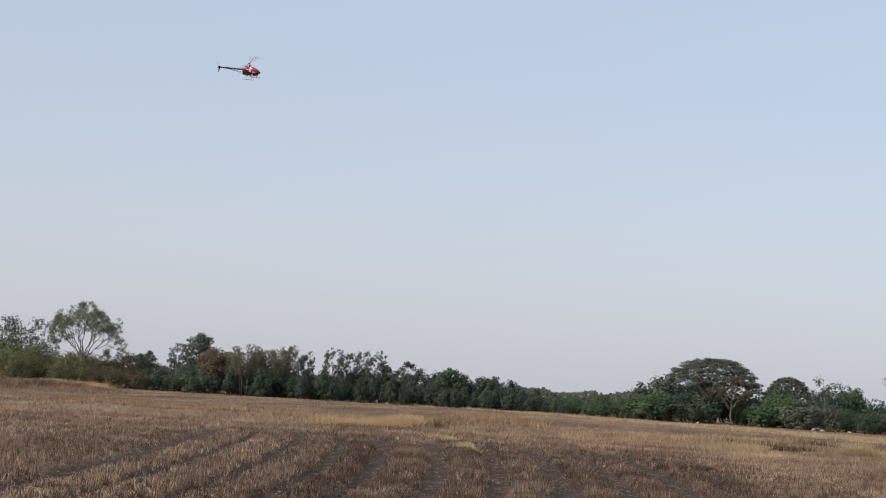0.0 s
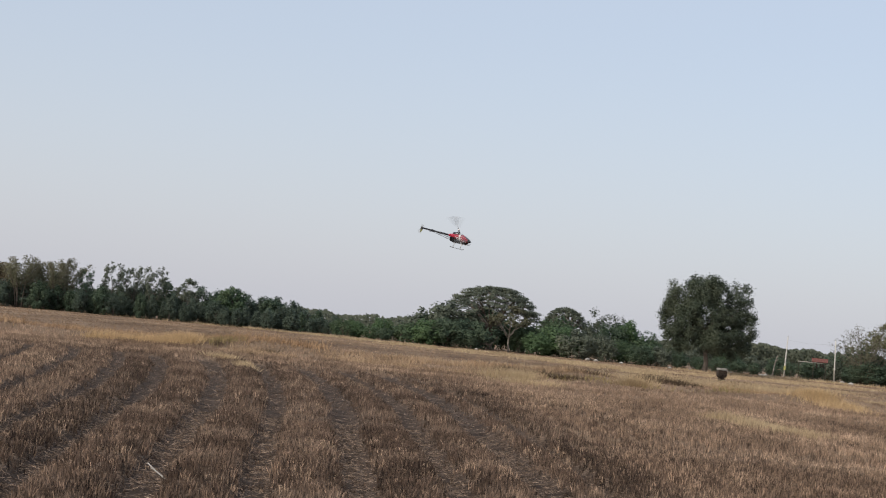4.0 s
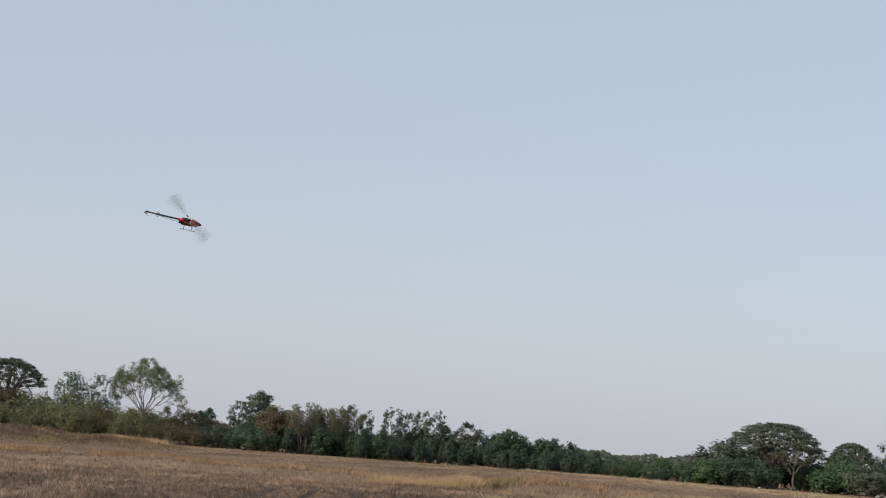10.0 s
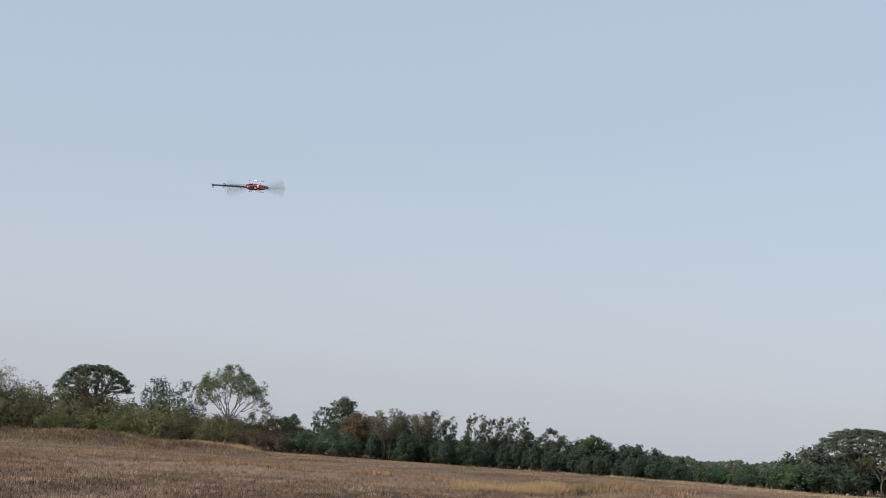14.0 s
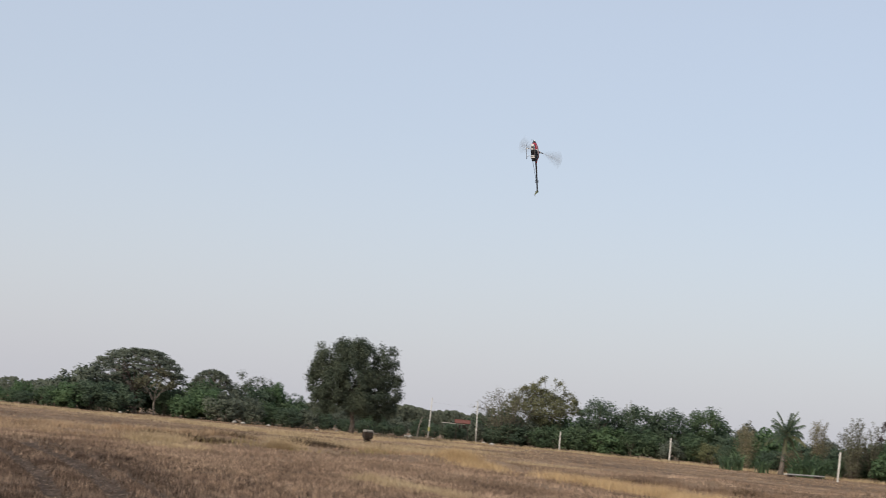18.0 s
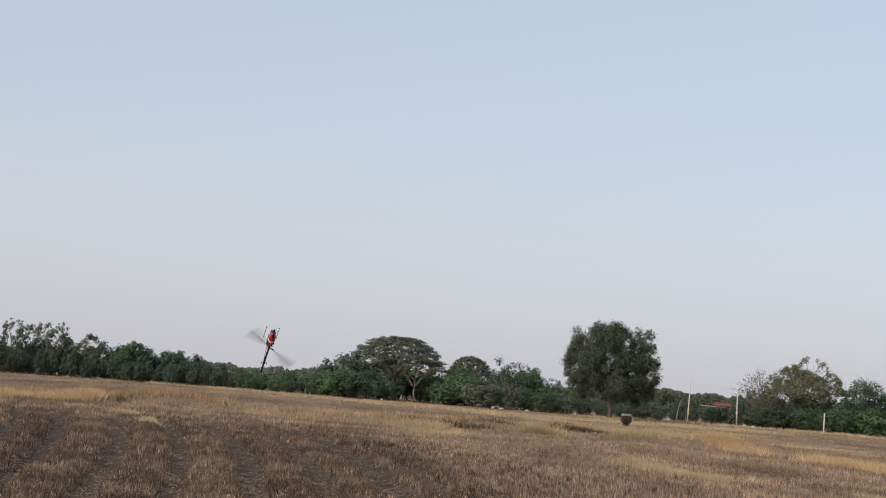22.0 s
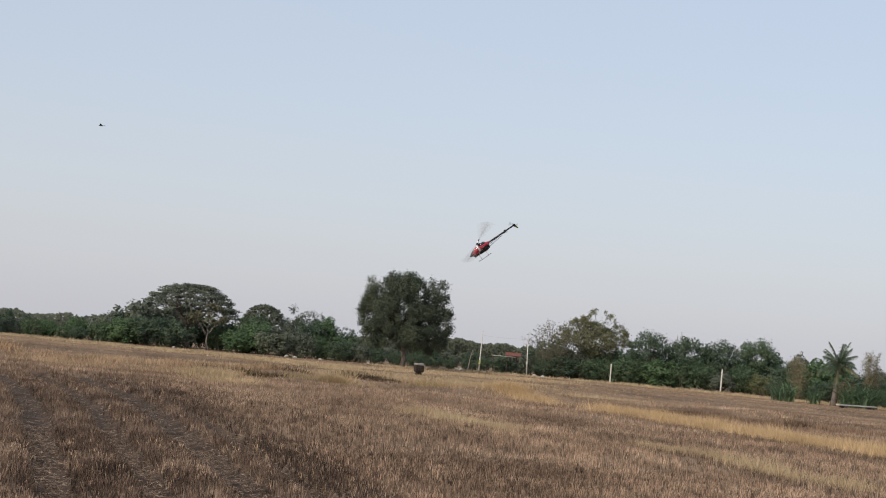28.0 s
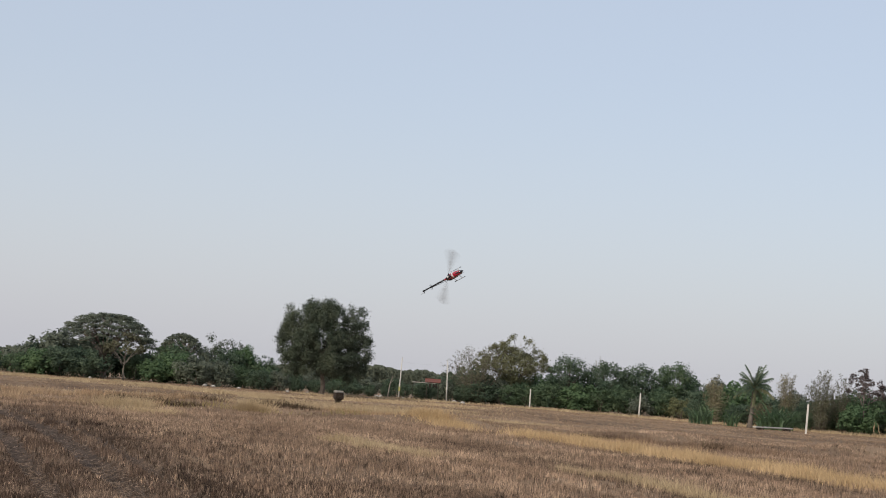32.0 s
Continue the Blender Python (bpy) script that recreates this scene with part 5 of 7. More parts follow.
# loose pale stick between the rows
ob = thing("stick", "pale broken stick lying on bare soil", "stick", at=pose(-2.95, 14.7, 0.03, 0, 0, 121))
bm = bmesh.new()
tube(bm, [(-0.26, 0, 0.0), (0.0, 0.008, 0.04), (0.26, -0.008, 0.078)], [0.007, 0.008, 0.006], 6)
part("shaft", bm, SACK, ob)
bm = bmesh.new()
tube(bm, [(0.02, 0.01, 0.045), (0.07, 0.03, 0.055)], [0.005, 0.003], 5)
part("splinter", bm, SACK, ob)

# ---- the model helicopter ----
RED = material("glossy_red_paint", ((0.35, 0.012, 0.03), (0.42, 0.018, 0.045)), 0.25, 3, coat=0.6, gloss=0.5)
BODY_WHITE = material("glossy_white_paint", ((0.74, 0.72, 0.71), (0.8, 0.78, 0.77)), 0.25, 3, coat=0.5, gloss=0.5)
CARBON = material("black_carbon", ((0.01, 0.01, 0.012), (0.022, 0.022, 0.025)), 0.5, 60, gloss=0.35)
GLASS_DARK = material("dark_visor", ((0.012, 0.012, 0.016), (0.02, 0.02, 0.026)), 0.12, 3, coat=0.8, gloss=0.5)
ALLOY = material("grey_alloy", ((0.4, 0.41, 0.43), (0.55, 0.56, 0.58)), 0.3, 20, metal=0.9)
SKID_WHITE = material("white_nylon", ((0.6, 0.6, 0.6), (0.72, 0.72, 0.72)), 0.5, 10)
FIN_YELLOW = material("yellow_green_fin", ((0.22, 0.235, 0.09), (0.31, 0.32, 0.14)), 0.4, 8)


def spinning(name, tone, share):
    """A blade swept by its own speed: thin, and only partly covering what is behind."""
    m = material(name, ((tone, tone, tone * 1.02), (tone * 1.25, tone * 1.25, tone * 1.27)), 0.5, 6)
    t = m.node_tree
    tr = t.nodes.new("ShaderNodeBsdfTransparent")
    mx = t.nodes.new("ShaderNodeMixShader")
    mx.inputs[0].default_value = share
    t.links.new(tr.outputs[0], mx.inputs[1])
    t.links.new(t.nodes["Principled BSDF"].outputs[0], mx.inputs[2])
    t.links.new(mx.outputs[0], t.nodes["Material Output"].inputs["Surface"])
    return m


BLADE = spinning("spinning_grey_blade", 0.2, 0.085)
BLADE_SPAR = spinning("spinning_blade_spar", 0.3, 0.3)
TAIL_BLADE = spinning("spinning_pale_tail_blade", 0.4, 0.2)


def loft(sections, sides=18, power=2.3):
    """Closed body through rings (y, half width, middle z, half height)."""
    bm = bmesh.new()
    rings = []
    for y, w, zc, hz in sections:
        ring = []
        for k in range(sides):
            a = 2 * math.pi * k / sides
            c, s = math.cos(a), math.sin(a)
            ring.append(bm.verts.new((w * math.copysign(abs(c) ** (2 / power), c), y, zc + hz * math.copysign(abs(s) ** (2 / power), s))))
        rings.append(ring)
    for r0, r1 in zip(rings, rings[1:]):
        for k in range(sides):
            bm.faces.new((r0[k], r0[(k + 1) % sides], r1[(k + 1) % sides], r1[k]))
    bm.faces.new(rings[0])
    bm.faces.new(rings[-1][::-1])
    bmesh.ops.recalc_face_normals(bm, faces=bm.faces)
    return bm


def hull(y):
    """Half width, middle z and half height of the canopy at y."""
    ys = (-0.235, -0.2, -0.14, -0.07, 0.0, 0.07, 0.14, 0.2, 0.25, 0.29)
    return (float(np.interp(y, ys, (0.02, 0.026, 0.04, 0.054, 0.062, 0.063, 0.057, 0.045, 0.029, 0.01))),
            float(np.interp(y, ys, (0.014, 0.016, 0.019, 0.021, 0.02, 0.014, 0.003, -0.011, -0.021, -0.027))),
            float(np.interp(y, ys, (0.021, 0.03, 0.05, 0.068, 0.078, 0.078, 0.07, 0.054, 0.033, 0.011))))


def hull_piece(y0, y1, grow=0.0, n=9):
    rows = []
    for k in range(n):
        y = y0 + (y1 - y0) * k / (n - 1)
        w, zc, hz = hull(y)
        rows.append((y, w + grow, zc, hz + grow))
    return loft(rows)


def side_stripe(s, y0, y1, z0, z1, n=12):
    """A thin band that lies on one side of the canopy, tapering to its ends."""
    bm = bmesh.new()
    lines = []
    for k in range(n):
        t = k / (n - 1)
        y = y0 + (y1 - y0) * t
        w, zc, hz = hull(y)
        mid, half = (z0 + z1) / 2, (z1 - z0) / 2 * math.sin(math.pi * (0.12 + 0.76 * t))
        line = []
        for z in (mid - half, mid, mid + half):
            q = min(0.98, abs(z / hz))
            line.append(bm.verts.new((s * (w * (1 - q ** 2.3) ** (1 / 2.3) + 0.003), y, zc + z)))
        lines.append(line)
    for a, b in zip(lines, lines[1:]):
        for q in range(2):
            bm.faces.new((a[q], a[q + 1], b[q + 1], b[q]))
    bmesh.ops.solidify(bm, geom=list(bm.faces), thickness=0.002)
    return bm


def fan(r0, r1, half, n=7):
    """A thin sector between two radii with a rounded outer end, coned up and pitched a little."""
    bm = bmesh.new()
    rows = []
    for k in range(n):
        q = -1 + 2 * k / (n - 1)
        ang = math.radians(half * q)
        end = r1 - (r1 - r0) * 0.09 * q * q
        rows.append([bm.verts.new((r * math.cos(ang), r * math.sin(ang), (0.03 + 0.1 * math.sin(ang)) * r)) for r in (r0, (r0 + end) / 2, end)])
    for a, b in zip(rows, rows[1:]):
        for q in range(2):
            bm.faces.new((a[q], a[q + 1], b[q + 1], b[q]))
    return bm


def rod(name, parent, mat, a, b, r0, r1=None, sides=8):
    bm = bmesh.new()
    tube(bm, [a, b], [r0, r1 or r0], sides)
    return part(name, bm, mat, parent, smooth=True)


def helicopter():
    ob = thing("model_helicopter", "red and black model helicopter in aerobatic flight", "helicopter")
    can = part("canopy", hull_piece(-0.2, 0.225), RED, ob, "glossy red canopy", smooth=True)
    part("nose_visor", hull_piece(0.226, 0.29, 0.0), GLASS_DARK, can, "dark visor at the nose", smooth=True)
    part("tail_cone", hull_piece(-0.235, -0.201, 0.002, 4), RED, can, smooth=True)
    for s in (-1, 1):
        for z0, z1, y0, y1 in ((-0.026, -0.01, -0.13, 0.19), (0.012, 0.028, -0.09, 0.1)):
            part("stripe", side_stripe(s, y0, y1, z0, z1), BODY_WHITE, can, "white stripe along the canopy side", smooth=True)
    part("collar", hull_piece(0.035, 0.07, 0.0025, 4), BODY_WHITE, can, "narrow white band round the canopy", smooth=True)
    # dark wedge of the windscreen along the top of the nose
    bm = bmesh.new()
    bmesh.ops.create_uvsphere(bm, u_segments=14, v_segments=8, radius=1)
    for v in bm.verts:
        v.co = Vector((v.co.x * 0.02, v.co.y * 0.07 + 0.185, 0.042 - 0.42 * (v.co.y * 0.07) + v.co.z * 0.014))
    part("windscreen", bm, GLASS_DARK, can, "dark wedge-shaped windscreen", smooth=True)
    # no hole is cut; a dark bulge paints the mast opening's shade
    bm = bmesh.new()
    bmesh.ops.create_uvsphere(bm, u_segments=14, v_segments=8, radius=1)
    for v in bm.verts:
        v.co = Vector((v.co.x * 0.036, v.co.y * 0.085 - 0.06, 0.09 + v.co.z * 0.022))
    part("mast_opening_shade", bm, GLASS_DARK, can, smooth=True)
    # lower frame and belly
    for s in (-1, 1):
        solid("side_frame", ob, CARBON, s * 0.05 - 0.012, s * 0.05 + 0.012, -0.15, 0.07, -0.1, 0.022, 0.01)
        for y in (-0.1, -0.01):
            solid("servo", ob, GLASS_DARK, s * 0.065 - 0.006, s * 0.065 + 0.006, y - 0.022, y + 0.022, -0.04, 0.0, 0.003)
    solid("battery", ob, CARBON, -0.044, 0.044, -0.01, 0.2, -0.105, -0.05, 0.015, "black battery pack")
    solid("battery_strap", ob, BODY_WHITE, -0.046, 0.046, 0.07, 0.09, -0.107, -0.048, 0.004, "pale strap round the battery")
    solid("belly_frame", ob, CARBON, -0.046, 0.046, -0.2, -0.02, -0.1, 0.0, 0.012)
    solid("belly_plate", ob, BODY_WHITE, -0.042, 0.042, 0.14, 0.2, -0.112, -0.085, 0.008, "white front belly plate")
    solid("belly_plate", ob, BODY_WHITE, -0.06, 0.06, -0.12, -0.085, -0.112, -0.085, 0.008, "white cross brace")
    bm = bmesh.new()
    tube(bm, [(0, -0.07, -0.02), (0, -0.07, 0.08)], [0.032, 0.032], 12)
    part("motor", bm, ALLOY, ob, smooth=True)
    # landing skids
    for y in (0.1, -0.07):
        bm = bmesh.new()
        pts = [(-0.118, y, -0.178), (-0.102, y, -0.155), (-0.064, y, -0.115), (0, y, -0.107), (0.064, y, -0.115), (0.102, y, -0.155), (0.118, y, -0.178)]
        tube(bm, pts, [0.007, 0.009, 0.011, 0.011, 0.011, 0.009, 0.007], 8)
        part("skid_strut", bm, SKID_WHITE, ob, "white arched strut", smooth=True)
    for s in (-1, 1):
        bm = bmesh.new()
        tube(bm, [(s * 0.118, -0.13, -0.181), (s * 0.118, 0.15, -0.181), (s * 0.118, 0.175, -0.171)], [0.006, 0.006, 0.005], 8)
        skid = part("skid_tube", bm, ALLOY, ob, smooth=True)
        for y in (-0.13, 0.172):
            rod("skid_cap", skid, CARBON, (s * 0.118, y - 0.008, -0.181 if y < 0 else -0.172), (s * 0.118, y + 0.008, -0.181 if y < 0 else -0.172), 0.0085)
    # tail
    boom = rod("tail_boom", ob, CARBON, (0, -0.18, 0.012), (0, -0.9, 0.012), 0.0185, 0.016, 10)
    for y in (-0.36, -0.66):
        rod("boom_clamp", boom, CARBON, (0, y - 0.013, 0.012), (0, y + 0.013, 0.012), 0.021, sides=10)
    for s in (-1, 1):
        rod("boom_support", ob, CARBON, (s * 0.034, -0.16, -0.075), (s * 0.014, -0.64, 0.0), 0.0042)
        # open loop of the stabiliser on the boom
        bm = bmesh.new()
        tube(bm, [(s * 0.016, -0.635, 0.008), (s * 0.046, -0.645, 0.008), (s * 0.052, -0.665, 0.008), (s * 0.042, -0.688, 0.008), (s * 0.016, -0.684, 0.008)], [0.005, 0.006, 0.007, 0.006, 0.005], 6)
        part("stabiliser", bm, CARBON, ob, smooth=True)
    solid("tail_case", ob, CARBON, -0.018, 0.018, -0.92, -0.875, -0.012, 0.036, 0.006)
    bm = bmesh.new()
    vs = [bm.verts.new(p) for p in ((-0.014, -0.865, 0.016), (-0.014, -0.92, 0.016), (-0.014, -0.965, -0.105), (-0.014, -0.942, -0.112), (-0.014, -0.895, -0.04))]
    f = bm.faces.new(vs)
    ext = bmesh.ops.extrude_face_region(bm, geom=[f])
    for g in ext["geom"]:
        if isinstance(g, bmesh.types.BMVert):
            g.co.x += 0.005
    bmesh.ops.recalc_face_normals(bm, faces=bm.faces)
    part("tail_fin", bm, FIN_YELLOW, ob, "yellow-green tail fin")
    rod("antenna", ob, CARBON, (0.03, 0.2, -0.05), (0.045, 0.31, -0.055), 0.0022)
    # mast and rotors
    rod("mast", ob, ALLOY, (0, 0, 0.07), (0, 0, 0.185), 0.008)
    rod("swashplate", ob, CARBON, (0, 0, 0.118), (0, 0, 0.132), 0.032, sides=14)
    for k in range(3):
        a = k * 2.094
        rod("servo_link", ob, ALLOY, (0.042 * math.cos(a), 0.042 * math.sin(a), 0.05), (0.03 * math.cos(a), 0.03 * math.sin(a), 0.124), 0.0035, sides=6)
    bm = bmesh.new()
    box(bm, -0.026, 0.026, -0.018, 0.018, -0.018, 0.018)
    bmesh.ops.bevel(bm, geom=list(bm.edges), offset=0.008, segments=2, affect="EDGES")
    rotor = part("main_rotor", bm, BODY_WHITE, ob, "white rotor head")
    for s in (0, 180):
        g = rod("blade_grip", rotor, CARBON, (0.026, 0, 0), (0.085, 0, 0), 0.013, 0.011)
        made = [g]
        # the swept blade: thin sheets, each narrower than the one below, so that its edges fade
        for k, (r0, r1, half) in enumerate(((0.11, 0.645, 20.0), (0.16, 0.63, 16.0), (0.22, 0.61, 11.0), (0.28, 0.58, 6.0))):
            b = part("rotor_blade", fan(r0, r1, half, 11), BLADE, rotor, "pale grey rotor blade spinning fast")
            b.location = (0, 0, 0.005 * (k - 2))
            made.append(b)
        bm = bmesh.new()
        tube(bm, [(0.085, 0, 0.0), (0.35, 0, 0.002), (0.62, 0, 0.008)], [0.008, 0.009, 0.007], 6)
        made.append(part("blade_spar", bm, BLADE_SPAR, rotor))
        for o in made:
            o.rotation_euler = (0, 0, radians(s))
    bm = bmesh.new()
    tube(bm, [(0, 0, -0.02), (0, 0, 0.02)], [0.013, 0.013], 10)
    tail = part("tail_rotor", bm, ALLOY, ob, smooth=True)
    for s in (0, 180):
        for k, half in enumerate((26.0, 13.0)):
            b = part("tail_blade", fan(0.02, 0.125 - 0.008 * k, half), TAIL_BLADE, tail, "pale tail blade spinning fast")
            b.rotation_euler = (0, 0, radians(s))
            b.location = (0, 0, 0.003 * k)
    return ob, rotor, tail


heli, main_rotor, tail_rotor = helicopter()


def bird():
    ob = thing("bird", "small dark bird gliding across the sky", "bird")
    dark = material("dark_feathers", ((0.03, 0.027, 0.025), (0.06, 0.055, 0.05)), 0.8, 10)
    bm = bmesh.new()
    tube(bm, [(0, -0.16, 0), (0, -0.08, 0.0), (0, 0.02, 0), (0, 0.11, 0.01), (0, 0.16, 0.01)], [0.012, 0.035, 0.05, 0.03, 0.006], 8)
    part("body", bm, dark, ob, smooth=True)
    for s in (-1, 1):
        me = fast_mesh("wing", [(s * 0.03, 0.07, 0.01), (s * 0.2, 0.06, 0.06), (s * 0.38, -0.05, 0.04), (s * 0.2, -0.06, 0.055), (s * 0.03, -0.06, 0.01), (s * 0.2, 0.0, 0.075)], [(0, 1, 5), (1, 2, 5), (2, 3, 5), (3, 4, 5), (4, 0, 5)])
        mesh_part("wing", me, dark, ob)
    me = fast_mesh("tail", [(-0.02, -0.14, 0), (0.02, -0.14, 0), (0.06, -0.28, 0), (-0.06, -0.28, 0)], [(0, 1, 2, 3)])
    mesh_part("tail", me, dark, ob)
    return ob


sky_bird = bird()


def insect():
    ob = thing("insect", "small dark fly that crosses close by", "insect")
    wing = material("clear_wing", ((0.3, 0.3, 0.3), (0.4, 0.4, 0.4)), 0.4, 10)
    dark = material("dull_shell", ((0.12, 0.12, 0.12), (0.2, 0.19, 0.18)), 0.4, 10)
    bm = bmesh.new()
    tube(bm, [(0, -0.004, 0), (0, -0.002, 0), (0, 0.001, 0.0003), (0, 0.0028, 0), (0, 0.0036, 0)], [0.0003, 0.0012, 0.0015, 0.0009, 0.0004], 8)
    part("body", bm, dark, ob, smooth=True)
    for s in (-1, 1):
        me = fast_mesh("wing", [(s * 0.001, 0.001, 0.001), (s * 0.004, 0.0012, 0.0022), (s * 0.0055, -0.0005, 0.0026), (s * 0.004, -0.002, 0.0022)], [(0, 1, 2, 3)])
        mesh_part("wing", me, wing, ob)
    return ob


fly = insect()
fly.scale = (0.25, 0.25, 0.25)

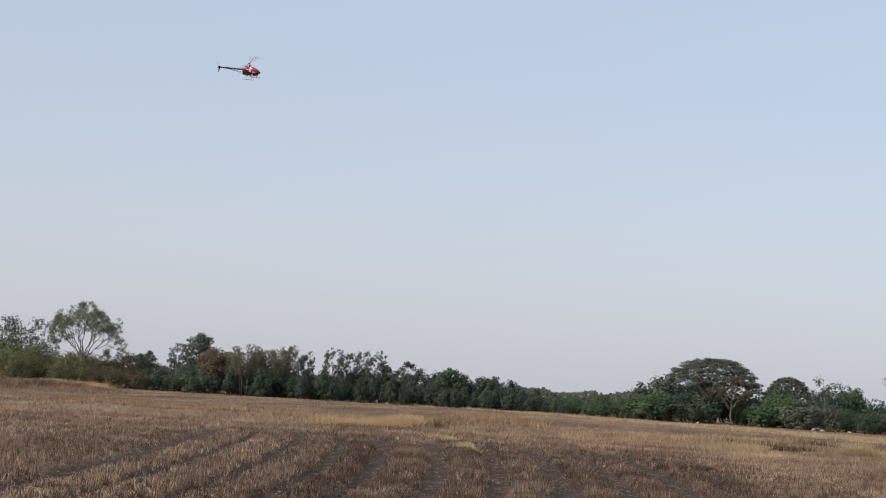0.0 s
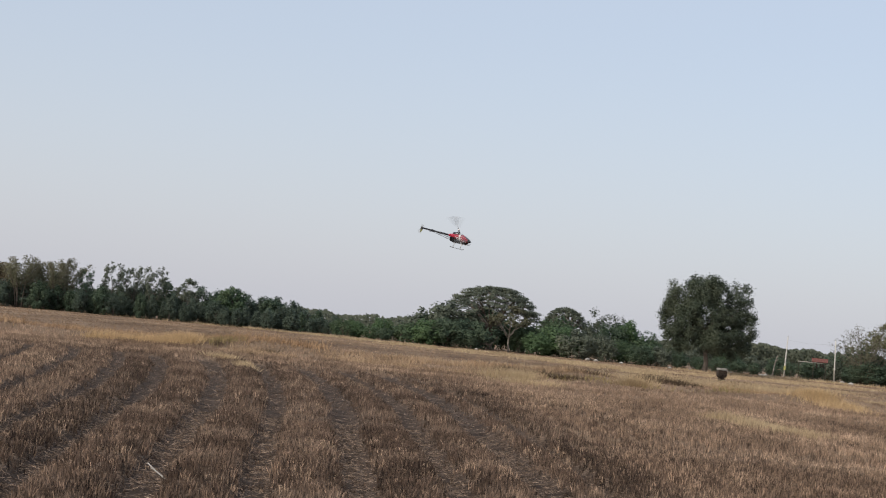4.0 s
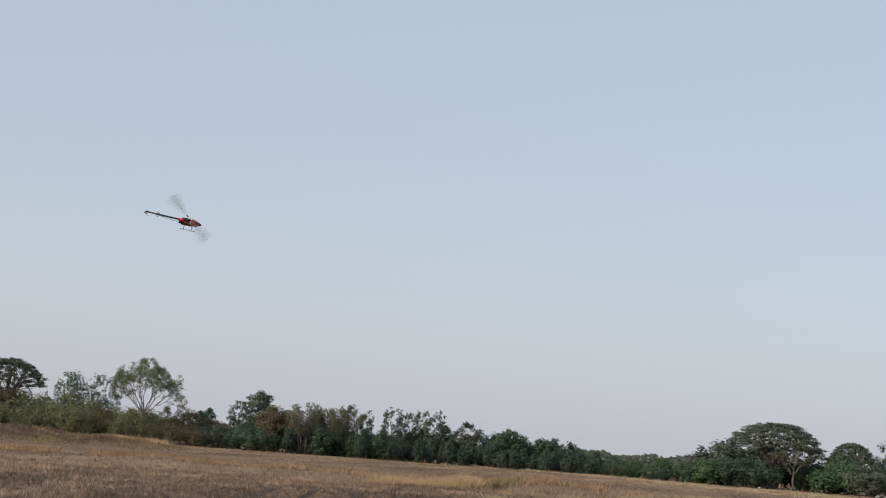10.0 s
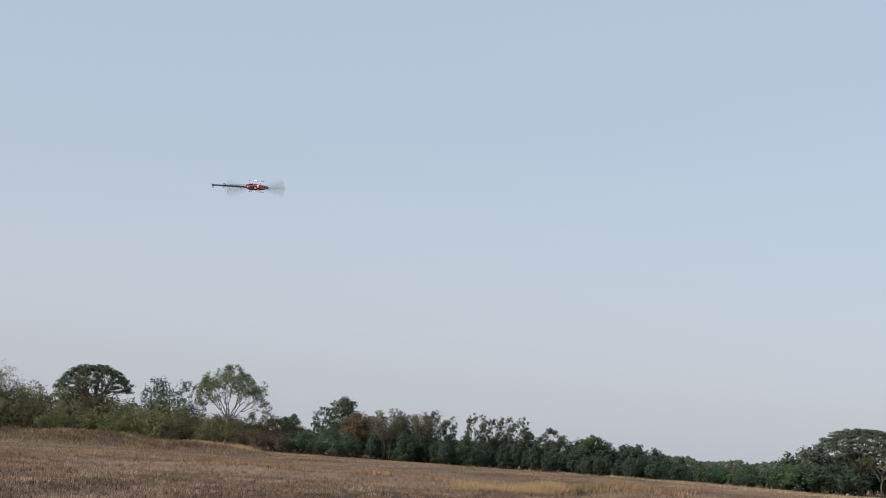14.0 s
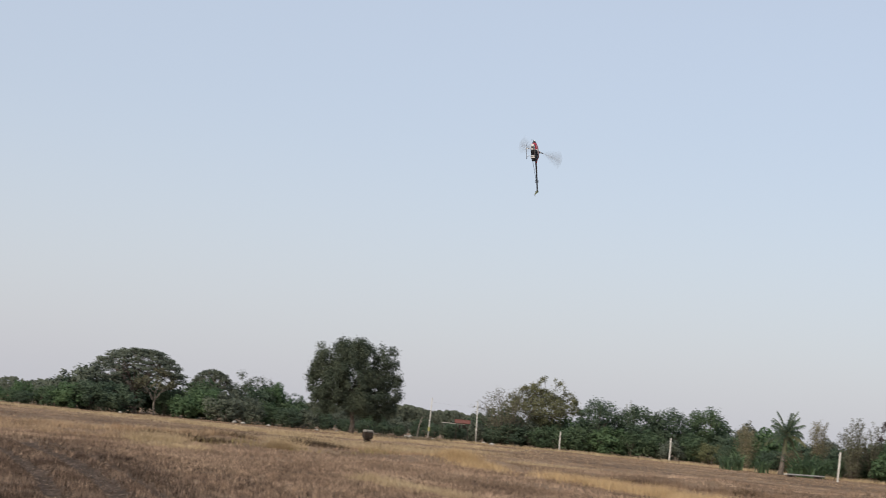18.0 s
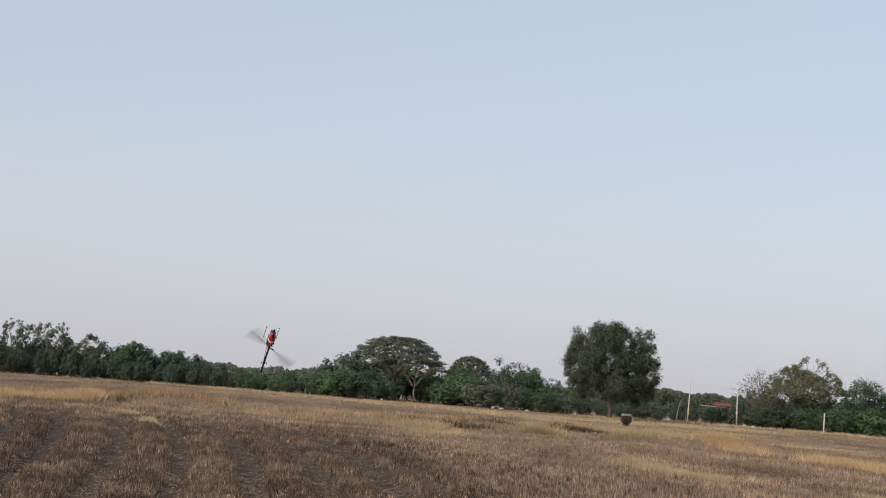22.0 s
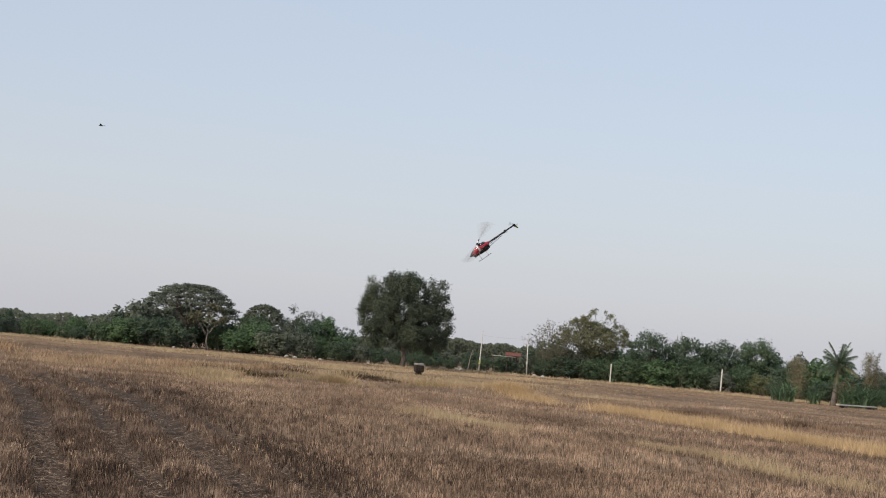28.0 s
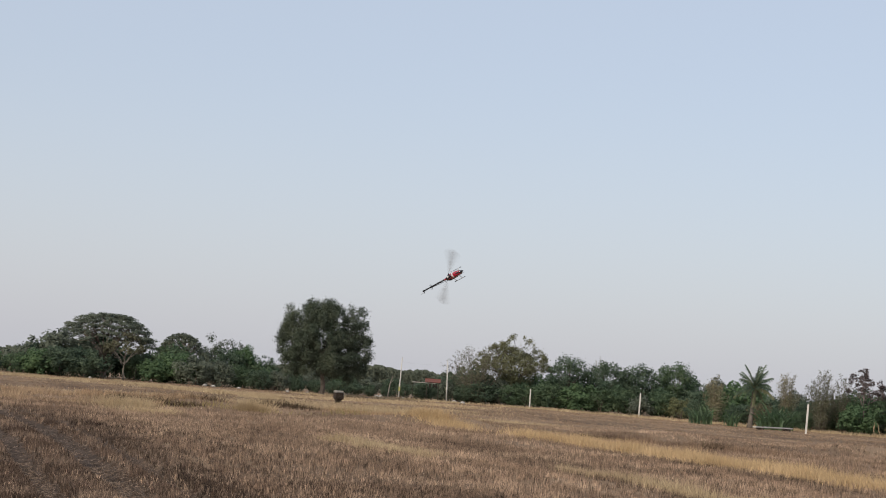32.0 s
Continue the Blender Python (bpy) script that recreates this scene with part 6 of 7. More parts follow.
# ---- moving things ----
HELI_ROWS = [
    (0.0, -10.85, 35.2, 8.63, -8.1, 22.6, -112.6),
    (0.1, -10.56, 35.35, 8.97, 14.6, 51.3, -79.9),
    (0.2, -10.34, 35.56, 9.28, 71.7, 55.5, -13.6),
    (0.3, -10.4, 35.87, 9.54, 110.6, 42.3, 8.5),
    (0.4, -10.22, 34.86, 9.35, 136.4, 25.3, 15.8),
    (0.5, -10.19, 34.02, 8.91, 144.0, 16.5, 19.4),
    (0.6, -10.21, 33.23, 8.42, 150.8, 7.3, 21.6),
    (0.7, -10.21, 32.39, 8.06, 141.9, 10.5, 20.4),
    (0.8, -10.19, 31.54, 7.78, 132.8, 13.4, 18.6),
    (0.9, -10.07, 30.57, 7.59, 116.8, 10.9, 19.8),
    (1.0, -10.04, 29.83, 7.37, 100.7, 8.9, 21.7),
    (1.1, -10.34, 29.79, 6.92, 125.3, 10.2, 19.5),
    (1.2, -10.72, 29.98, 6.39, 149.9, 12.4, 18.2),
    (1.3, -11.03, 30.06, 5.88, 140.6, 22.9, 13.4),
    (1.4, -11.3, 30.14, 5.33, 129.3, 32.5, 6.2),
    (1.5, -11.52, 30.24, 4.63, 128.3, 34.4, 1.5),
    (1.6, -11.63, 30.36, 3.98, 127.0, 36.3, -3.4),
    (1.7, -11.53, 30.54, 3.61, 164.9, 56.8, 7.2),
    (1.8, -11.44, 31.04, 3.43, -113.7, 57.0, 62.6),
    (1.9, -11.31, 31.55, 3.45, -128.8, 68.0, 14.0),
    (2.0, -11.07, 32.11, 3.5, -176.9, 71.3, -64.9),
    (2.1, -10.41, 32.14, 3.35, 118.9, 60.9, -145.8),
    (2.2, -9.7, 32.21, 3.1, 109.4, 39.0, -178.3),
    (2.3, -9.07, 32.23, 2.7, 164.3, 11.6, -164.2),
    (2.4, -8.55, 32.56, 2.3, -156.0, -14.0, -177.9),
    (2.5, -8.01, 32.87, 1.93, -165.6, -0.9, -175.3),
    (2.6, -7.49, 33.16, 1.78, -174.8, 12.5, -174.8),
    (2.7, -7.04, 33.43, 2.14, -170.4, 24.9, 146.6),
    (2.8, -6.68, 34.01, 2.72, -176.1, 37.0, 103.6),
    (2.9, -6.36, 34.57, 3.44, 122.0, 38.7, 9.8),
    (3.0, -6.04, 35.14, 4.1, 108.5, -7.5, -47.6),
    (3.1, -5.55, 35.02, 4.38, 70.3, -64.5, 3.7),
    (3.2, -5.06, 34.87, 4.45, -26.4, -33.3, 111.7),
    (3.3, -4.59, 34.61, 4.4, -39.3, -16.9, 135.6),
    (3.4, -4.17, 34.65, 4.21, -44.2, 2.7, 154.6),
    (3.5, -3.8, 34.73, 3.73, -40.8, -3.7, 167.9),
    (3.6, -3.38, 34.8, 3.26, -39.0, -10.7, -179.1),
    (3.7, -2.86, 34.85, 3.12, -30.1, 2.4, -166.5),
    (3.8, -2.24, 34.21, 3.12, -18.8, 11.9, -151.7),
    (3.9, -1.54, 33.59, 3.28, -16.1, 20.4, -137.4),
    (4.0, -0.88, 32.95, 3.48, -11.4, 28.2, -122.1),
    (4.1, -0.29, 33.42, 3.7, 5.7, 60.2, -95.3),
    (4.2, 0.22, 33.84, 3.83, 86.6, 67.5, -5.6),
    (4.3, 0.55, 34.33, 3.68, 111.3, 52.5, 2.5),
    (4.4, 0.83, 34.14, 3.44, 127.7, 38.3, 1.1),
    (4.5, 1.4, 33.92, 3.44, 126.7, 24.9, -0.9),
    (4.6, 1.84, 33.94, 3.4, 128.9, 24.5, 0.6),
    (4.7, 2.29, 33.96, 3.36, 131.1, 24.0, 2.1),
    (4.8, 2.73, 33.99, 3.32, 133.3, 23.4, 3.6),
    (4.9, 3.19, 34.01, 3.27, 135.5, 22.8, 5.0),
    (5.0, 3.64, 34.04, 3.23, 137.6, 22.2, 6.4),
    (5.1, 4.09, 34.07, 3.18, 139.7, 21.5, 7.8),
    (5.2, 4.54, 34.1, 3.13, 141.8, 20.8, 9.1),
    (5.3, 5.0, 34.13, 3.09, 143.8, 20.0, 10.4),
    (5.4, 5.45, 34.16, 3.04, 145.8, 19.1, 11.7),
    (5.5, 5.9, 34.19, 2.99, 147.8, 18.3, 12.9),
    (5.6, 6.34, 34.22, 2.95, 149.8, 17.4, 14.1),
    (5.7, 6.78, 34.26, 2.91, 151.7, 16.4, 15.3),
    (5.8, 7.22, 34.29, 2.86, 153.6, 15.4, 16.4),
    (5.9, 7.65, 34.33, 2.82, 155.5, 14.4, 17.5),
    (6.0, 8.08, 34.36, 2.79, 157.3, 13.4, 18.5),
    (6.1, 8.5, 34.4, 2.75, 159.1, 12.3, 19.5),
    (6.2, 8.91, 34.43, 2.72, 160.9, 11.2, 20.5),
    (6.3, 9.31, 34.47, 2.69, 162.7, 10.1, 21.4),
    (6.4, 9.71, 34.5, 2.66, 164.4, 8.9, 22.3),
    (6.5, 10.1, 34.54, 2.64, 166.1, 7.7, 23.1),
    (6.6, 9.41, 34.65, 3.01, 178.4, 24.4, 51.0),
    (6.7, 8.59, 34.76, 3.58, 174.6, 37.4, 60.9),
    (6.8, 7.77, 34.85, 4.09, 173.9, 50.8, 72.4),
    (6.9, 7.12, 34.91, 4.34, 174.8, 48.1, 74.3),
    (7.0, 6.48, 34.95, 4.51, 175.5, 45.2, 76.0),
    (7.1, 5.78, 34.99, 4.73, 173.0, 44.7, 75.2),
    (7.2, 5.02, 35.01, 4.98, 170.6, 44.1, 74.5),
    (7.3, 4.18, 35.01, 5.4, 168.9, 58.4, 73.3),
    (7.4, 3.34, 35.0, 5.76, 166.0, 72.8, 70.7),
    (7.5, 2.67, 34.98, 5.81, 176.8, 58.2, 82.4),
    (7.6, 2.01, 34.96, 5.81, -179.5, 43.2, 87.1),
    (7.7, 1.23, 34.9, 5.99, -174.1, 51.9, 93.4),
    (7.8, 0.42, 34.83, 6.18, -165.6, 60.0, 102.8),
    (7.9, -0.45, 34.75, 6.31, -118.0, 82.0, 153.5),
    (8.0, -1.23, 34.65, 6.36, -20.1, 67.1, -105.5),
    (8.1, -1.71, 34.52, 6.19, -91.4, 81.9, -177.6),
    (8.2, -2.17, 34.35, 6.0, -159.0, 66.5, 114.1),
    (8.3, -2.9, 34.15, 5.94, -89.4, 82.2, -173.5),
    (8.4, -3.66, 33.93, 5.91, -20.2, 66.5, -101.5),
    (8.5, -4.34, 33.71, 5.84, -8.7, 49.7, -89.0),
    (8.6, -4.91, 33.49, 5.76, -4.2, 32.1, -83.4),
    (8.7, -5.21, 33.3, 5.72, -1.5, 69.6, -81.5),
    (8.8, -5.61, 33.78, 5.75, 171.3, 72.9, 90.8),
    (8.9, -6.29, 34.21, 5.78, 140.4, 84.4, 60.5),
    (9.0, -7.09, 34.68, 5.77, 28.4, 80.7, -50.9),
    (9.1, -7.63, 33.82, 5.52, 9.2, 58.7, -70.0),
    (9.2, -8.12, 33.03, 5.3, 5.8, 36.1, -73.3),
    (9.3, -8.37, 32.29, 5.23, 18.6, 72.9, -58.0),
    (9.4, -8.76, 32.19, 5.28, 162.7, 67.8, 88.4),
    (9.5, -9.33, 32.05, 5.3, 153.8, 75.7, 80.1),
    (9.6, -9.94, 31.88, 5.31, 126.7, 82.7, 53.6),
    (9.7, -10.55, 31.7, 5.3, 6.6, 62.7, -65.1),
    (9.8, -11.28, 31.95, 5.39, -0.7, 31.5, -70.9),
    (9.9, -11.96, 32.18, 5.66, -7.5, 51.8, -75.7),
    (10.0, -12.61, 32.43, 5.99, -25.9, 71.1, -92.4),
    (10.1, -12.85, 31.8, 6.17, -114.9, 83.2, 178.1),
    (10.2, -13.06, 31.2, 6.33, -169.7, 66.9, 122.8),
    (10.3, -13.28, 30.61, 6.42, -100.1, 84.9, -165.7),
    (10.4, -13.65, 30.45, 6.53, -17.2, 68.1, -81.0),
    (10.5, -14.0, 30.29, 6.62, -160.1, 74.4, 135.2),
    (10.6, -14.33, 30.15, 6.71, -175.0, 39.5, 119.2),
    (10.7, -14.62, 30.0, 6.85, -171.7, 59.9, 123.9),
    (10.8, -15.36, 30.78, 7.17, -153.0, 79.7, 143.8),
    (10.9, -16.13, 31.62, 7.47, -114.3, 85.1, -176.7),
    (11.0, -16.93, 32.53, 7.78, -39.9, 83.3, -101.6),
    (11.1, -16.56, 31.41, 7.65, -169.4, 68.5, 128.4),
    (11.2, -16.19, 30.37, 7.52, -175.5, 42.5, 121.7),
    (11.3, -16.31, 30.3, 7.63, -166.2, 75.7, 132.3),
    (11.4, -16.97, 31.19, 7.9, -10.6, 70.1, -70.8),
    (11.5, -17.73, 32.16, 7.96, -157.2, 78.4, 141.7),
    (11.6, -17.31, 31.11, 7.59, -172.2, 48.6, 125.8),
    (11.7, -16.84, 30.14, 7.34, -169.9, 58.4, 128.7),
    (11.8, -16.94, 30.25, 7.34, -165.3, 68.1, 133.8),
    (11.9, -17.56, 31.33, 7.57, -24.4, 77.0, -83.8),
    (12.0, -18.22, 32.52, 7.82, -7.3, 44.8, -65.1),
    (12.1, -17.56, 31.43, 7.61, -20.8, 75.3, -80.1),
    (12.2, -16.95, 30.43, 7.39, -163.1, 71.9, 136.1),
    (12.3, -16.76, 30.22, 7.26, -143.8, 79.6, 155.7),
    (12.4, -17.13, 31.08, 7.32, -85.6, 83.0, -145.6),
    (12.5, -17.5, 31.99, 7.39, -14.6, 63.7, -73.7),
    (12.6, -16.97, 31.35, 7.2, -7.3, 39.2, -65.4),
    (12.7, -16.44, 30.74, 7.05, -18.6, 72.2, -78.8),
    (12.8, -15.92, 30.17, 6.95, -161.0, 72.3, 136.9),
    (12.9, -15.8, 30.3, 7.05, -168.1, 60.7, 128.8),
    (13.0, -15.65, 30.43, 7.18, -171.0, 48.8, 125.0),
    (13.1, -15.41, 30.58, 7.39, -161.4, 71.1, 135.3),
    (13.2, -15.15, 30.76, 7.52, -49.5, 82.5, -112.1),
    (13.3, -14.95, 30.97, 7.42, -166.1, 75.5, 130.6),
    (13.4, -14.75, 31.19, 7.24, -177.5, 57.0, 118.3),
    (13.5, -14.51, 31.37, 7.09, 179.5, 38.1, 114.5),
    (13.6, -14.2, 31.5, 7.01, 179.2, 67.5, 113.3),
    (13.7, -13.86, 31.58, 6.96, 5.2, 83.1, -61.5),
    (13.8, -13.51, 31.66, 6.92, 2.0, 53.8, -65.4),
    (13.9, -13.18, 31.76, 6.86, 9.4, 79.2, -58.3),
    (14.0, -12.85, 31.86, 6.8, 172.1, 74.9, 104.2),
    (14.1, -12.52, 31.96, 6.74, 176.9, 49.5, 108.7),
    (14.2, -12.19, 32.05, 6.68, 171.2, 76.7, 101.9),
    (14.3, -11.85, 32.15, 6.62, 9.3, 75.5, -61.3),
    (14.4, -11.52, 32.25, 6.56, 4.3, 48.2, -67.5),
    (14.5, -11.19, 32.34, 6.51, 12.4, 73.8, -59.3),
    (14.6, -10.86, 32.44, 6.45, 159.5, 79.3, 88.0),
    (14.7, -10.53, 32.54, 6.39, 173.7, 53.9, 102.4),
    (14.8, -10.2, 32.63, 6.33, 159.5, 79.4, 86.5),
    (14.9, -9.87, 32.73, 6.27, 14.0, 73.4, -60.5),
    (15.0, -9.53, 32.83, 6.21, 6.7, 47.6, -69.4),
    (15.1, -9.2, 32.92, 6.16, 20.6, 75.5, -54.9),
    (15.2, -8.87, 33.02, 6.1, 160.6, 74.1, 85.7),
    (15.3, -8.54, 33.12, 6.04, 159.4, 75.1, 83.8),
    (15.4, -8.22, 33.24, 6.0, 17.9, 72.3, -59.8),
    (15.5, -7.88, 33.31, 5.92, 7.9, 42.0, -72.1),
    (15.6, -7.5, 33.24, 5.74, 12.8, 79.2, -66.2),
    (15.7, -7.11, 33.12, 5.55, -177.2, 63.4, 104.7),
    (15.8, -6.78, 33.22, 5.45, -176.0, 64.5, 105.4),
    (15.9, -6.48, 33.32, 5.39, -174.7, 65.6, 106.1),
    (16.0, -6.28, 33.38, 5.44, -5.8, 76.5, -84.8),
    (16.1, -6.04, 33.25, 5.38, -3.1, 41.6, -81.5),
    (16.2, -5.7, 33.14, 5.26, -12.0, 75.9, -91.8),
    (16.3, -5.34, 33.04, 5.06, -169.4, 68.9, 109.5),
    (16.4, -5.01, 33.18, 4.71, -173.4, 39.8, 102.9),
    (16.5, -4.64, 33.32, 4.32, -173.2, 10.6, 99.7),
    (16.6, -4.19, 33.45, 3.98, -173.0, -0.1, 97.6),
    (16.7, -3.74, 33.57, 3.74, -172.5, -10.7, 95.4),
    (16.8, -3.28, 33.12, 3.68, -174.6, -11.3, 95.0),
    (16.9, -2.86, 32.66, 3.74, -176.7, -11.8, 94.6),
    (17.0, -2.47, 32.19, 4.02, -173.9, -12.4, 93.6),
    (17.1, -1.84, 32.75, 4.69, -143.5, 5.3, 111.9),
    (17.2, -1.05, 33.31, 5.37, -108.4, 10.2, 137.0),
    (17.3, -0.03, 33.87, 5.93, -90.8, -7.3, 131.3),
    (17.4, 1.11, 33.86, 6.26, -70.2, -21.9, 119.9),
    (17.5, 2.27, 33.85, 6.27, -37.3, -22.4, 100.9),
    (17.6, 3.41, 33.81, 6.28, -6.6, -13.5, 84.9),
    (17.7, 4.48, 33.67, 6.71, 23.4, -4.2, 88.5),
    (17.8, 5.66, 34.29, 7.33, 53.8, 2.0, 96.3),
    (17.9, 6.99, 34.94, 7.7, 66.0, 2.7, 112.9),
    (18.0, 8.33, 35.59, 7.94, 77.9, -0.1, 129.3),
    (18.1, 9.04, 34.38, 7.62, 78.2, -2.1, 117.5),
    (18.2, 9.59, 33.21, 7.19, 78.9, -3.9, 105.7),
    (18.3, 10.07, 32.12, 6.72, 81.1, -4.6, 104.7),
    (18.4, 10.63, 31.85, 6.3, 83.3, -5.2, 103.7),
    (18.5, 11.04, 31.62, 5.74, 76.8, -20.4, 106.1),
    (18.6, 11.21, 31.47, 5.17, 68.6, -35.2, 110.9),
    (18.7, 11.0, 31.44, 4.72, 111.0, -47.5, 77.0),
    (18.8, 10.61, 31.45, 4.35, 153.6, -39.3, 41.7),
    (18.9, 10.27, 31.48, 4.0, 161.0, -33.5, 40.0),
    (19.0, 9.72, 31.46, 3.79, 167.8, -27.6, 39.2),
    (19.1, 8.73, 31.22, 3.9, 148.9, 8.0, 40.3),
    (19.2, 7.58, 30.99, 4.15, 124.6, 42.1, 28.5),
    (19.3, 6.44, 31.02, 4.49, 96.2, -1.3, 14.3),
    (19.4, 5.31, 31.11, 4.76, 67.8, -47.7, 23.8),
    (19.5, 4.25, 31.14, 4.73, -8.6, -38.6, 109.2),
    (19.6, 3.25, 31.13, 4.56, -29.1, 12.1, 143.2),
    (19.7, 2.41, 31.09, 4.36, -32.3, 22.2, -162.7),
    (19.8, 1.61, 31.03, 4.05, -27.1, 29.9, -105.3),
    (19.9, 0.69, 30.95, 3.58, 1.6, 34.0, -51.8),
    (20.0, -0.18, 30.85, 3.05, 23.6, 18.1, -4.5),
    (20.1, -0.87, 30.72, 2.53, 30.8, 13.7, 0.6),
    (20.2, -1.47, 30.57, 2.03, 37.4, 8.8, 5.3),
    (20.3, -2.03, 30.4, 1.59, 31.3, 0.5, 5.9),
    (20.4, -2.53, 30.23, 1.25, 25.5, -5.6, 7.4),
    (20.5, -2.87, 30.06, 1.32, 3.8, -14.1, 20.4),
    (20.6, -2.93, 29.91, 1.98, -8.7, -25.7, 50.3),
    (20.7, -2.97, 29.75, 2.64, -27.0, 48.4, 58.1),
    (20.8, -2.97, 29.59, 3.21, 162.2, 55.5, -98.6),
    (20.9, -2.85, 29.41, 3.61, 104.0, 27.0, -157.5),
    (21.0, -2.7, 29.29, 3.84, 86.5, -20.2, -176.0),
    (21.1, -2.52, 29.34, 3.77, 149.1, -16.0, 128.4),
    (21.2, -2.38, 29.44, 3.59, -169.8, 28.6, 100.1),
    (21.3, -2.26, 29.51, 3.45, -168.5, 5.8, 73.6),
    (21.4, -2.19, 29.57, 3.26, -157.6, -14.1, 45.8),
    (21.5, -2.15, 29.64, 2.97, -161.2, -12.0, 38.4),
    (21.6, -2.14, 29.7, 2.66, -165.1, -10.3, 31.0),
    (21.7, -2.19, 29.76, 2.32, 179.7, -11.2, 22.0),
    (21.8, -2.26, 29.81, 2.07, 164.7, -14.3, 13.4),
    (21.9, -2.33, 29.86, 2.08, 153.1, -5.3, 14.0),
    (22.0, -2.41, 29.9, 2.22, 141.5, 3.6, 12.9),
    (22.1, -2.49, 29.89, 2.48, 116.8, 2.8, 8.6),
    (22.2, -2.59, 29.87, 2.71, 92.1, 0.3, 5.0),
    (22.3, -2.72, 29.85, 2.73, 75.2, 1.7, 5.5),
    (22.4, -2.87, 29.84, 2.66, 58.4, 3.1, 5.6),
    (22.5, -3.02, 29.83, 2.52, 49.2, -0.1, -0.8),
    (22.6, -3.2, 29.82, 2.41, 40.4, -4.3, -6.6),
    (22.7, -3.46, 29.79, 2.46, 28.1, 6.4, 3.7),
    (22.8, -3.72, 29.75, 2.59, 17.5, 19.0, 11.9),
    (22.9, -3.88, 29.73, 2.8, 13.3, 38.4, 41.9),
    (23.0, -3.91, 29.71, 3.04, 25.6, 56.3, 83.1),
    (23.1, -3.77, 29.72, 3.3, 69.7, 51.3, 146.7),
    (23.2, -3.48, 29.74, 3.47, 85.9, 28.3, -175.3),
    (23.3, -3.07, 29.79, 3.39, 86.5, 19.8, -175.4),
    (23.4, -2.63, 29.84, 3.14, 87.0, 11.3, -175.6),
    (23.5, -2.23, 29.89, 2.72, 113.9, 9.8, -175.1),
    (23.6, -1.87, 29.93, 2.32, 140.8, 8.3, -175.4),
    (23.7, -1.58, 29.95, 2.15, 163.2, 6.1, -176.1),
    (23.8, -1.33, 29.97, 2.16, -174.5, 4.7, -177.5),
    (23.9, -1.12, 29.98, 2.42, -157.9, 6.6, -179.2),
    (24.0, -0.9, 29.96, 2.84, -141.3, 8.7, 179.7),
    (24.1, -0.6, 29.82, 3.46, -118.2, 5.4, 177.6),
    (24.2, -0.26, 29.65, 4.02, -95.0, 3.1, 174.5),
    (24.3, 0.09, 29.51, 4.21, -78.9, 8.5, 163.0),
    (24.4, 0.45, 29.38, 4.2, -63.8, 17.0, 153.1),
    (24.5, 0.81, 29.26, 4.05, -57.7, 15.7, 156.8),
    (24.6, 1.17, 29.15, 3.78, -51.8, 14.0, 160.3),
    (24.7, 1.5, 29.03, 3.4, -46.5, 14.7, 160.7),
    (24.8, 1.8, 28.44, 2.96, -34.5, 16.9, 165.3),
    (24.9, 2.1, 27.85, 2.44, -10.9, 13.0, 176.4),
    (25.0, 2.38, 27.27, 2.13, 11.3, 5.3, -175.4),
    (25.1, 2.72, 27.56, 2.37, 0.5, 3.2, -167.8),
    (25.2, 3.06, 27.84, 2.79, -10.2, 3.8, -159.4),
    (25.3, 3.4, 28.12, 3.19, -15.4, 42.7, -152.3),
    (25.4, 3.64, 27.95, 3.54, 13.2, 76.8, -116.9),
    (25.5, 3.68, 27.8, 3.73, 101.0, 65.8, -33.3),
    (25.6, 3.74, 27.66, 3.88, 119.4, 41.0, -19.4),
    (25.7, 4.05, 27.46, 4.12, 107.8, 17.1, -16.9),
    (25.8, 4.42, 27.26, 4.35, 95.7, -5.8, -9.8),
    (25.9, 4.72, 26.98, 4.5, 95.9, -6.5, -10.6),
    (26.0, 5.01, 26.88, 4.53, 96.2, -7.2, -11.3),
    (26.1, 5.29, 27.28, 4.37, 95.6, -8.8, -11.8),
    (26.2, 5.57, 27.84, 4.05, 95.0, -10.4, -12.2),
    (26.3, 5.86, 28.33, 3.49, 76.8, -13.1, -13.6),
    (26.4, 6.15, 28.82, 2.91, 58.5, -16.0, -14.0),
    (26.5, 6.42, 29.29, 2.68, 22.6, -8.4, -2.1),
    (26.6, 6.4, 29.6, 2.75, 20.8, -12.9, 3.9),
    (26.7, 6.37, 29.91, 2.81, 18.5, -17.2, 10.1),
    (26.8, 6.35, 30.22, 2.89, 15.6, -21.2, 16.7),
    (26.9, 6.32, 30.53, 2.96, 12.2, -24.9, 23.6),
    (27.0, 6.29, 30.84, 3.04, 8.2, -28.1, 31.0),
    (27.1, 6.26, 31.15, 3.12, 3.6, -30.8, 38.9),
    (27.2, 6.23, 31.45, 3.2, -1.5, -33.0, 47.2),
    (27.3, 6.2, 31.76, 3.29, -7.0, -34.5, 55.9),
    (27.4, 6.16, 32.06, 3.37, -12.8, -35.2, 64.8),
    (27.5, 6.13, 32.37, 3.46, -18.8, -35.2, 73.9),
    (27.6, 6.09, 32.67, 3.54, -24.6, -34.5, 82.8),
    (27.7, 6.05, 32.97, 3.63, -30.1, -33.0, 91.5),
    (27.8, 6.01, 33.28, 3.71, -35.2, -30.9, 99.8),
    (27.9, 5.98, 33.59, 3.79, -39.8, -28.1, 107.7),
    (28.0, 5.94, 33.89, 3.87, -43.8, -24.9, 115.1),
    (28.1, 5.9, 34.2, 3.95, -47.2, -21.2, 122.1),
    (28.2, 5.86, 34.51, 4.02, -50.1, -17.2, 128.6),
    (28.3, 5.82, 34.82, 4.09, -52.4, -13.0, 134.8),
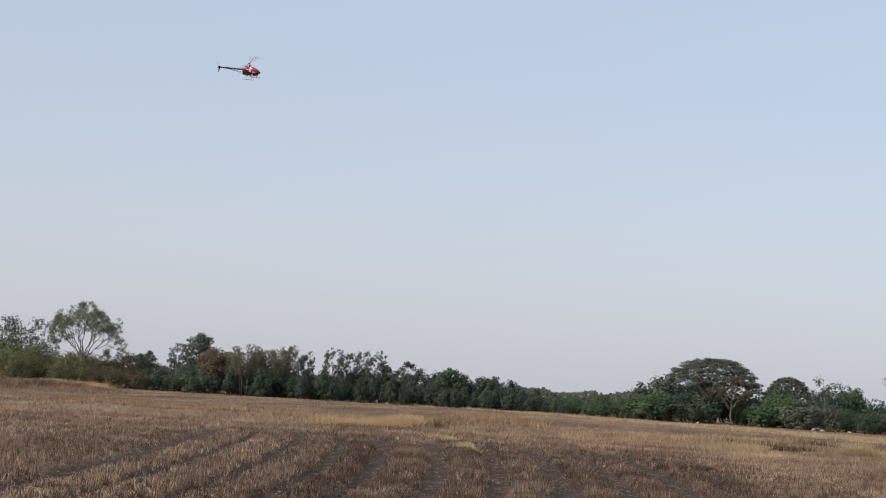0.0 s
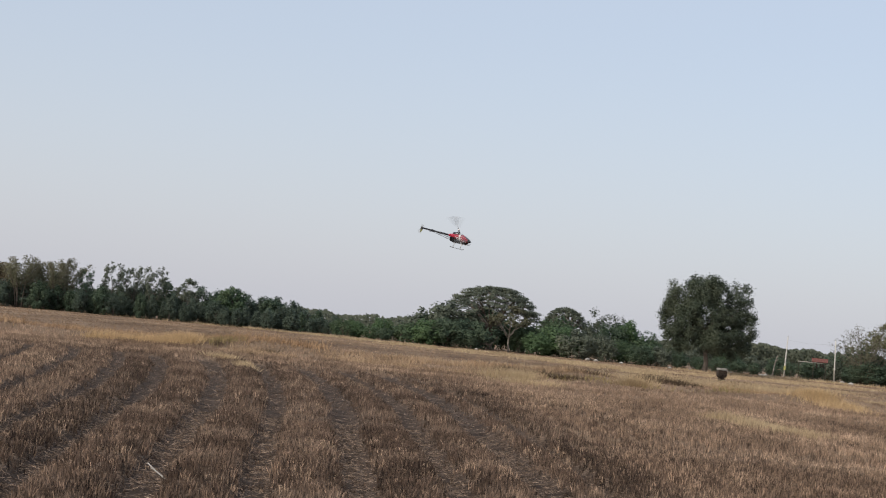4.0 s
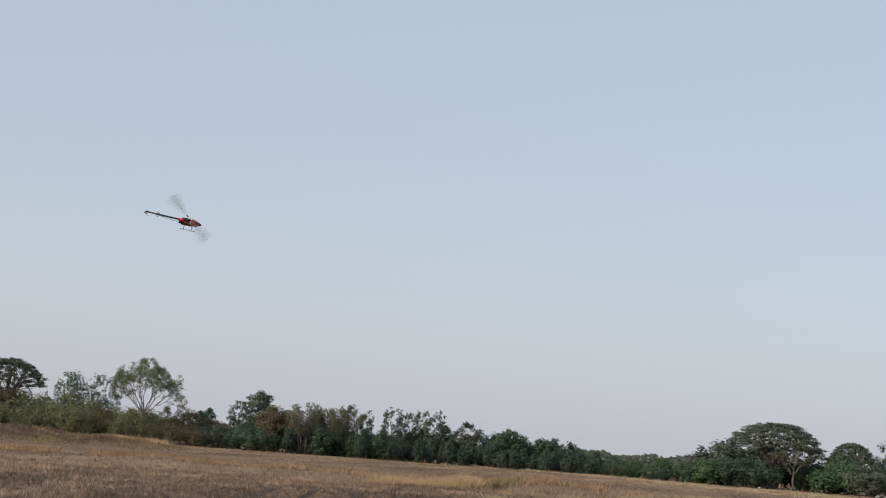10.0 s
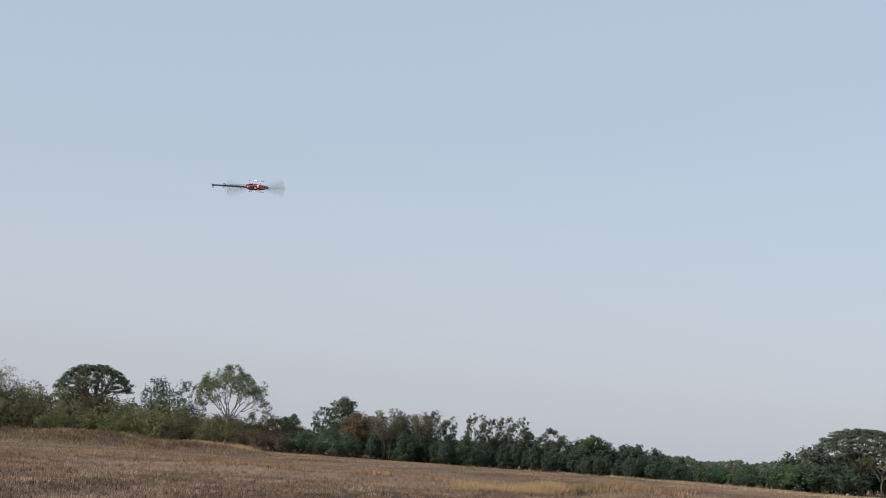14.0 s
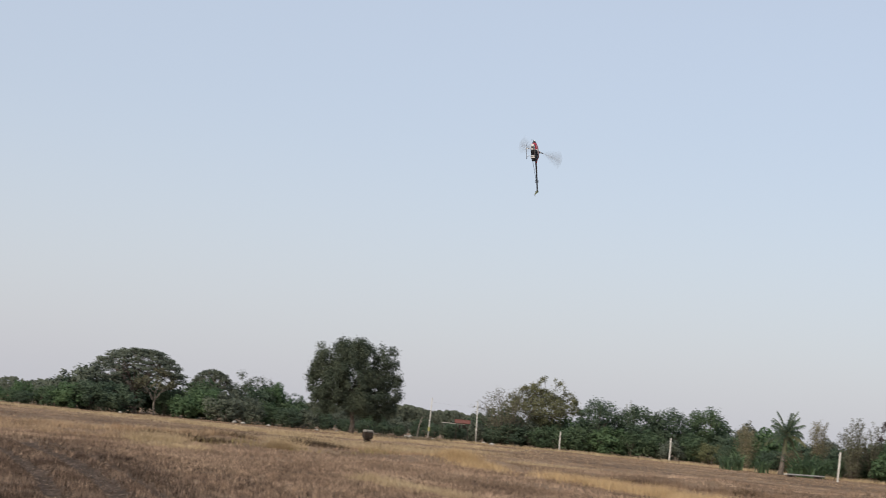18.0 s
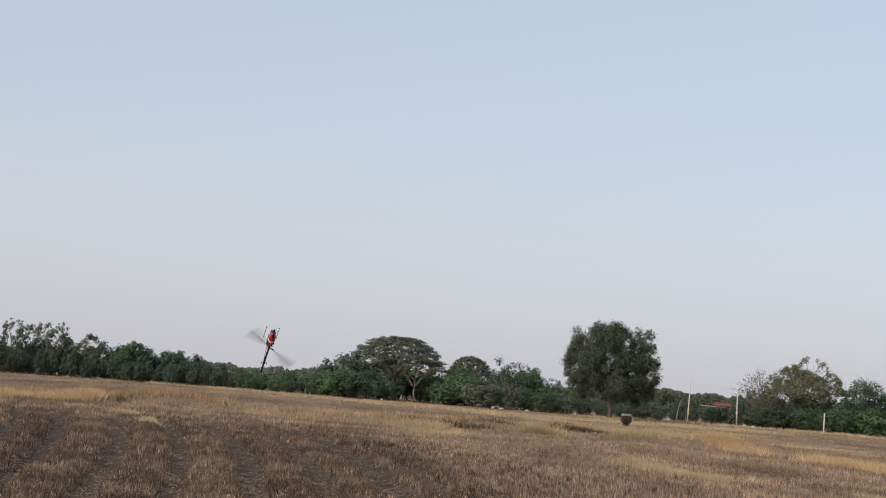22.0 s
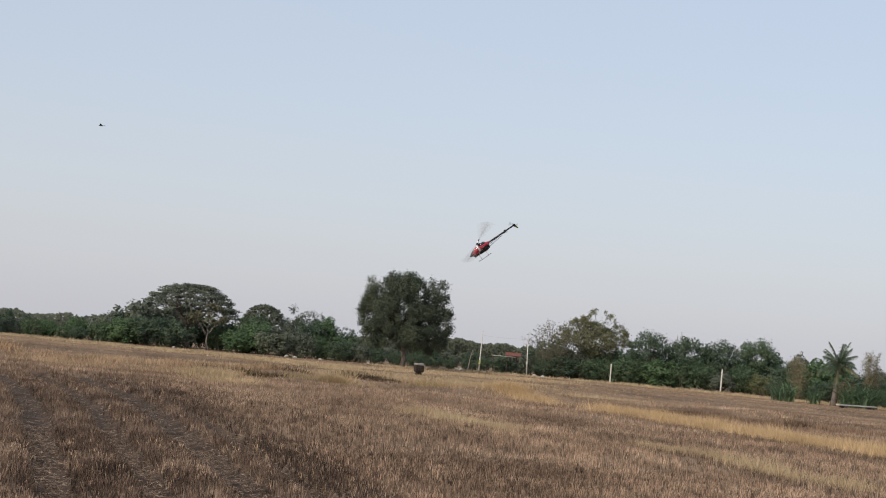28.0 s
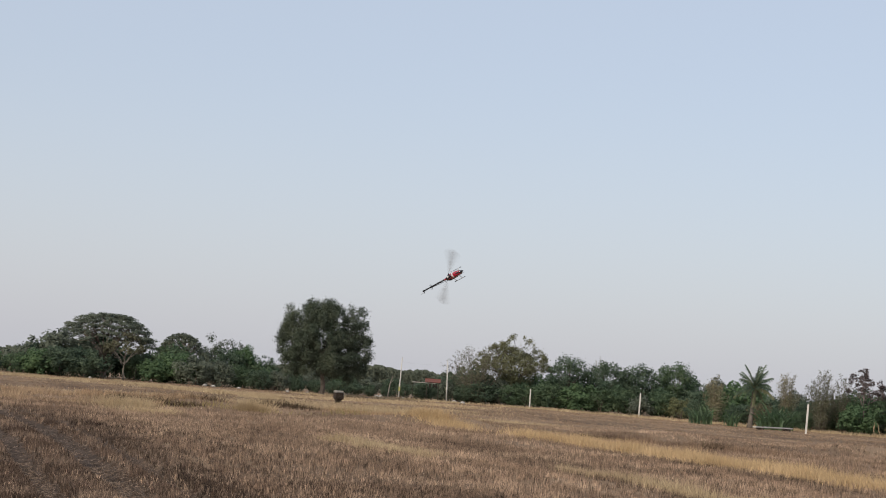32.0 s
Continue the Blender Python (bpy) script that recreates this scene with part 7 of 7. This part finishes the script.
    (28.4, 5.77, 35.13, 4.16, -54.2, -8.5, 140.8),
    (28.5, 5.73, 35.44, 4.23, -55.5, -3.8, 146.5),
    (28.6, 5.57, 35.89, 3.97, -53.5, 5.5, 147.2),
    (28.7, 5.35, 36.36, 3.48, -55.4, -0.3, 152.0),
    (28.8, 5.18, 36.81, 2.92, -49.0, -10.7, 167.1),
    (28.9, 5.0, 37.26, 2.37, -20.9, -23.2, 171.8),
    (29.0, 5.07, 37.66, 2.19, -5.2, -25.7, -163.8),
    (29.1, 5.52, 37.99, 2.31, -11.2, -38.9, -163.8),
    (29.2, 6.02, 38.32, 2.62, 104.6, -80.0, 54.6),
    (29.3, 6.75, 38.59, 2.97, -178.8, -28.3, -35.3),
    (29.4, 7.53, 38.84, 3.28, 172.6, 34.3, -53.9),
    (29.5, 8.34, 39.08, 3.47, 67.6, 54.9, 172.5),
    (29.6, 9.13, 39.31, 3.55, 57.6, -14.9, 120.6),
    (29.7, 9.85, 39.55, 3.48, 55.2, -22.1, 124.5),
    (29.8, 10.5, 39.8, 3.31, 52.1, -29.0, 129.1),
    (29.9, 11.14, 40.1, 3.05, 52.5, -25.3, 138.2),
    (30.0, 11.63, 40.34, 2.72, 53.5, -21.7, 147.1),
    (30.1, 11.52, 40.28, 2.29, 126.6, -60.1, 45.6),
    (30.2, 11.1, 40.3, 2.25, 174.5, 3.7, 20.7),
    (30.3, 10.64, 40.31, 2.48, 175.5, 10.9, 47.8),
    (30.4, 10.16, 40.32, 2.87, 179.8, 16.7, 75.8),
    (30.5, 9.64, 40.32, 3.47, 130.4, 20.3, 31.4),
    (30.6, 9.1, 40.31, 4.06, 92.0, -7.2, -1.2),
    (30.7, 8.51, 40.32, 4.42, 78.2, -57.5, 24.2),
    (30.8, 7.92, 40.32, 4.63, -36.7, -60.6, 148.1),
    (30.9, 7.37, 40.31, 4.72, -46.3, -38.4, 158.0),
    (31.0, 6.9, 40.3, 4.62, -50.2, -15.7, 162.3),
    (31.1, 6.58, 40.28, 4.23, -56.1, -9.9, 166.3),
    (31.2, 6.35, 40.25, 3.73, -61.5, -3.7, 169.6),
    (31.3, 6.14, 40.2, 3.27, -40.5, -9.8, 171.9),
    (31.4, 6.03, 40.13, 2.9, -19.3, -16.4, 171.9),
    (31.5, 6.16, 39.2, 3.01, -11.7, -17.0, -174.7),
    (31.6, 6.48, 38.26, 3.35, -19.7, 15.6, -132.7),
    (31.7, 6.83, 37.34, 3.66, -13.6, 33.2, -120.1),
    (31.8, 7.13, 36.46, 3.91, -0.2, 48.6, -101.2),
    (31.9, 7.25, 35.65, 4.0, 46.0, 66.7, -75.1),
    (32.0, 7.31, 34.87, 4.02, 119.6, 63.2, -20.8),
]
ROTOR_AT = [22, 141, 158, 131, 39, 39, 39, 126, 57, 31, 48, 44, 141, 93, 93, 93, 32, 159, 21, 74, 180, 134, 138, 44, 32, 103, 127, 127, 127, 159, 123, 79, 138]     # blade angle at each whole second


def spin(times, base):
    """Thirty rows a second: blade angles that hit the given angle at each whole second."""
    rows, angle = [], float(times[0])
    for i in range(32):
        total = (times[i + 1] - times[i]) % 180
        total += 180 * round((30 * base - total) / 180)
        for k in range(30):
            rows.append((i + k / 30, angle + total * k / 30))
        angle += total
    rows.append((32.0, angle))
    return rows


def motions():
    walk(heli, [(t, pose(x, y, z, rx, ry, rz)) for t, x, y, z, rx, ry, rz in HELI_ROWS])
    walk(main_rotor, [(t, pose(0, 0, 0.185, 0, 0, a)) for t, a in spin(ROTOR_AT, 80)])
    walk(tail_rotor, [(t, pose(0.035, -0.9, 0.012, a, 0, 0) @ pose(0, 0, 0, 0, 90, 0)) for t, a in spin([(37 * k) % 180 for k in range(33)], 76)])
    track = ((0.0, 80, 30), (10.0, 60, 26), (20.0, 35, 21), (23.0, 20, 17.3), (24.0, 13.6, 14.2), (24.5, 10.38, 12.75), (25.0, 7.24, 11.25), (25.5, 4.64, 10.29), (26.0, 2.68, 9.29), (26.5, 0.89, 8.28), (28.5, -5.3, 6.8), (29.0, -7.0, 7.0), (30.0, -11, 7.6), (32.0, -19, 9))
    walk(sky_bird, [(t, pose(110 * math.sin(radians(a)), 110 * math.cos(radians(a)), EYE + 110 * math.tan(radians(e)), 0, 8, 82)) for t, a, e in track])
    # a fly crosses just before the lens, and rests on the soil behind before and after
    ground_z = float(height_at(0.9, -1.2)) + 0.005
    walk(fly, [(t, pose(x, y, z, 0, 0, 70)) for t, x, y, z in ((0.0, 0.9, -1.2, ground_z), (19.3, 0.9, -1.2, ground_z), (19.6, 0.6, -0.2, 1.7), (19.9, 0.2, 0.5, 1.9), (19.97, 0.047, 0.592, 1.704), (20.03, 0.03, 0.592, 1.69), (20.1, -0.14, 0.5, 1.9), (20.4, -0.9, -0.2, 1.6), (20.7, -0.9, -1.2, ground_z), (32.0, -0.9, -1.2, ground_z))])


motions()
